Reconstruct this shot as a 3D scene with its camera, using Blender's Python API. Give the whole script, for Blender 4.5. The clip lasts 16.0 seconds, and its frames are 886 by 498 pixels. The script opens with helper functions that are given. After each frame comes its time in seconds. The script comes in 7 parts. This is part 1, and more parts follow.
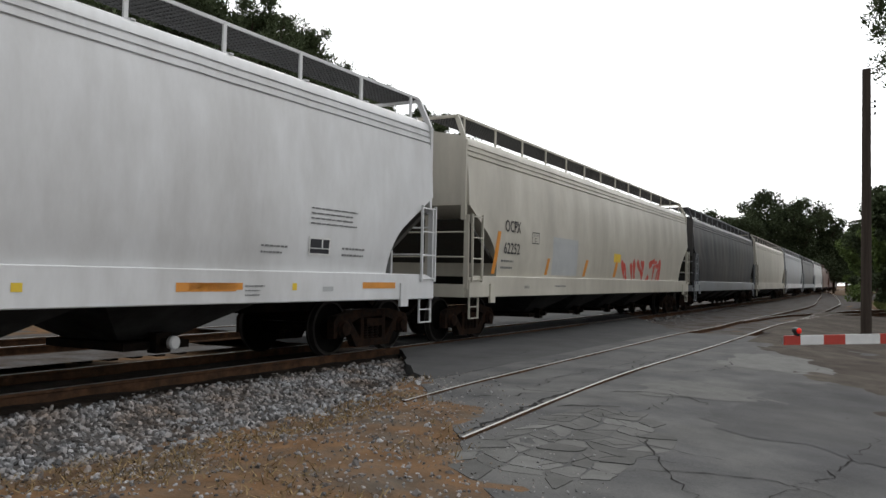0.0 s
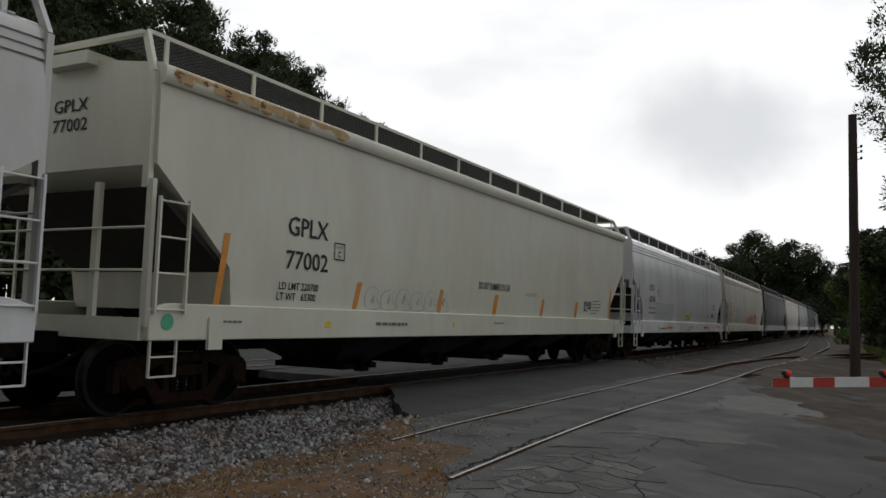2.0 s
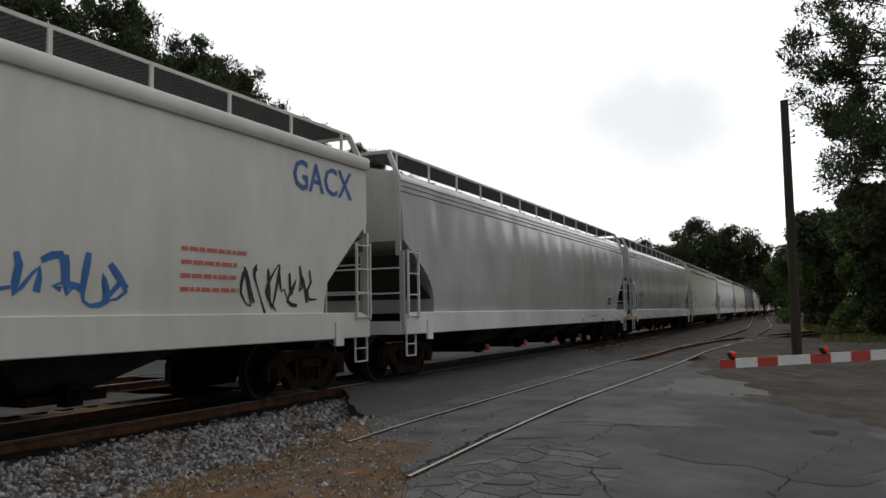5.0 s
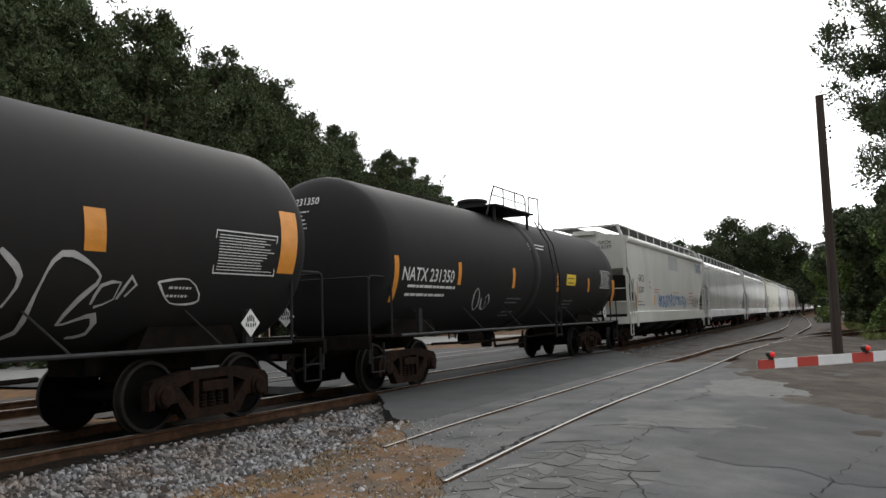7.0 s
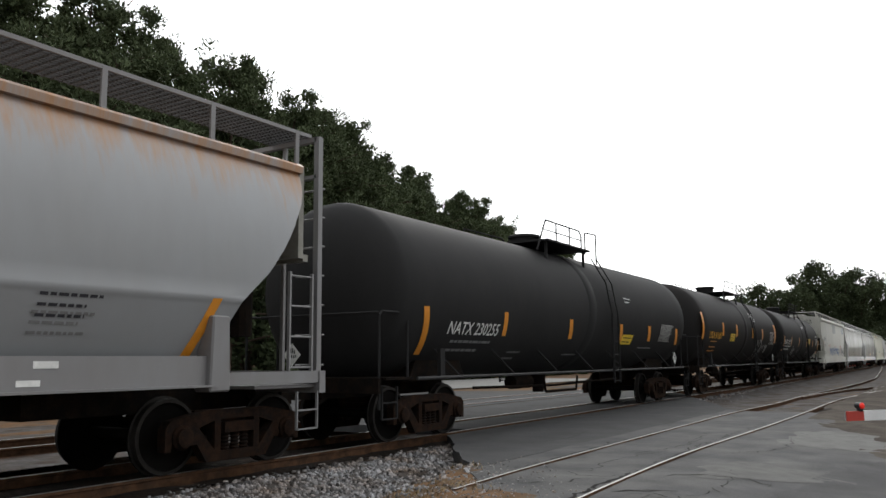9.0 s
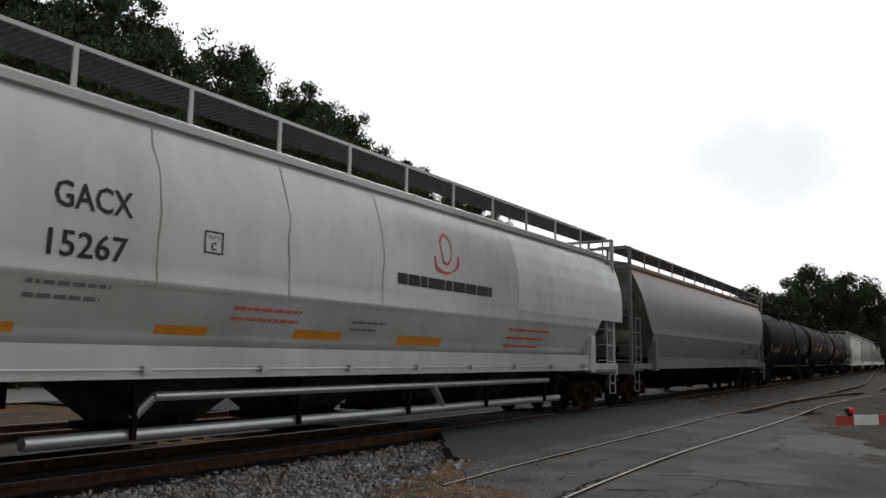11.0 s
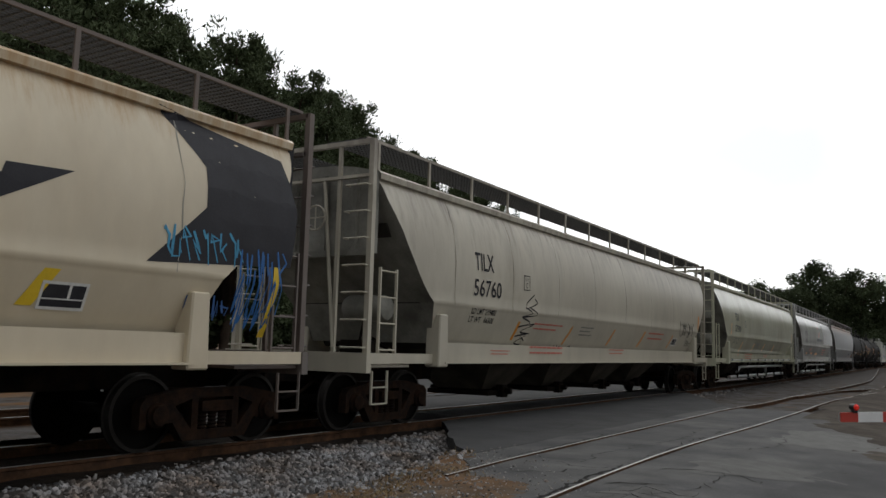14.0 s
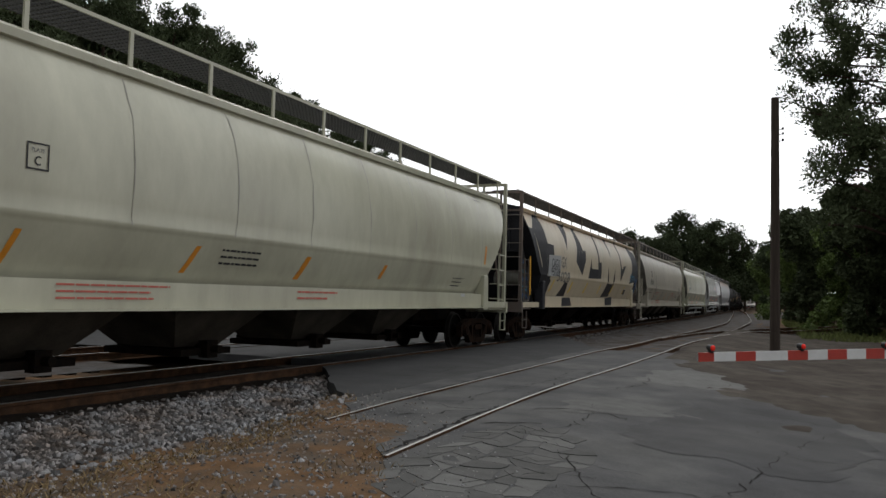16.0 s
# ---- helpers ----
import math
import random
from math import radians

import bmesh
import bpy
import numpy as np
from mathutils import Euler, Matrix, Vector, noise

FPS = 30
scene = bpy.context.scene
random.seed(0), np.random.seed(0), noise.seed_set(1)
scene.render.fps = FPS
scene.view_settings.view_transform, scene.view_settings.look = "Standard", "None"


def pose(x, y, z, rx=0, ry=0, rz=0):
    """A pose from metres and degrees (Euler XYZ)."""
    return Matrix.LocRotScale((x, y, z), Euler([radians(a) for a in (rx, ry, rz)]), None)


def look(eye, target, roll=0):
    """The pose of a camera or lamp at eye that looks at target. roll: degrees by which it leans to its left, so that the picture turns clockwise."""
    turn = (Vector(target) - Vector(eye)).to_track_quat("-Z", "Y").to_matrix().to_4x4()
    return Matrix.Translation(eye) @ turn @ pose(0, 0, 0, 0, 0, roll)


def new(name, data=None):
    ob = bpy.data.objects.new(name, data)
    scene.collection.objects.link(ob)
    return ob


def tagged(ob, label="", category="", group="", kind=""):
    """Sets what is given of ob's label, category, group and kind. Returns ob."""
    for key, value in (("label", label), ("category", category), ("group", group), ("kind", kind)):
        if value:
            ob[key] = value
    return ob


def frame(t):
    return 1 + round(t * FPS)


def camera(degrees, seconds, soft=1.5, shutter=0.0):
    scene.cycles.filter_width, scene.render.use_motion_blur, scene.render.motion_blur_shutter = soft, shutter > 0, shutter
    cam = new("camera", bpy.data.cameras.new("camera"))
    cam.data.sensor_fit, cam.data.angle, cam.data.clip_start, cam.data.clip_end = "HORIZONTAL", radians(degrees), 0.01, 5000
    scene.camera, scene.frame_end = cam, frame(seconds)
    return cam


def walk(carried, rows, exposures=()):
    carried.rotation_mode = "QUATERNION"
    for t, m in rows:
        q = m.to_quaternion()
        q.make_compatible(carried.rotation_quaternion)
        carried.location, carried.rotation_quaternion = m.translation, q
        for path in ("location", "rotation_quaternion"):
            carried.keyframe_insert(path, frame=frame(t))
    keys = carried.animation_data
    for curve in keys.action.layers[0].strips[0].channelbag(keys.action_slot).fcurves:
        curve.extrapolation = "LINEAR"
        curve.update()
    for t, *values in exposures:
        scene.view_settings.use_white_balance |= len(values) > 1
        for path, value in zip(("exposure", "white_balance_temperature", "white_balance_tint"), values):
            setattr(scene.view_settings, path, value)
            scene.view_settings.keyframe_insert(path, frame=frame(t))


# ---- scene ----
# The camera stands beside a level crossing; z = 0 is the top of the rails, the line runs along +y at x = -9.
cam = camera(57.49, 16.0, soft=1.5)
PATH = [
    (0, pose(0, 0, 1.33, 92.02, -1.11, 29.30)),
    (0.5, pose(0, 0, 1.33, 94.75, -0.41, 26.73)),
    (1, pose(0, 0, 1.33, 95.25, -0.90, 26.93)),
    (1.5, pose(0, 0, 1.33, 95.21, -1.68, 27.87)),
    (2, pose(0, 0, 1.33, 94.73, -1.78, 28.58)),
    (2.5, pose(0, 0, 1.33, 94.29, -2.04, 28.51)),
    (3, pose(0, 0, 1.33, 93.43, -1.56, 29.71)),
    (3.5, pose(0, 0, 1.33, 92.59, -1.11, 29.51)),
    (3.7, pose(0, 0, 1.33, 93.53, -0.51, 26.70)),
    (5.8, pose(0, 0, 1.33, 94.85, 1.11, 25.20)),
    (6, pose(0, 0, 1.33, 94.79, 0.66, 26.01)),
    (6.5, pose(0, 0, 1.33, 94.84, 1.74, 26.56)),
    (7, pose(0, 0, 1.33, 94.95, 1.84, 27.49)),
    (7.5, pose(0, 0, 1.33, 95.49, 1.56, 29.09)),
    (8, pose(0, 0, 1.33, 96.70, 1.12, 30.14)),
    (8.5, pose(0, 0, 1.33, 97.20, 0.35, 31.80)),
    (9, pose(0, 0, 1.33, 97.92, 0.58, 32.50)),
    (9.2, pose(0, 0, 1.33, 97.49, -1.36, 32.59)),
    (11.3, pose(0, 0, 1.33, 97.59, -0.61, 31.95)),
    (11.5, pose(0, 0, 1.33, 97.30, -0.68, 32.02)),
    (12, pose(0, 0, 1.33, 97.26, -0.69, 32.54)),
    (12.5, pose(0, 0, 1.33, 97.02, -0.82, 32.61)),
    (13, pose(0, 0, 1.33, 96.91, -1.28, 32.99)),
    (13.5, pose(0, 0, 1.33, 96.89, -1.35, 31.58)),
    (14, pose(0, 0, 1.33, 96.97, -1.53, 32.32)),
    (14.5, pose(0, 0, 1.33, 96.66, -2.00, 30.91)),
    (15, pose(0, 0, 1.33, 95.83, -0.06, 27.12)),
    (15.5, pose(0, 0, 1.33, 94.42, -0.54, 25.12)),
    (16, pose(0, 0, 1.33, 93.36, -1.39, 23.97)),
]
EXPOSURES = [(0.0, 0.12), (0.5, -0.28), (1.0, -0.70), (1.5, -0.80), (2.0, -0.85), (2.5, -0.55), (3.0, -0.45), (3.5, -0.12), (5.8, -0.8), (6.1, -0.72), (6.6, 0.08), (7.5, 0.45), (8.4, 0.45), (9.2, 0.25), (11.3, -0.65), (12.5, -0.75), (13.5, -0.52), (14.5, -0.42), (15.0, -0.68), (16.0, -0.4)]
walk(cam, PATH, EXPOSURES)

# ---- sky and light: bright overcast ----
world = bpy.data.worlds.new("overcast_sky")
scene.world = world
world.use_nodes = True
wn, wl = world.node_tree.nodes, world.node_tree.links
wn.clear()
w_out = wn.new("ShaderNodeOutputWorld")
w_bg = wn.new("ShaderNodeBackground")
w_sky = wn.new("ShaderNodeTexSky")
w_sky.sky_type = "NISHITA"
w_sky.sun_disc = False
w_sky.sun_elevation, w_sky.sun_rotation = radians(34), radians(-25)
w_scale = wn.new("ShaderNodeVectorMath")
w_scale.operation = "SCALE"
w_scale.inputs["Scale"].default_value = 0.10
w_co = wn.new("ShaderNodeTexCoord")
w_map = wn.new("ShaderNodeMapping")
w_map.inputs["Scale"].default_value = (1.6, 1.6, 4.0)
w_noise = wn.new("ShaderNodeTexNoise")
w_noise.inputs["Scale"].default_value = 2.3
w_noise.inputs["Detail"].default_value = 5
w_noise.inputs["Roughness"].default_value = 0.5
w_ramp = wn.new("ShaderNodeValToRGB")
w_ramp.color_ramp.elements[0].position, w_ramp.color_ramp.elements[0].color = 0.37, (0.94, 0.955, 0.97, 1)
w_ramp.color_ramp.elements[1].position, w_ramp.color_ramp.elements[1].color = 0.52, (1.10, 1.11, 1.12, 1)
w_mix = wn.new("ShaderNodeMix")
w_mix.data_type = "RGBA"
w_mix.inputs["Factor"].default_value = 0.88
wl.new(w_sky.outputs["Color"], w_scale.inputs[0])
wl.new(w_co.outputs["Generated"], w_map.inputs["Vector"])
wl.new(w_map.outputs["Vector"], w_noise.inputs["Vector"])
wl.new(w_noise.outputs["Fac"], w_ramp.inputs["Fac"])
# a soft grey cloud low over the line
w_dn = wn.new("ShaderNodeVectorMath")
w_dn.operation = "NORMALIZE"
wl.new(w_co.outputs["Generated"], w_dn.inputs[0])
w_cm = wn.new("ShaderNodeMapping")
w_cm.inputs["Location"].default_value = (0.19, -0.953, -0.372)
w_cm.inputs["Scale"].default_value = (1.0, 1.0, 1.6)
wl.new(w_dn.outputs["Vector"], w_cm.inputs["Vector"])
w_cl = wn.new("ShaderNodeVectorMath")
w_cl.operation = "LENGTH"
wl.new(w_cm.outputs["Vector"], w_cl.inputs[0])
w_cn = wn.new("ShaderNodeTexNoise")
w_cn.inputs["Scale"].default_value = 9.0
w_cn.inputs["Detail"].default_value = 6
wl.new(w_dn.outputs["Vector"], w_cn.inputs["Vector"])
w_cs = wn.new("ShaderNodeMath")
w_cs.operation = "MULTIPLY_ADD"
wl.new(w_cn.outputs["Fac"], w_cs.inputs[0])
w_cs.inputs[1].default_value = -0.16
wl.new(w_cl.outputs["Value"], w_cs.inputs[2])
w_cf = wn.new("ShaderNodeMapRange")
w_cf.interpolation_type = "SMOOTHSTEP"
w_cf.inputs["From Min"].default_value, w_cf.inputs["From Max"].default_value = -0.04, 0.075
w_cf.inputs["To Min"].default_value, w_cf.inputs["To Max"].default_value = 1.0, 0.0
wl.new(w_cs.outputs[0], w_cf.inputs["Value"])
w_cx = wn.new("ShaderNodeMix")
w_cx.data_type = "RGBA"
wl.new(w_cf.outputs["Result"], w_cx.inputs["Factor"])
wl.new(w_ramp.outputs["Color"], w_cx.inputs["A"])
w_cx.inputs["B"].default_value = (0.77, 0.785, 0.805, 1)
wl.new(w_scale.outputs["Vector"], w_mix.inputs["A"])
w_dir = wn.new("ShaderNodeVectorMath")
w_dir.operation = "DOT_PRODUCT"
w_norm = wn.new("ShaderNodeVectorMath")
w_norm.operation = "NORMALIZE"
wl.new(w_co.outputs["Generated"], w_norm.inputs[0])
wl.new(w_norm.outputs["Vector"], w_dir.inputs[0])
w_dir.inputs[1].default_value = Vector((-0.35, 0.75, 0.56)).normalized()
w_glow = wn.new("ShaderNodeMapRange")
w_glow.interpolation_type = "SMOOTHSTEP"
w_glow.inputs["From Min"].default_value, w_glow.inputs["From Max"].default_value = -0.6, 0.95
w_glow.inputs["To Min"].default_value, w_glow.inputs["To Max"].default_value = 0.46, 1.80
wl.new(w_dir.outputs["Value"], w_glow.inputs["Value"])
w_lit = wn.new("ShaderNodeVectorMath")
w_lit.operation = "SCALE"
wl.new(w_cx.outputs["Result"], w_lit.inputs[0])
wl.new(w_glow.outputs["Result"], w_lit.inputs["Scale"])
wl.new(w_lit.outputs["Vector"], w_mix.inputs["B"])
wl.new(w_mix.outputs["Result"], w_bg.inputs["Color"])
w_bg.inputs["Strength"].default_value = 1.0
wl.new(w_bg.outputs["Background"], w_out.inputs["Surface"])
sun = new("sun", bpy.data.lights.new("sun", "SUN"))
sun.data.energy, sun.data.angle, sun.data.color = 0.5, radians(25), (1.0, 0.97, 0.92)
sun.matrix_world = look((-35, 75, 56), (0, 0, 0))


# ---- materials ----
def material(name, colour, rough=0.6, metal=0.0, vary=0.15, scale=3.0, fine=40.0, bump=0.1, stretch=(1, 1, 1), second=None, amount=0.0,
             second_scale=1.0, per_object=0.0, per_island=0.0, emit=0.0, sharp=0.12, gloss=None, rust=None):
    """A surface with two scales of variation; second: a stain or wear colour that covers about the share amount."""
    m = bpy.data.materials.new(name)
    m.use_nodes = True
    n, l = m.node_tree.nodes, m.node_tree.links
    b = n["Principled BSDF"]
    co = n.new("ShaderNodeTexCoord")
    mp = n.new("ShaderNodeMapping")
    mp.inputs["Scale"].default_value = stretch
    l.new(co.outputs["Object"], mp.inputs["Vector"])
    big = n.new("ShaderNodeTexNoise")
    big.inputs["Scale"].default_value = scale
    big.inputs["Detail"].default_value = 6
    small = n.new("ShaderNodeTexNoise")
    small.inputs["Scale"].default_value = fine
    small.inputs["Detail"].default_value = 4
    l.new(mp.outputs["Vector"], big.inputs["Vector"])
    l.new(mp.outputs["Vector"], small.inputs["Vector"])
    add = n.new("ShaderNodeMath")
    add.operation = "MULTIPLY_ADD"
    l.new(small.outputs["Fac"], add.inputs[0])
    add.inputs[1].default_value = 0.5
    l.new(big.outputs["Fac"], add.inputs[2])
    rng = n.new("ShaderNodeMapRange")
    rng.inputs["From Min"].default_value, rng.inputs["From Max"].default_value = 0.4, 1.1
    rng.inputs["To Min"].default_value, rng.inputs["To Max"].default_value = 1 - vary, 1 + vary
    l.new(add.outputs[0], rng.inputs["Value"])
    factor = rng.outputs["Result"]
    for strength, kind, out in ((per_object, "ShaderNodeObjectInfo", "Random"), (per_island, "ShaderNodeNewGeometry", "Random Per Island")):
        if strength:
            info = n.new(kind)
            r2 = n.new("ShaderNodeMapRange")
            r2.inputs["To Min"].default_value, r2.inputs["To Max"].default_value = 1 - strength, 1 + strength
            l.new(info.outputs[out], r2.inputs["Value"])
            mu = n.new("ShaderNodeMath")
            mu.operation = "MULTIPLY"
            l.new(factor, mu.inputs[0])
            l.new(r2.outputs["Result"], mu.inputs[1])
            factor = mu.outputs[0]
    base = n.new("ShaderNodeRGB")
    base.outputs[0].default_value = (*colour, 1)
    tint = base.outputs[0]
    if second is not None:
        stain = n.new("ShaderNodeTexNoise")
        stain.inputs["Scale"].default_value = second_scale
        stain.inputs["Detail"].default_value = 8
        stain.inputs["Roughness"].default_value = 0.65
        l.new(mp.outputs["Vector"], stain.inputs["Vector"])
        r3 = n.new("ShaderNodeMapRange")
        r3.inputs["From Min"].default_value, r3.inputs["From Max"].default_value = 0.72 - 0.5 * amount - sharp, 0.72 - 0.5 * amount + sharp
        l.new(stain.outputs["Fac"], r3.inputs["Value"])
        mx = n.new("ShaderNodeMix")
        mx.data_type = "RGBA"
        l.new(r3.outputs["Result"], mx.inputs["Factor"])
        l.new(tint, mx.inputs["A"])
        mx.inputs["B"].default_value = (*second, 1)
        tint = mx.outputs["Result"]
    if rust is not None:
        # rust that has run down from the roof edge, in streaks
        top, depth, colour_r = rust
        sep = n.new("ShaderNodeSeparateXYZ")
        l.new(co.outputs["Object"], sep.inputs[0])
        run = n.new("ShaderNodeMapping")
        run.inputs["Scale"].default_value = (1.0, 3.6, 0.55)
        l.new(co.outputs["Object"], run.inputs["Vector"])
        rn = n.new("ShaderNodeTexNoise")
        rn.inputs["Scale"].default_value = 1.7
        rn.inputs["Detail"].default_value = 10
        rn.inputs["Roughness"].default_value = 0.68
        l.new(run.outputs["Vector"], rn.inputs["Vector"])
        gr = n.new("ShaderNodeMapRange")
        gr.inputs["From Min"].default_value, gr.inputs["From Max"].default_value = top - depth, top
        gr.inputs["To Min"].default_value, gr.inputs["To Max"].default_value = -0.75, 0.03
        l.new(sep.outputs["Z"], gr.inputs["Value"])
        ad = n.new("ShaderNodeMath")
        ad.operation = "ADD"
        l.new(rn.outputs["Fac"], ad.inputs[0])
        l.new(gr.outputs["Result"], ad.inputs[1])
        th = n.new("ShaderNodeMapRange")
        th.interpolation_type = "SMOOTHSTEP"
        th.inputs["From Min"].default_value, th.inputs["From Max"].default_value = 0.24, 0.74
        l.new(ad.outputs[0], th.inputs["Value"])
        rm = n.new("ShaderNodeMix")
        rm.data_type = "RGBA"
        l.new(th.outputs["Result"], rm.inputs["Factor"])
        l.new(tint, rm.inputs["A"])
        rm.inputs["B"].default_value = (*colour_r, 1)
        tint = rm.outputs["Result"]
    sc = n.new("ShaderNodeVectorMath")
    sc.operation = "SCALE"
    l.new(tint, sc.inputs[0])
    l.new(factor, sc.inputs["Scale"])
    l.new(sc.outputs["Vector"], b.inputs["Base Color"])
    b.inputs["Roughness"].default_value = rough
    b.inputs["Specular IOR Level"].default_value = gloss if gloss is not None else 0.5 if rough < 0.5 else 0.22 if rough < 0.7 else 0.06
    b.inputs["Metallic"].default_value = metal
    if bump:
        bp = n.new("ShaderNodeBump")
        bp.inputs["Strength"].default_value = bump
        bp.inputs["Distance"].default_value = 0.02
        l.new(add.outputs[0], bp.inputs["Height"])
        l.new(bp.outputs["Normal"], b.inputs["Normal"])
    if emit:
        b.inputs["Emission Color"].default_value = (*colour, 1)
        b.inputs["Emission Strength"].default_value = emit
    return m


def paint(name, colour, rough=0.38, dirt=(0.16, 0.14, 0.11), amount=0.35, vary=0.08, gloss=0.5, rust=None):
    """Car paint: streaked down the side, with road dirt."""
    return material(name, colour, rough, vary=vary, scale=0.7, fine=6, bump=0.015, stretch=(1, 0.8, 0.30), second=dirt, amount=amount, second_scale=0.8, sharp=0.45, gloss=gloss, rust=rust)


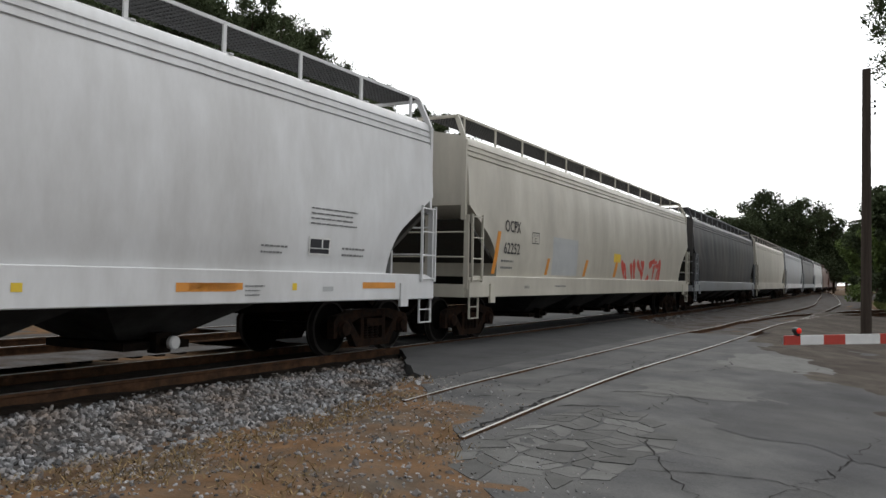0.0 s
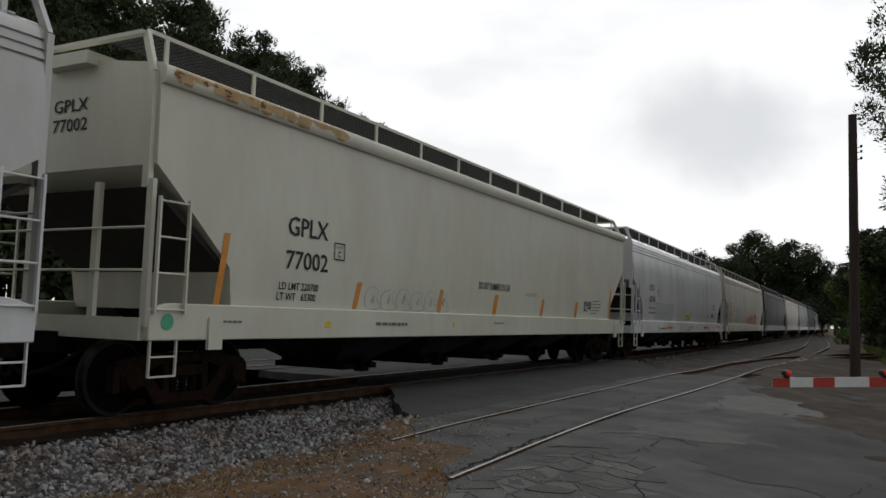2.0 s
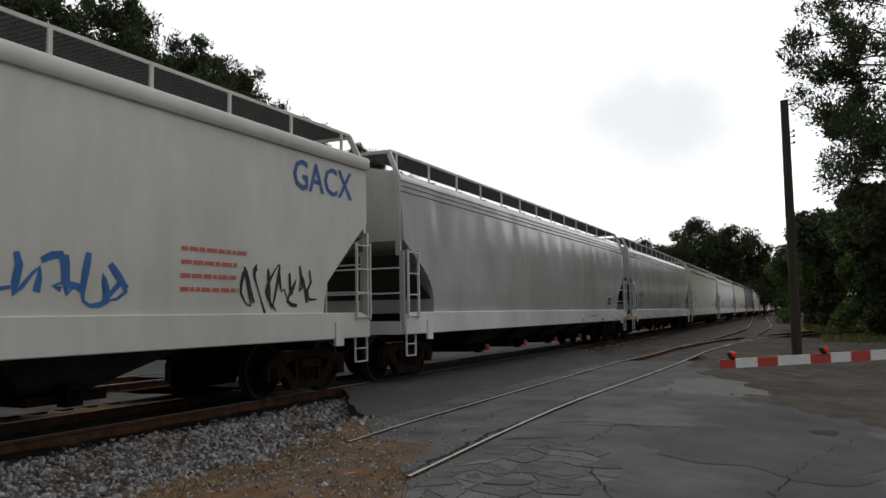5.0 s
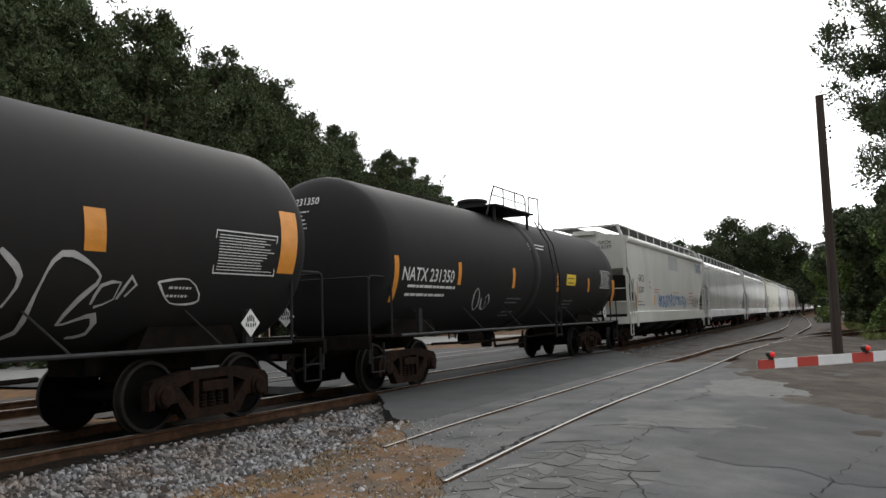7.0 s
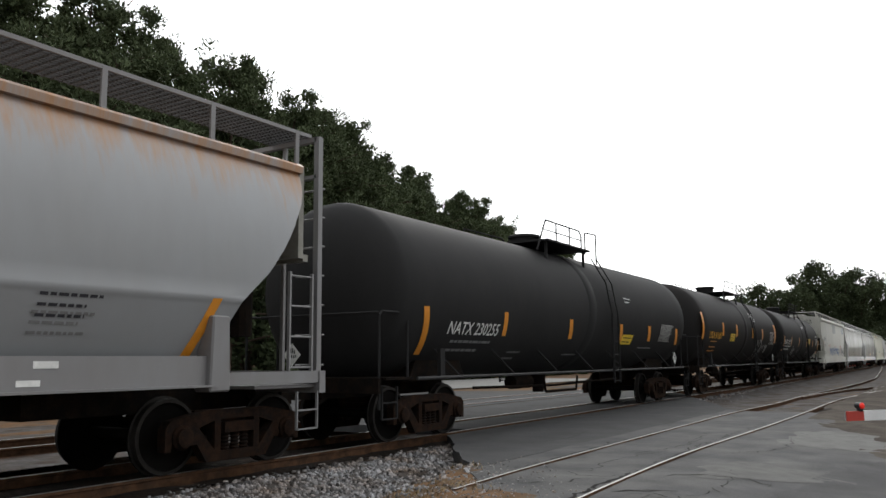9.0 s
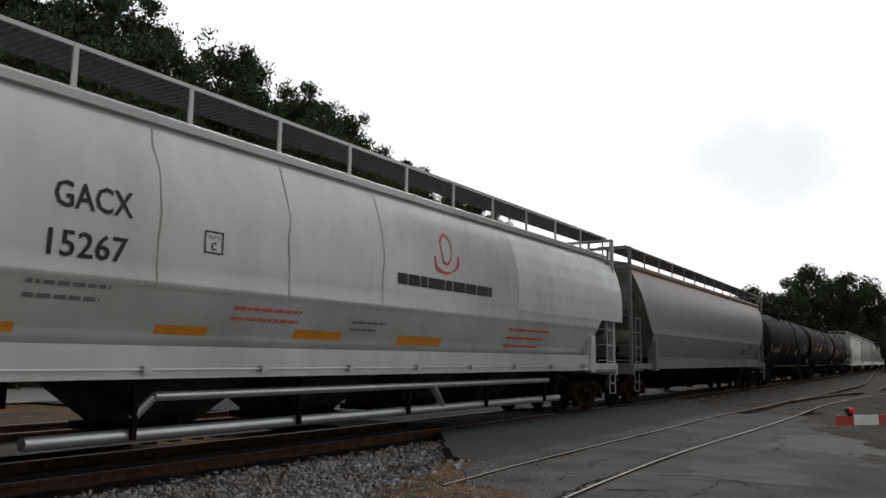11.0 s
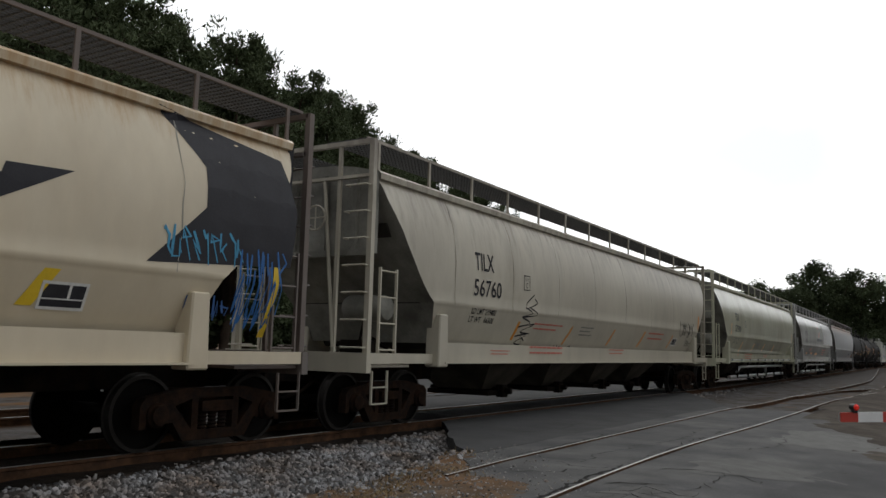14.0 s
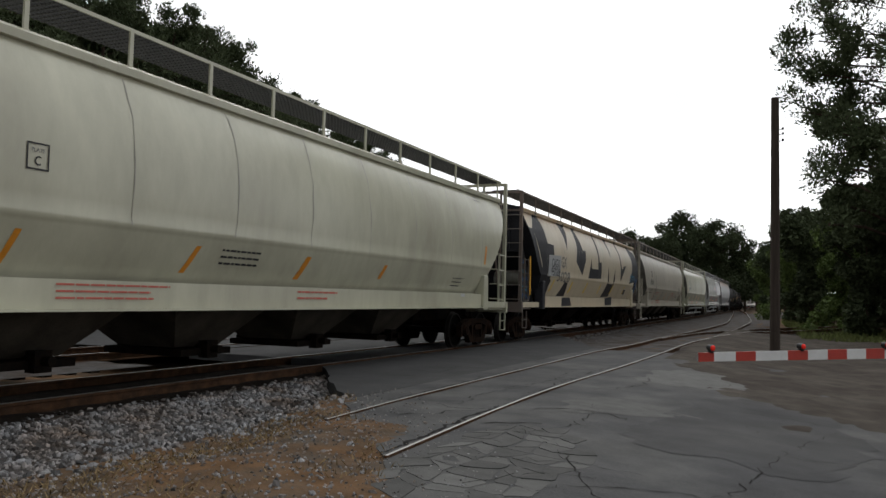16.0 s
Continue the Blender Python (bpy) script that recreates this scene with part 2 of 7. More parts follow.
M = {
    "white": paint("white_car_paint", (0.71, 0.72, 0.73), 0.30, amount=0.0, vary=0.035, gloss=0.6),
    "white_b": paint("bright_white_paint", (0.76, 0.77, 0.78), 0.4, amount=0.0),
    "silver": paint("pale_grey_car_paint", (0.55, 0.555, 0.54), 0.2, amount=0.02, vary=0.04, gloss=1.0),
    "cream": paint("cream_car_paint", (0.58, 0.55, 0.47), 0.42, amount=0.08),
    "dirty_white": paint("dirty_white_car_paint", (0.66, 0.66, 0.61), 0.36, (0.28, 0.265, 0.22), 0.16),
    "ink_green": material("green_spot_paint", (0.10, 0.42, 0.26), 0.5, vary=0.15, scale=9),
    "putty": paint("grey_green_putty_paint", (0.66, 0.665, 0.56), 0.36, (0.40, 0.38, 0.29), 0.06),
    "sage": paint("pale_sage_car_paint", (0.585, 0.58, 0.44), 0.26, amount=0.04, gloss=0.6),
    "tan": paint("weathered_tan_paint", (0.53, 0.495, 0.395), 0.42, (0.22, 0.19, 0.15), 0.16, rust=(4.62, 4.2, (0.15, 0.125, 0.10))),
    "yellowed": paint("yellowed_cream_paint", (0.62, 0.56, 0.43), 0.42, (0.42, 0.32, 0.19), 0.15, 0.12, rust=(4.02, 1.3, (0.38, 0.24, 0.11))),
    "grey": paint("weathered_grey_paint", (0.25, 0.265, 0.28), 0.42, (0.21, 0.20, 0.19), 0.2, rust=(3.92, 1.5, (0.30, 0.15, 0.06))),
    "grey_frame": paint("dull_grey_frame_paint", (0.20, 0.21, 0.22), 0.5, (0.12, 0.09, 0.07), 0.2),
    "worn_frame": paint("worn_end_frame_paint", (0.12, 0.119, 0.113), 0.6, (0.17, 0.08, 0.04), 0.12),
    "amber": material("amber_stencil_paint", (0.66, 0.34, 0.03), 0.5, vary=0.2, scale=9),
    "greyblue": paint("grey_blue_paint", (0.28, 0.31, 0.35), 0.4, amount=0.2),
    "dark": paint("dark_slate_paint", (0.016, 0.022, 0.036), 0.45, amount=0.05, gloss=0.2),
    "brown": paint("oxide_brown_paint", (0.16, 0.05, 0.035), 0.5, amount=0.3),
    "black": paint("black_tank_paint", (0.019, 0.019, 0.0195), 0.62, (0.030, 0.027, 0.025), 0.25, gloss=0.05),
    "black_dull": paint("dull_black_paint", (0.0205, 0.0205, 0.021), 0.65, (0.033, 0.0325, 0.032), 0.35, gloss=0.04),
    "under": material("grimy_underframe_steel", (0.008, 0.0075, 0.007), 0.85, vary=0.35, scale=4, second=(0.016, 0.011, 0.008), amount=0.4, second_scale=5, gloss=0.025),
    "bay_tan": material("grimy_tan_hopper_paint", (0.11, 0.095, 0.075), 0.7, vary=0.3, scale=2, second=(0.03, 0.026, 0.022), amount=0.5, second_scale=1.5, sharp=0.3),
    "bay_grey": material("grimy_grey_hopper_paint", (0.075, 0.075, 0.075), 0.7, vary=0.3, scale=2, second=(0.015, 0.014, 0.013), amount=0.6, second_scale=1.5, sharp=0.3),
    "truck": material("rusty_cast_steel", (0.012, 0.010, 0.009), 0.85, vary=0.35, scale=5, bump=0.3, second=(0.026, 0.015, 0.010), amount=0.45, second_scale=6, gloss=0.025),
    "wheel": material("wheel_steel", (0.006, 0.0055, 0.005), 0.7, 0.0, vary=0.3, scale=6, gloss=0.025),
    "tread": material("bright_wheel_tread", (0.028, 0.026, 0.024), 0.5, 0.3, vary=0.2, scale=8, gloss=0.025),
    "mesh": material("galvanised_grating", (0.07, 0.07, 0.07), 0.6, 0.4, vary=0.2, scale=8),
    # slope sheets: grime, plus the shade of the end recess put into the colour
    "inner": material("grimy_shaded_slope_sheet", (0.05, 0.049, 0.045), 0.7, vary=0.2, scale=2, second=(0.05, 0.045, 0.04), amount=0.5, second_scale=1.2),
    # grimy car-end paint, darkened to hold the shade of the end faces
    "end_steel": material("grimy_shaded_end_paint", (0.34, 0.335, 0.295), 0.6, vary=0.25, scale=2, second=(0.07, 0.065, 0.055), amount=0.45, second_scale=0.9, sharp=0.25),
    "orange": material("orange_reflective_tape", (0.62, 0.24, 0.02), 0.4, vary=0.15, scale=6),
    "yellow": material("yellow_decal", (0.72, 0.50, 0.03), 0.45, vary=0.12, scale=6),
    "ink": material("black_stencil_paint", (0.03, 0.03, 0.035), 0.6, vary=0.2, scale=9),
    "ink_grey": material("faded_grey_stencil", (0.16, 0.16, 0.16), 0.6, vary=0.2, scale=9),
    "ink_white": material("white_stencil_paint", (0.62, 0.62, 0.60), 0.6, vary=0.2, scale=9),
    "ink_red": material("faded_red_stencil", (0.50, 0.13, 0.10), 0.6, vary=0.2, scale=9),
    "ink_blue": material("blue_paint", (0.05, 0.12, 0.30), 0.5, vary=0.2, scale=9),
    "spray_red": material("red_spray_paint", (0.48, 0.07, 0.05), 0.5, vary=0.2, scale=5),
    "spray_blue": material("blue_spray_paint", (0.04, 0.14, 0.36), 0.5, vary=0.2, scale=5),
    "spray_cyan": material("cyan_spray_paint", (0.07, 0.28, 0.45), 0.5, vary=0.2, scale=5),
    "spray_black": material("black_spray_paint", (0.025, 0.025, 0.03), 0.55, vary=0.3, scale=3),
    "spray_white": material("white_spray_paint", (0.42, 0.42, 0.41), 0.55, vary=0.2, scale=5),
    "primer": material("grey_overpaint", (0.40, 0.41, 0.41), 0.5, vary=0.08, scale=3),
    "rust_faint": material("faint_orange_rust", (0.46, 0.33, 0.18), 0.7, vary=0.4, scale=4),
    "rust": material("rust_stain", (0.20, 0.10, 0.045), 0.8, vary=0.4, scale=4),
    "grime": material("grime_stain", (0.20, 0.18, 0.15), 0.7, vary=0.3, scale=4),
    "seam": material("faint_grime", (0.30, 0.29, 0.25), 0.6, vary=0.2, scale=4),
    "disc_red": material("red_gate_cap", (0.55, 0.10, 0.07), 0.5, vary=0.15, scale=8),
    "pipe": material("galvanised_pipe", (0.42, 0.43, 0.43), 0.35, 0.7, vary=0.15, scale=5),
    "rail_head": material("polished_rail_head", (0.30, 0.295, 0.285), 0.5, 0.3, vary=0.1, scale=4, stretch=(1, 0.1, 1), gloss=0.5),
    "rail_side": material("rusty_rail", (0.048, 0.029, 0.019), 0.9, vary=0.3, scale=6, bump=0.2, second=(0.095, 0.050, 0.028), amount=0.4, second_scale=4),
    "tie": material("creosoted_timber", (0.045, 0.036, 0.030), 0.9, vary=0.35, scale=3, stretch=(0.6, 6, 6), bump=0.4, per_object=0.3),
    "stone": material("grey_ballast_stone", (0.215, 0.215, 0.218), 0.85, vary=0.25, scale=20, bump=0.2, per_island=0.75, second=(0.17, 0.135, 0.11), amount=0.35, second_scale=1.6),
    "ballast_bed": material("ballast_bed", (0.085, 0.082, 0.08), 0.95, vary=0.5, scale=12, fine=60, bump=1.0, second=(0.05, 0.038, 0.03), amount=0.4, second_scale=1.5),
    "dirt": material("dry_dirt_and_dead_grass", (0.078, 0.066, 0.053), 0.95, vary=0.5, scale=3, fine=38, bump=1.0, second=(0.118, 0.068, 0.035), amount=0.52, second_scale=1.3),
    "asphalt": material("worn_asphalt", (0.062, 0.062, 0.063), 0.8, vary=0.32, scale=1.6, fine=45, bump=0.5, second=(0.098, 0.097, 0.093), amount=0.36, second_scale=0.7, sharp=0.14),
    "asphalt_new": material("dark_new_asphalt", (0.055, 0.055, 0.056), 0.85, vary=0.25, scale=1.5, fine=70, bump=0.45, second=(0.062, 0.062, 0.061), amount=0.4, second_scale=0.5),
    "asphalt_mid": material("smooth_dark_asphalt", (0.053, 0.053, 0.054), 0.8, vary=0.3, scale=1.6, fine=45, bump=0.5, second=(0.075, 0.074, 0.072), amount=0.36, second_scale=0.7, sharp=0.2),
    "fouled": material("dark_track_ballast", (0.017, 0.0145, 0.0125), 0.95, vary=0.5, scale=9, fine=50, bump=1.0, second=(0.032, 0.022, 0.016), amount=0.3, second_scale=1.8),
    "dark_dirt": material("trodden_dark_dirt", (0.050, 0.042, 0.035), 0.95, vary=0.4, scale=2.5, fine=45, bump=0.8, second=(0.082, 0.072, 0.060), amount=0.3, second_scale=0.5),
    "crack": material("open_crack", (0.02, 0.019, 0.018), 0.95, vary=0.3, scale=20),
    "slab": material("pale_worn_asphalt", (0.098, 0.097, 0.093), 0.85, vary=0.25, scale=5, fine=60, bump=0.5, per_object=0.25),
    "pale_lot": material("pale_gravel_lot", (0.22, 0.216, 0.207), 0.9, vary=0.2, scale=2, fine=40, bump=0.3),
    "grass": material("dry_summer_grass", (0.12, 0.14, 0.05), 0.9, vary=0.3, scale=4, per_island=0.35),
    "straw": material("dead_straw_grass", (0.20, 0.145, 0.075), 0.9, vary=0.3, scale=4, per_island=0.5),
    "needles": material("pine_needles", (0.076, 0.096, 0.050), 0.85, vary=0.3, scale=0.6, fine=6, bump=0, per_island=0.35),
    "leaves": material("broadleaf_foliage", (0.052, 0.066, 0.034), 0.85, vary=0.3, scale=0.5, fine=6, bump=0, per_island=0.35),
    "leaves_light": material("light_green_foliage", (0.10, 0.14, 0.045), 0.7, vary=0.3, scale=0.5, fine=6, bump=0, per_island=0.4),
    "bark": material("pine_bark", (0.07, 0.052, 0.04), 0.95, vary=0.4, scale=5, stretch=(1, 1, 0.3), bump=0.6),
    "pole": material("weathered_pole_timber", (0.055, 0.044, 0.037), 0.9, vary=0.4, scale=4, stretch=(4, 4, 0.25), bump=0.4),
    "gate_white": material("white_reflective_sheet", (0.72, 0.72, 0.71), 0.4, vary=0.08, scale=5),
    "gate_red": material("red_reflective_sheet", (0.45, 0.045, 0.03), 0.4, vary=0.12, scale=5),
    "lamp_red": material("red_lamp_lens", (0.75, 0.02, 0.01), 0.25, vary=0.05, scale=8, emit=0.12),
    "lamp_case": material("black_lamp_case", (0.02, 0.02, 0.02), 0.5, vary=0.2, scale=8),
    "steel": material("galvanised_steel", (0.36, 0.37, 0.37), 0.5, 0.5, vary=0.15, scale=5),
    "wire": material("aged_wire", (0.03, 0.03, 0.03), 0.6, vary=0.2, scale=8),
}


# ---- mesh helpers ----
def box(bm, x0, x1, y0, y1, z0, z1):
    v = [bm.verts.new(p) for p in ((x0, y0, z0), (x1, y0, z0), (x1, y1, z0), (x0, y1, z0), (x0, y0, z1), (x1, y0, z1), (x1, y1, z1), (x0, y1, z1))]
    for f in ((3, 2, 1, 0), (4, 5, 6, 7), (0, 1, 5, 4), (1, 2, 6, 5), (2, 3, 7, 6), (3, 0, 4, 7)):
        bm.faces.new([v[i] for i in f])


def rod(bm, p, q, r, seg=8, r2=None):
    """A round bar from p to q."""
    p, q = Vector(p), Vector(q)
    d = (q - p).normalized()
    a = d.orthogonal().normalized()
    b = d.cross(a)
    r2 = r if r2 is None else r2
    rings = []
    for c, rad in ((p, r), (q, r2)):
        rings.append([bm.verts.new(c + (a * math.cos(k * math.tau / seg) + b * math.sin(k * math.tau / seg)) * rad) for k in range(seg)])
    for k in range(seg):
        bm.faces.new((rings[0][k], rings[0][(k + 1) % seg], rings[1][(k + 1) % seg], rings[1][k]))
    bm.faces.new(rings[0][::-1])
    bm.faces.new(rings[1])


def rods(bm, points, r, seg=8):
    for p, q in zip(points, points[1:]):
        rod(bm, p, q, r, seg)


def bar(bm, p, q, w, h):
    """A flat bar from p to q, w wide and h thick."""
    p, q = Vector(p), Vector(q)
    d = (q - p).normalized()
    up = Vector((0, 0, 1)) if abs(d.z) < 0.9 else Vector((0, 1, 0))
    a = d.cross(up).normalized() * (w / 2)
    b = d.cross(a).normalized() * (h / 2)
    v = [bm.verts.new(c + s * a + u * b) for c in (p, q) for s, u in ((-1, -1), (1, -1), (1, 1), (-1, 1))]
    for f in ((0, 1, 2, 3), (7, 6, 5, 4), (0, 4, 5, 1), (1, 5, 6, 2), (2, 6, 7, 3), (3, 7, 4, 0)):
        bm.faces.new([v[i] for i in f])


def prism(bm, outline, x0, x1):
    """An outline of (y, z) pairs, extruded across from x0 to x1."""
    a = [bm.verts.new((x0, y, z)) for y, z in outline]
    b = [bm.verts.new((x1, y, z)) for y, z in outline]
    n = len(outline)
    for k in range(n):
        bm.faces.new((a[k], a[(k + 1) % n], b[(k + 1) % n], b[k]))
    bm.faces.new(a[::-1])
    bm.faces.new(b)


def lathe(bm, profile, axis="x", seg=28, centre=(0, 0, 0)):
    """Turns (along, radius) pairs round an axis through centre."""
    c = Vector(centre)
    rings = []
    for s, r in profile:
        ring = []
        for k in range(seg):
            u, w = r * math.cos(k * math.tau / seg), r * math.sin(k * math.tau / seg)
            ring.append(bm.verts.new(c + (Vector((s, u, w)) if axis == "x" else Vector((u, s, w)) if axis == "y" else Vector((u, w, s)))))
        rings.append(ring)
    for p, q in zip(rings, rings[1:]):
        for k in range(seg):
            bm.faces.new((p[k], p[(k + 1) % seg], q[(k + 1) % seg], q[k]))
    bm.faces.new(rings[0][::-1])
    bm.faces.new(rings[-1])


def finish(bm, name, mat, smooth=0.0):
    bmesh.ops.recalc_face_normals(bm, faces=bm.faces[:])
    me = bpy.data.meshes.new(name)
    if smooth:
        for f in bm.faces:
            f.smooth = True
        for e in bm.edges:
            if len(e.link_faces) == 2 and e.calc_face_angle(0) > radians(smooth):
                e.smooth = False
    bm.to_mesh(me)
    bm.free()
    for m in (mat if isinstance(mat, (list, tuple)) else [mat]):
        me.materials.append(M[m] if isinstance(m, str) else m)
    return me


def part(name, bm, mat, parent, label="", smooth=0.0):
    ob = new(name, finish(bm, name, mat, smooth))
    ob.parent = parent
    if label:
        ob["label"] = label
    return ob


def share(name, me, parent, m=None):
    """A further part on a mesh that is there already."""
    ob = new(name, me)
    ob.parent = parent
    if m is not None:
        ob.matrix_basis = m
    return ob


def thing(name, bm, mat, label, category, group="", kind="", smooth=0.0):
    return tagged(new(name, finish(bm, name, mat, smooth)), label, category, group, kind)


# ---- the line of the main track ----
SPEED = 17.22


def bend(y):
    """How far the main track has drifted away from its straight line, and its slope."""
    if y < 0:
        return 0.0, 0.0
    if y < 49:
        return 0.000257 * y * y, 0.000514 * y
    return 0.617 + 0.0252 * (y - 49), 0.0252


def on_track(y, x=0.0):
    o, s = bend(y)
    return pose(-9.0 + x - o, y, 0, 0, 0, math.degrees(math.atan(s)))


# ---- ground ----
def height(x, y):
    """The lie of the land: level at the tracks, falling gently towards the camera's side."""
    if x > -2.7:
        return -0.014 - 0.28 * min(1.0, (x + 2.7) / 3.5)
    if x > -15.5:
        return -0.014
    return -0.014 - 0.1 * min(1.0, (-15.5 - x) / 4)


def road_edge(x):
    """The asphalt's edge towards the ballast, as y for x, without its raggedness."""
    return 11.3 + (x + 7.0) * -1.40


def bed(x, y):
    """The bare ground: deeper under the ballast, washed a little over the asphalt's edge."""
    if x < -5.6:
        return -0.62 if x > -16.5 else height(x, y) - 0.06
    rough = 0.030 * noise.noise((x * 0.9, y * 0.9, 0)) + 0.016 * noise.noise((x * 3.1, y * 3.1, 5)) + 0.008 * noise.noise((x * 8, y * 8, 9))
    if y >= 12:
        return height(x, y) - 0.10 + rough
    e = (road_edge(x) - y) / 1.72
    drop = 0.19 * min(1.0, max(0.0, (-4.0 - x) / 1.2)) * min(1.0, max(0.0, (e - 0.2) / 0.9))
    return height(x, y) - 0.006 + 0.05 * max(-1.2, min(0.9, e)) + rough * (0.35 if e < -0.9 else 1.0) - drop


def sheet(name, xs, ys, z, mat, keep=None):
    bm = bmesh.new()
    grid = [[bm.verts.new((x, y, z(x, y))) for y in ys] for x in xs]
    for i in range(len(xs) - 1):
        for j in range(len(ys) - 1):
            cx, cy = (xs[i] + xs[i + 1]) / 2, (ys[j] + ys[j + 1]) / 2
            if keep is None or keep(cx, cy):
                bm.faces.new((grid[i][j], grid[i + 1][j], grid[i + 1][j + 1], grid[i][j + 1]))
    for v in [v for v in bm.verts if not v.link_faces]:
        bm.verts.remove(v)
    return finish(bm, name, mat, 40)


def steps(a, b, d):
    return [a + (b - a) * k / max(1, round((b - a) / d)) for k in range(max(1, round((b - a) / d)) + 1)]


gx = [-2000, -600, -200, -100, -60, -40] + steps(-30, -8, 1.0) + steps(-7.5, -6.3, 0.25) + steps(-6.15, 2.85, 0.12) + steps(3.2, 8, 0.4) + [10, 14, 20, 30, 60, 150, 500, 2000]
gy = [-2000, -500, -100, -40] + steps(-20, -1, 1.0) + steps(0, 3, 0.25) + steps(3.12, 12, 0.12) + steps(12.3, 40, 0.3) + steps(41, 60, 1.0) + [70, 90, 120, 200, 400, 800, 2500]
tagged(new("ground", sheet("ground", gx, gy, bed, "dirt")),
       "brown dirt with dead grass beside the railway", "ground", kind="structure")


def road_left(x):
    """The edge of the asphalt towards the ballast, as y for x."""
    return road_edge(x) + 0.22 * noise.noise((x * 1.7, 3.1, 0)) + 0.08 * noise.noise((x * 6, 1.1, 0))


def road_right(x):
    return 22.0 + max(0.0, -5.0 - x) * 2.3 + 0.35 * noise.noise((x * 1.3, 8.2, 0)) 


def on_road(x, y):
    return y > road_left(x) and y < road_right(x)


def strip_sheet(name, xs, y0, y1, z, mat, dy=0.35):
    """A surface between two edges given as y for x."""
    n = max(2, int(max(y1(x) - y0(x) for x in xs) / dy))
    bm = bmesh.new()
    grid = [[bm.verts.new((x, y0(x) + (y1(x) - y0(x)) * k / n, z(x, y0(x) + (y1(x) - y0(x)) * k / n))) for k in range(n + 1)] for x in xs]
    for p, q in zip(grid, grid[1:]):
        for k in range(n):
            bm.faces.new((p[k], q[k], q[k + 1], p[k + 1]))
    rim = [e for e in bm.edges if len(e.link_faces) == 1]
    low = bmesh.ops.extrude_edge_only(bm, edges=rim)
    for v in low["geom"]:
        if isinstance(v, bmesh.types.BMVert):
            v.co.z -= 0.16
    return finish(bm, name, mat, 40)


def road_z(x, y):
    return height(x, y) + 0.010 * noise.noise((x * 0.5, y * 0.5, 4)) - 0.004


for x0, x1 in ((-5.35, 24.0),):
    tagged(new("road", strip_sheet("road", steps(x0, x1, 0.12) if x1 < 0 else steps(x0, 4, 0.12) + steps(4.5, x1, 1.5), road_left, road_right, road_z, "asphalt")),
           "worn cracked grey asphalt road over the level crossing", "road", kind="structure")


def dirt_edge(x):
    """Where the asphalt gives way to trodden dirt beyond the gate, as y for x."""
    return 23.0 - 2.55 * (x + 3.9) if x < 0.15 else 12.67 - 0.15 * (x - 0.15)


def verge_z(x, y):
    e = (y - dirt_edge(x)) / (2.9 if x < 0.15 else 1.0)
    return height(x, y) + 0.002 + 0.022 * max(-1.6, min(0.6, e)) + 0.036 * noise.noise((x * 0.8, y * 0.6, 21)) + 0.018 * noise.noise((x * 2.6, y * 1.8, 3)) + 0.008 * noise.noise((x * 7, y * 5, 6))


tagged(new("dirt_verge", sheet("dirt_verge", steps(-3.3, 3, 0.14) + [3.5, 4, 5, 6, 8, 10, 12], steps(9, 20, 0.16) + steps(20.5, 44, 0.5), verge_z, "dark_dirt",
                               lambda x, y: y > dirt_edge(x) - 4 and (x > -3.0 or y > 24))),
       "trodden dark brown dirt round the crossing gate", "ground", kind="structure")
for x0, x1 in ((-8.14, -5.35), (-9.64, -8.36), (-12.4, -9.86)):
    tagged(new("crossing_pavement", strip_sheet("crossing_pavement", steps(x0, x1, 0.12), road_left if x0 > -9 else lambda x: 14.1 + 0.2 * noise.noise((x * 2, 0, 0)), road_right,
                                                lambda x, y: -0.016 + 0.006 * noise.noise((x * 0.8, y * 0.8, 2)), "asphalt_new")),
           "dark newer asphalt laid between the rails", "pavement", kind="structure")
tagged(new("gravel_lot", sheet("gravel_lot", steps(-33.5, -23.0, 1.05), steps(-40, 60, 4), lambda x, y: height(x, y) - 0.0, "pale_lot")),
       "pale gravel lot behind the tracks", "ground", kind="structure")
tagged(new("far_road", sheet("far_road", steps(-23.0, -12.4, 0.5), steps(14, 34, 1), lambda x, y: height(x, y) + 0.012, "asphalt_new")),
       "asphalt road beyond the main track", "road", kind="structure")


def ballast_height(x, y):
    d = abs(x + 9.0 + bend(y)[0])
    h = -0.16 if d < 1.55 else -0.16 - (d - 1.55) * 0.17
    return h + 0.02 * noise.noise((x * 2, y * 2, 7))


tagged(new("ballast_bed", sheet("ballast_bed", steps(-12.6, -5.3, 0.25), steps(-30, 60, 0.4) + [70, 80, 95, 110, 130, 160],
                                ballast_height, "ballast_bed", lambda x, y: not on_road(x, y))),
       "bed of grey crushed stone under the main track", "ballast", kind="structure")
# strip along the rails, much darker than the ballast bed around it
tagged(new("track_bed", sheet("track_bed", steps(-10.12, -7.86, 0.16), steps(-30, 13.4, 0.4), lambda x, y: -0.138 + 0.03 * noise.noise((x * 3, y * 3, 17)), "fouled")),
       "dark brown ballast between and beside the rails", "ballast", kind="structure")
tagged(new("yard_gravel", sheet("yard_gravel", steps(-6.6, -1.2, 0.3), steps(20, 70, 0.6) + [80, 100, 130, 170], lambda x, y: -0.10 + 0.03 * noise.noise((x * 1.3, y * 1.3, 3)) - (0.25 if x > -1.6 else 0), "ballast_bed",
                                lambda x, y: y > road_right(x) + 0.1 and x < -2.0 + 1.2 * noise.noise((0, y * 0.3, 0)))),
       "fine grey gravel and cinders round the turnout", "ballast", kind="structure")
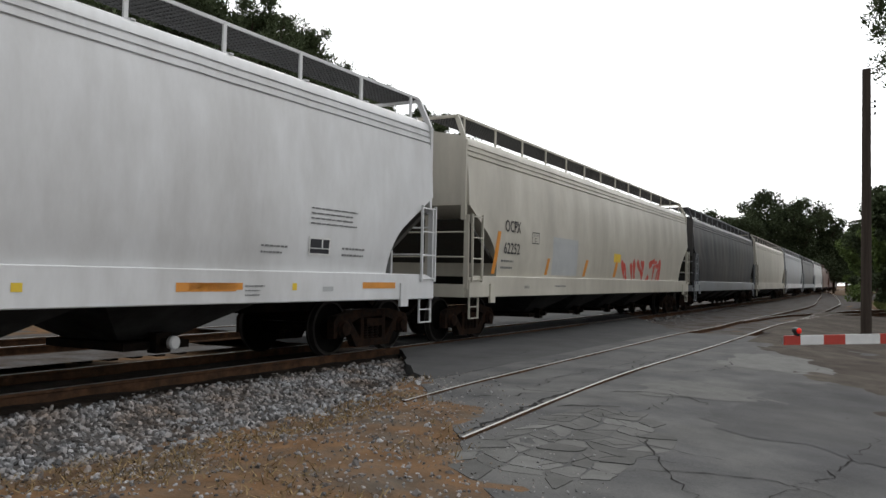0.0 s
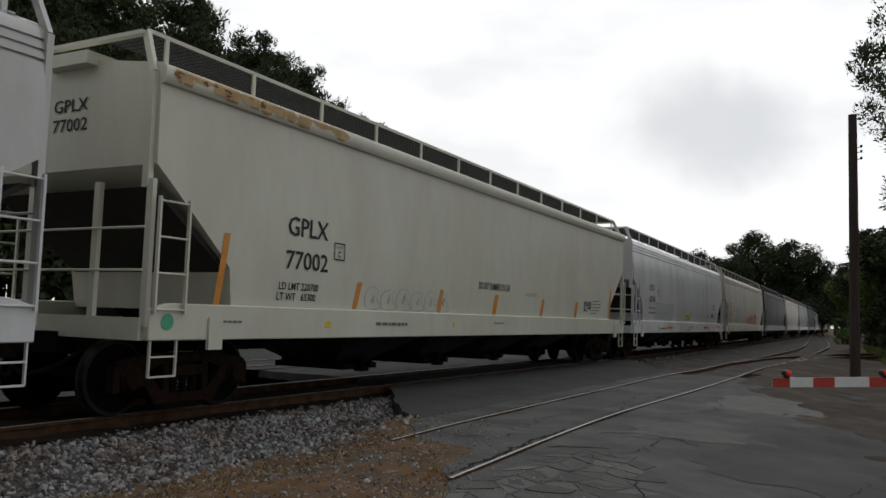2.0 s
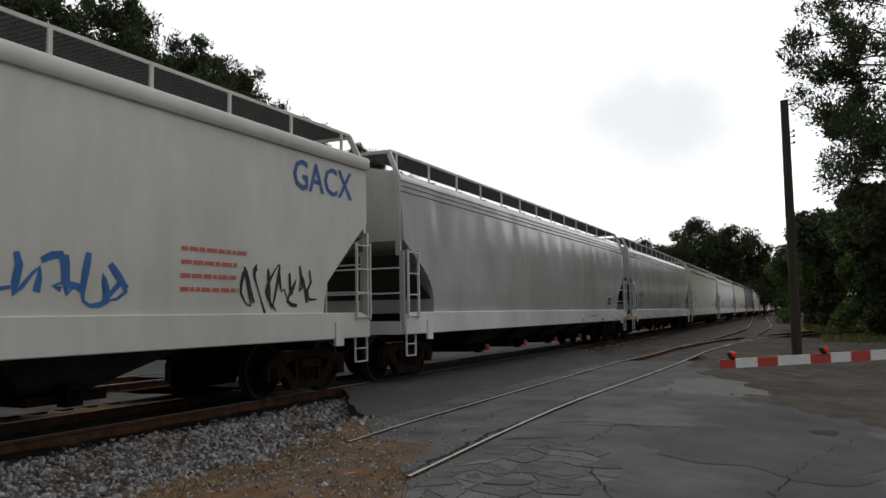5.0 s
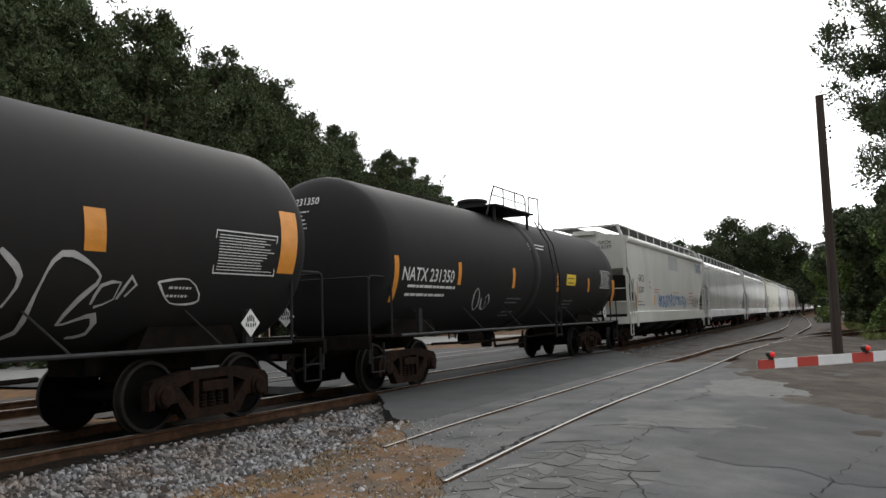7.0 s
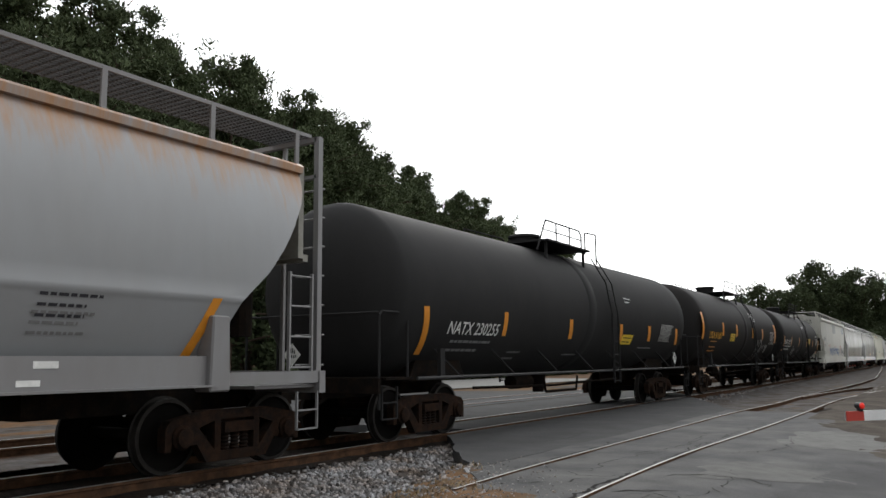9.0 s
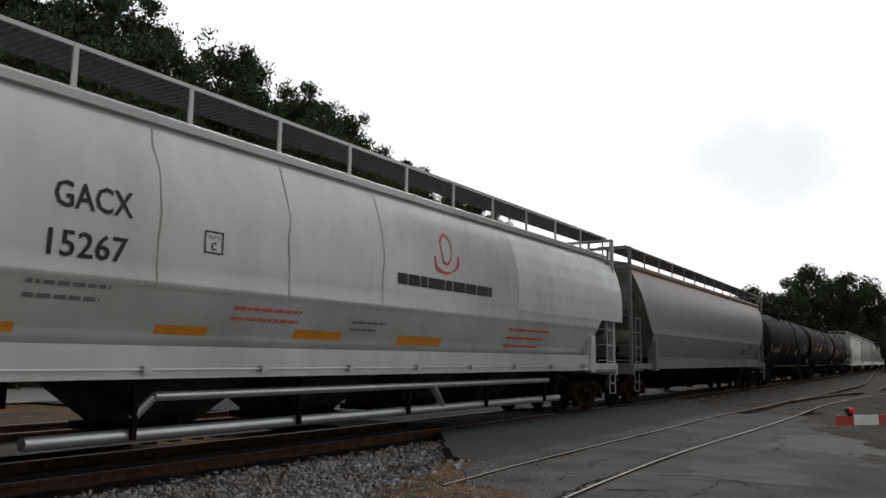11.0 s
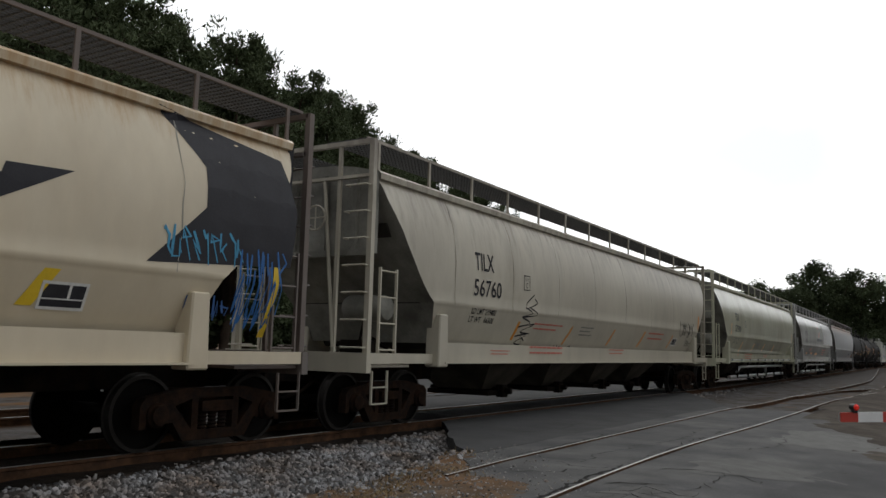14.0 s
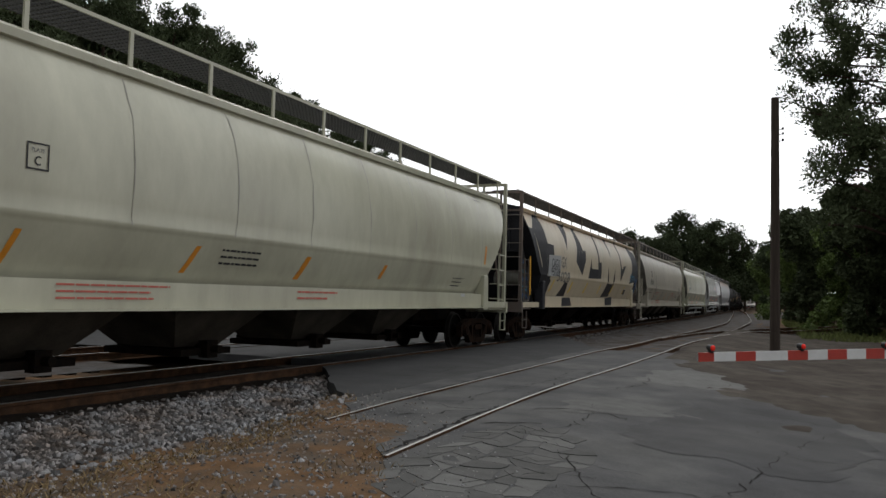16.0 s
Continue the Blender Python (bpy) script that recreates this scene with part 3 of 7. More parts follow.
tagged(new("side_ballast", sheet("side_ballast", steps(-19.2, -11.4, 0.4), steps(-30, 12, 1) + [40, 60, 100, 160], lambda x, y: -0.13 + 0.02 * noise.noise((x * 2, y * 2, 7)), "ballast_bed",
                                 lambda x, y: y < 12 or y > 40)),
       "bed of crushed stone under the second track", "ballast", kind="structure")


# ---- rails ----
def rail_mesh(name, points, wide=1.0):
    """A flat-bottomed rail along (x, y) points: foot, web and head."""
    outline = [(-0.07, -0.17), (0.07, -0.17), (0.07, -0.155), (0.012, -0.135), (0.012, -0.045), (0.036, -0.035), (0.036, -0.004), (0.030, 0.0),
               (-0.030, 0.0), (-0.036, -0.004), (-0.036, -0.035), (-0.012, -0.045), (-0.012, -0.135), (-0.07, -0.155)]
    outline = [(u * (wide if -0.05 < w else 1.0), w) for u, w in outline]
    bm = bmesh.new()
    rings = []
    for k, (x, y) in enumerate(points):
        a, b = points[max(0, k - 1)], points[min(len(points) - 1, k + 1)]
        d = Vector((b[0] - a[0], b[1] - a[1])).normalized()
        rings.append([bm.verts.new((x + d.y * u, y - d.x * u, w)) for u, w in outline])
    n = len(outline)
    for p, q in zip(rings, rings[1:]):
        for k in range(n):
            f = bm.faces.new((p[k], p[(k + 1) % n], q[(k + 1) % n], q[k]))
            f.material_index = 1 if k == 7 else 0
    bm.faces.new(rings[0])
    bm.faces.new(rings[-1][::-1])
    return finish(bm, name, ["rail_side", "rail_head"])


def spline(points, step=0.6):
    """A smooth line through (x, y) points."""
    out = []
    for k in range(len(points) - 1):
        p = [Vector(points[max(0, min(len(points) - 1, k + j))]) for j in (-1, 0, 1, 2)]
        n = max(1, int((p[2] - p[1]).length / step))
        for i in range(n):
            t = i / n
            out.append(tuple(0.5 * (2 * p[1] + (p[2] - p[0]) * t + (2 * p[0] - 5 * p[1] + 4 * p[2] - p[3]) * t * t + (3 * p[1] - p[0] - 3 * p[2] + p[3]) * t ** 3)))
    return out + [tuple(points[-1])]


def track(label, lines, ties, group="railway tracks", z=0.0, wide=1.0):
    """A railway track: an Empty with its rails, and a sleeper at each pose."""
    root = tagged(new("railway_track"), label, "railway track", group)
    root.location.z = z
    for line in lines:
        share("rail", rail_mesh("rail", line, wide), root)
    bm = bmesh.new()
    box(bm, -1.3, 1.3, -0.115, 0.115, -0.33, -0.155)
    bmesh.ops.bevel(bm, geom=bm.edges[:], offset=0.015, segments=1, affect="EDGES")
    tie = finish(bm, "sleeper", "tie")
    for m in ties:
        share("sleeper", tie, root, m)
    return root


main_ys = steps(-40, 0, 4) + steps(2, 160, 2) + [200, 260, 340]
random.seed(4)
track("main railway track with polished rail heads on grey ballast",
      [[(-9.0 + s * 0.752 - bend(y)[0], y) for y in main_ys] for s in (1, -1)],
      [on_track(y + random.uniform(-0.04, 0.04), random.uniform(-0.05, 0.05)) @ pose(0, 0, random.uniform(-0.012, 0.008), 0, 0, random.uniform(-1.5, 1.5))
       for y in steps(-18, 120, 0.53) if not 11.5 < y < 30])
track("second railway track behind the main line",
      [[(-13.8 + s * 0.752, y) for y in steps(-40, 120, 8)] for s in (1, -1)],
      [pose(-13.8, y, 0) for y in steps(-18, 60, 0.55) if not 12 < y < 34], z=0.02)
# the siding through the asphalt, with a turnout beyond the crossing
siding_l = spline([(-4.60, 7.4), (-4.70, 9.2), (-4.76, 12), (-4.85, 17.5), (-4.9, 21), (-4.75, 25.5), (-4.8, 31), (-4.6, 41), (-4.7, 56), (-5.6, 72), (-9.6, 130), (-13, 170)])
siding_r = spline([(-3.15, 6.0), (-3.2, 6.8), (-3.33, 9), (-3.42, 12), (-3.35, 17), (-3.35, 22), (-3.4, 28), (-3.15, 36), (-3.25, 52), (-3.9, 71), (-8.0, 130), (-11.5, 170)])
track("siding rails set in the cracked asphalt", [siding_l, siding_r], [pose(-4.05, y, -0.01, 0, 0, random.uniform(-2, 2)) for y in steps(25, 78, 0.62)], z=0.007, wide=0.48)
track("rusty side track curving away from the siding",
      [spline([(-4.75, 30.5), (-4.3, 36.5), (-3.8, 39.5), (-0.9, 51), (4.5, 66)]), spline([(-3.35, 30), (-2.65, 39), (-1.5, 43), (1.6, 52), (6.5, 64)])],
      [pose(-3.1 + max(0, y - 38) * 0.27, y, -0.02, 0, 0, -12) for y in steps(37, 60, 0.65)], wide=0.7)


# ---- freight cars ----
TRUCK = {}


def truck_parts():
    """Meshes of one freight truck, shared by all."""
    bm = bmesh.new()
    left = [(-1.13, 0.30), (-1.04, 0.30), (-1.03, 0.44), (-0.98, 0.52), (-0.80, 0.52), (-0.76, 0.44), (-0.74, 0.35), (-0.66, 0.36), (-0.50, 0.13)]
    # one casting with a spring window and two triangular lightening holes
    outline = left + [(-0.38, 0.27), (-0.63, 0.55), (-0.38, 0.63), (-0.38, 0.27), (-0.50, 0.13), (0, 0.13), (0, 0.25), (-0.28, 0.25), (-0.28, 0.64), (0.28, 0.64), (0.28, 0.25), (0, 0.25), (0, 0.13),
                      (0.50, 0.13), (0.38, 0.27), (0.38, 0.63), (0.63, 0.55), (0.38, 0.27)] + [(-y, z) for y, z in reversed(left)]
    outline += [(1.13, 0.57), (1.06, 0.66), (0.50, 0.76), (-0.50, 0.76), (-1.06, 0.66), (-1.13, 0.57)]
    prism(bm, outline, 0.92, 1.06)
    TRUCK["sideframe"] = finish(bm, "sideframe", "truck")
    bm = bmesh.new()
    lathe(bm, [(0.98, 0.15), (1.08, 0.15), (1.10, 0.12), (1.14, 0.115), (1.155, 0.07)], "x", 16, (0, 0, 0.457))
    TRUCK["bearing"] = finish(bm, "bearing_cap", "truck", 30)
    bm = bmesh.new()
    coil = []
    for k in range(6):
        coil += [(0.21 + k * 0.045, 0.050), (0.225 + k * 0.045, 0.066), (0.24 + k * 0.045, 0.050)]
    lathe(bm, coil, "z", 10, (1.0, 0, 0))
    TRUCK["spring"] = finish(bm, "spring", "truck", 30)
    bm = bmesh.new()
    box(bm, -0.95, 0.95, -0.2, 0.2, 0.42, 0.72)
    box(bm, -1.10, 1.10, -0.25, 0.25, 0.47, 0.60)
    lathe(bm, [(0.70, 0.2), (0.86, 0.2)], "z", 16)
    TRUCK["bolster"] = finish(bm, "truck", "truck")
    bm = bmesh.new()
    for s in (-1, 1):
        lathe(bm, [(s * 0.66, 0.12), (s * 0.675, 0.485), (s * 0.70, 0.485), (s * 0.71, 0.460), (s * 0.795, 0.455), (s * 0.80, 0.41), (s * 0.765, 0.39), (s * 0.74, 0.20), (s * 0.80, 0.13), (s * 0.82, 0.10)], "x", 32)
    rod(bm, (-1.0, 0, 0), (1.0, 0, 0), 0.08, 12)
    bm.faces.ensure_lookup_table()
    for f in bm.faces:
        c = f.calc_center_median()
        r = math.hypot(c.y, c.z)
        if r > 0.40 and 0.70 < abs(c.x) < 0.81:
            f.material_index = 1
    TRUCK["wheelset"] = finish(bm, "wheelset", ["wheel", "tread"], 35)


truck_parts()
WHEELS = []


def add_trucks(car, half, inset):
    for s in (-1, 1):
        t = share("truck", TRUCK["bolster"], car, pose(0, s * (half - inset), 0))
        for side in (0, 180):
            share("sideframe", TRUCK["sideframe"], t, pose(0, 0, 0, 0, 0, side))
            for y in (-0.89, 0.89):
                share("bearing_cap", TRUCK["bearing"], t, pose(0, 0, 0, 0, 0, side) @ pose(0, y, 0))
            for y in (-0.16, 0.0, 0.16):
                share("spring", TRUCK["spring"], t, pose(0, 0, 0, 0, 0, side) @ pose(0, y, 0))
        for y in (-0.89, 0.89):
            WHEELS.append((share("wheelset", TRUCK["wheelset"], t, pose(0, y, 0.457)), y))


def interp(table, z):
    for (z0, x0), (z1, x1) in zip(table, table[1:]):
        if z <= z1:
            return x0 + (x1 - x0) * max(0.0, (z - z0) / (z1 - z0))
    return table[-1][1]


WAVE = {}


def dent(y, z, wave, seed, ribs):
    """How far a side sheet bulges out at (y, z): slow waves, and pillows between the ribs inside."""
    d = wave * noise.noise((y * 0.9, z * 0.5, seed)) + 0.6 * wave * noise.noise((y * 2.6, z * 0.3, seed + 9))
    if ribs:
        d += ribs * math.sin(y * 5.2 + 1.5 * noise.noise((y * 0.4, 0, seed))) * max(0.0, 1 - ((z - 3.1) / 0.85) ** 2) * (0.6 + 0.6 * noise.noise((y * 0.5, 3, seed)))
    return d


def side_dent(car, y, z):
    """The bulge of a car's own side mesh at (y, z)."""
    if car.name not in WAVE:
        return 0.0
    half, inset, cols, wave, seed, ribs = WAVE[car.name]
    e = half - inset(z)
    k = max(0.0, min(cols - 1e-6, (y + e) / (2 * e) * cols))
    a, f = int(k), k - int(k)
    p, q = (dent(-e + 2 * e * c / cols, z, wave, seed, ribs) for c in (a, a + 1))
    return p + (q - p) * f


def shell(bm, table, half, inset, cols=30, wave=0.0, seed=0, ribs=0.0):
    """The body: a profile of (z, x) from the foot of the side to the roof's middle, with its ends drawn in by inset(z)."""
    ring = [(x, z) for z, x in table] + [(-x, z) for z, x in reversed(table)]
    rows = []
    for x, z in ring:
        e = half - inset(z)
        row = []
        for k in range(cols + 1):
            y = -e + 2 * e * k / cols
            dx = dent(y, z, wave, seed, ribs)
            row.append(bm.verts.new((x + (dx if x > 0 else -dx) * (1 if abs(x) > 1.2 else 0), y, z)))
        rows.append(row)
    for p, q in zip(rows, rows[1:]):
        for k in range(cols):
            bm.faces.new((p[k], p[k + 1], q[k + 1], q[k]))
    n = len(table)
    for k, flip in ((0, False), (cols, True)):
        for i in range(n - 1):
            f = [rows[i][k], rows[i + 1][k], rows[-2 - i][k], rows[-1 - i][k]]
            if len(set(f)) == 4:
                bm.faces.new(f[::-1] if flip else f)


def walkway(car, half, z, edge, mat_edge, post_foot, step=1.55, width=0.80, post=0.03):
    """The roof walk: open grating on both sides of the hatches, on stanchions."""
    for s in (1, -1):
        bm = bmesh.new()
        for k in range(12):
            x = s * (edge - 0.02 - k * width / 12)
            box(bm, x - 0.008, x + 0.008, -half, half, z - 0.03, z)
        for y in steps(-half, half, 0.11):
            box(bm, min(s * edge, s * (edge - width)), max(s * edge, s * (edge - width)), y - 0.007, y + 0.007, z - 0.028, z - 0.004)
        part("roof_walk", bm, "mesh", car, "open steel grating roof walk")
        bm = bmesh.new()
        x0, x1 = sorted((s * edge, s * (edge + 0.025)))
        box(bm, x0, x1, -half, half, z - post, z + 0.015)
        part("roof_walk_edge", bm, mat_edge, car)
        bm = bmesh.new()
        xp, zp = post_foot
        prism(bm, [(-post, zp), (post, zp), (post, z), (-post, z)], *sorted((s * (edge + 0.0), s * (edge + 0.03))))
        bar(bm, (s * xp, 0, zp), (s * (edge + 0.015), 0, zp + 0.02), 0.07, 0.02)
        me = finish(bm, "stanchion", mat_edge)
        n = round(2 * (half - 0.3) / step)
        for k in range(n + 1):
            share("stanchion", me, car, pose(0, -half + 0.3 + k * 2 * (half - 0.3) / n, 0))


def ladder(car, x, y, z0, z1, width, mat, rungs, facing="side"):
    bm = bmesh.new()
    a, b = (Vector((0, -width / 2, 0)), Vector((0, width / 2, 0))) if facing == "side" else (Vector((-width / 2, 0, 0)), Vector((width / 2, 0, 0)))
    c = Vector((x, y, 0))
    for o in (a, b):
        bar(bm, c + o + Vector((0, 0, z0)), c + o + Vector((0, 0, z1)), 0.045, 0.03)
    for k in range(rungs):
        z = z0 + 0.05 + (z1 - z0 - 0.1) * k / (rungs - 1)
        rod(bm, c + a + Vector((0, 0, z)), c + b + Vector((0, 0, z)), 0.014, 6)
    part("ladder", bm, mat, car)


def stirrup(car, x, y, z0, z1, w, mat):
    bm = bmesh.new()
    pts = [(x, y - w / 2, z1), (x, y - w / 2, z0), (x, y + w / 2, z0), (x, y + w / 2, z1)]
    for p, q in zip(pts, pts[1:]):
        bar(bm, p, q, 0.035, 0.02)
    bar(bm, (x, y - w / 2, (z0 + z1) / 2), (x, y + w / 2, (z0 + z1) / 2), 0.03, 0.02)
    part("step", bm, mat, car)


def coupler(car, half, reach):
    for s in (-1, 1):
        bm = bmesh.new()
        prism(bm, [(s * (half - 0.6), 0.72), (s * reach, 0.76), (s * (reach + 0.06), 0.80), (s * (reach + 0.06), 0.96), (s * reach, 1.0), (s * (half - 0.6), 1.0)], -0.13, 0.13)
        box(bm, -0.2, 0.2, s * reach - 0.16, s * reach + 0.06, 0.70, 1.02)
        part("coupler", bm, "under", car)
        bm = bmesh.new()
        rods(bm, [(0.32, s * (half - 0.3), 0.85), (0.34, s * (half + 0.2), 0.6), (0.3, s * (reach - 0.1), 0.5), (0.2, s * reach, 0.62)], 0.03, 6)
        part("brake_hose", bm, "under", car)


def bays(car, count, half, top, z0=0.42, cap=None, mat="under"):
    """Discharge hoppers below the sill, with their gates."""
    span = 2 * (half - 4.2)
    pitch = span / count
    bm = bmesh.new()
    a, b = pitch * 0.47, pitch * 0.16
    lo, hi = [], []
    for sx, sy in ((-1, -1), (1, -1), (1, 1), (-1, 1)):
        lo.append(bm.verts.new((sx * 0.55, sy * b, z0)))
        hi.append(bm.verts.new((sx * 1.38, sy * a, top)))
    for k in range(4):
        bm.faces.new((lo[k], lo[(k + 1) % 4], hi[(k + 1) % 4], hi[k]))
    bm.faces.new(lo[::-1])
    bm.faces.new(hi)
    hop = finish(bm, "discharge_hopper", mat)
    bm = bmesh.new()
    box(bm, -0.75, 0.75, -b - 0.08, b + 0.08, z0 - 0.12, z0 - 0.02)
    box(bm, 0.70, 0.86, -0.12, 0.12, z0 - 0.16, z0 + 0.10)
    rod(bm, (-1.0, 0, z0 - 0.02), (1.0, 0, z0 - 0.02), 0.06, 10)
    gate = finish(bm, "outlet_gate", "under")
    capme = None
    if cap:
        bm = bmesh.new()
        lathe(bm, [(1.0, 0.085), (1.06, 0.09), (1.08, 0.07)], "x", 16, (0, 0, z0 - 0.02))
        capme = finish(bm, "outlet_cap", cap, 40)
    for k in range(count):
        m = pose(0, -span / 2 + pitch * (k + 0.5), 0)
        h = share("discharge_hopper", hop, car, m)
        share("outlet_gate", gate, h)
        if capme:
            share("outlet_cap", capme, h)


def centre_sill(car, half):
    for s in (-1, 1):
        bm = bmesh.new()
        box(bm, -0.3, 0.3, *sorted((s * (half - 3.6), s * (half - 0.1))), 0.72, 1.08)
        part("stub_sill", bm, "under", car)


ROUND = [(1.36, 1.50), (1.75, 1.54), (2.3, 1.565), (2.8, 1.56), (3.2, 1.54), (3.5, 1.515), (3.78, 1.48), (3.785, 1.445), (3.81, 1.445), (3.815, 1.48), (3.89, 1.47), (3.895, 1.435), (3.92, 1.435),
         (3.925, 1.465), (4.00, 1.455), (4.005, 1.42), (4.03, 1.42), (4.035, 1.45), (4.15, 1.42), (4.21, 1.36), (4.33, 0.75), (4.38, 0.4), (4.39, 0.01)]
LIPPED = [(1.30, 1.52), (2.0, 1.55), (3.0, 1.56), (3.90, 1.55), (3.96, 1.55), (3.97, 1.60), (4.02, 1.63), (4.14, 1.63), (4.19, 1.60), (4.22, 1.52), (4.32, 0.8), (4.38, 0.4), (4.39, 0.01)]
BARREL = [(1.40, 1.30), (1.70, 1.445), (2.02, 1.56), (2.06, 1.572), (2.08, 1.586), (2.14, 1.59), (2.17, 1.582), (2.5, 1.60), (2.8, 1.60), (3.15, 1.57), (3.5, 1.49), (3.8, 1.38), (3.97, 1.29),
          (3.98, 1.35), (4.07, 1.36), (4.11, 1.32), (4.22, 0.8), (4.27, 0.4), (4.28, 0.01)]


def slab_hopper(label, length, table, body, sill="white_b", count=4, cap=None, curve=1.0, seed=0):
    """Covered hopper with deep side sills; the side sheets are cut away over the trucks."""
    car = tagged(new("covered_hopper"), label, "freight car", "freight train")
    half = length / 2 - 0.70
    cut = 2.50 if curve else 2.72

    def inset(z):
        if z >= cut:
            return 0.02
        u = (cut - z) / (cut - 1.36)
        return 0.02 + (1.45 * math.sqrt(max(0.0, 1 - (1 - u) ** 2)) if curve else interp([(0.0, 0.35), (0.1, 0.5), (0.62, 1.3), (1.0, 1.38)], u))

    bm = bmesh.new()
    fine = []
    for (z0, x0), (z1, x1) in zip(table, table[1:]):
        n = max(1, int((z1 - z0) / 0.12)) if z1 < 2.7 else max(1, int((z1 - z0) / 0.4))
        fine += [(z0 + (z1 - z0) * k / n, x0 + (x1 - x0) * k / n) for k in range(n)]
    fine.append(table[-1])
    cols, wave, ribs = (130, 0.014, 0.014) if curve and seed < 10 else (60, 0.016 if curve else 0.006, 0.0)
    shell(bm, fine, half, inset, cols, wave, seed, ribs)
    WAVE[car.name] = (half, inset, cols, wave, seed, ribs)
    part("body", bm, body, car, smooth=35)
    bm = bmesh.new()
    for s in (1, -1):
        prism(bm, [(-half, 0.94), (half, 0.94), (half, 1.30), (half - 0.3, 1.38), (-half + 0.3, 1.38), (-half, 1.30)], *sorted((s * 1.50, s * 1.60)))
    bmesh.ops.bevel(bm, geom=bm.edges[:], offset=0.012, segments=1, affect="EDGES")
    part("side_sill", bm, sill, car)
    for s in (-1, 1):
        # sheet colour carries the recess's shade as well as grime
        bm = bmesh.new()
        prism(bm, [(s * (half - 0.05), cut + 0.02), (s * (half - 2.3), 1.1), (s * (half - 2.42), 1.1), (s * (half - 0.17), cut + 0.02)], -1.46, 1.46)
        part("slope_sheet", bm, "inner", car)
        bm = bmesh.new()
        box(bm, -1.5, 1.5, s * half - 0.06, s * half + 0.06, 0.94, 1.20)
        box(bm, -1.2, 1.2, s * (half - 0.75) - 0.4, s * (half - 0.75) + 0.4, 1.05, 1.09)
        part("end_sill", bm, sill, car)
        for x in (-1.52, -0.62, 0.62, 1.52):
            bm = bmesh.new()
            bar(bm, (x, s * (half - 0.0), 1.1), (x, s * (half - 0.0), cut + 0.1), 0.10, 0.06)
            part("end_post", bm, body, car)
        for x in (-1.45, 1.45):
            bm = bmesh.new()
            bar(bm, (x, s * (half + 0.01), cut), (x, s * (half + 0.01), 4.1), 0.10, 0.08)
            bar(bm, (x, s * (half + 0.01), 4.1), (x * 0.84, s * (half - 0.05), 4.63), 0.09, 0.06)
            part("corner_post", bm, body, car)
        bm = bmesh.new()
        for z in (1.75, 2.25):
            rod(bm, (-1.5, s * (half + 0.05), z), (1.5, s * (half + 0.05), z), 0.016, 6)
        part("end_handrail", bm, sill, car)
        for x in (1.63, -1.63):
            ladder(car, x, s * (half - 0.27), 1.25, 2.62, 0.46, sill, 4)
            stirrup(car, x * 0.96, s * (half - 0.26), 0.52, 0.98, 0.40, sill)
            bm = bmesh.new()
            prism(bm, [(s * (half - 1.05) - 0.12, 0.82), (s * (half - 1.05) + 0.12, 0.82), (s * (half - 1.05) + 0.12, 1.22), (s * (half - 1.05) - 0.12, 1.22)], *sorted((x * 0.97, x * 1.0)))
            part("jacking_pad", bm, sill, car)
        bm = bmesh.new()
        bar(bm, (-1.22, s * (half - 0.02), 4.62), (1.22, s * (half - 0.02), 4.62), 0.10, 0.05)
        part("roof_walk_end", bm, body, car)
    walkway(car, half - 0.05, 4.66, 1.22, sill, (1.38, 4.22))
    bm = bmesh.new()
    for y in steps(-half + 0.8, half - 0.8, 2.2):
        box(bm, -0.42, 0.42, y - 0.95, y + 0.95, 4.30, 4.46)
    part("roof_hatches", bm, body, car)
    centre_sill(car, half)
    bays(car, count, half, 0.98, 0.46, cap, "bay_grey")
    coupler(car, half, length / 2)
    add_trucks(car, half, 1.15)
    return car


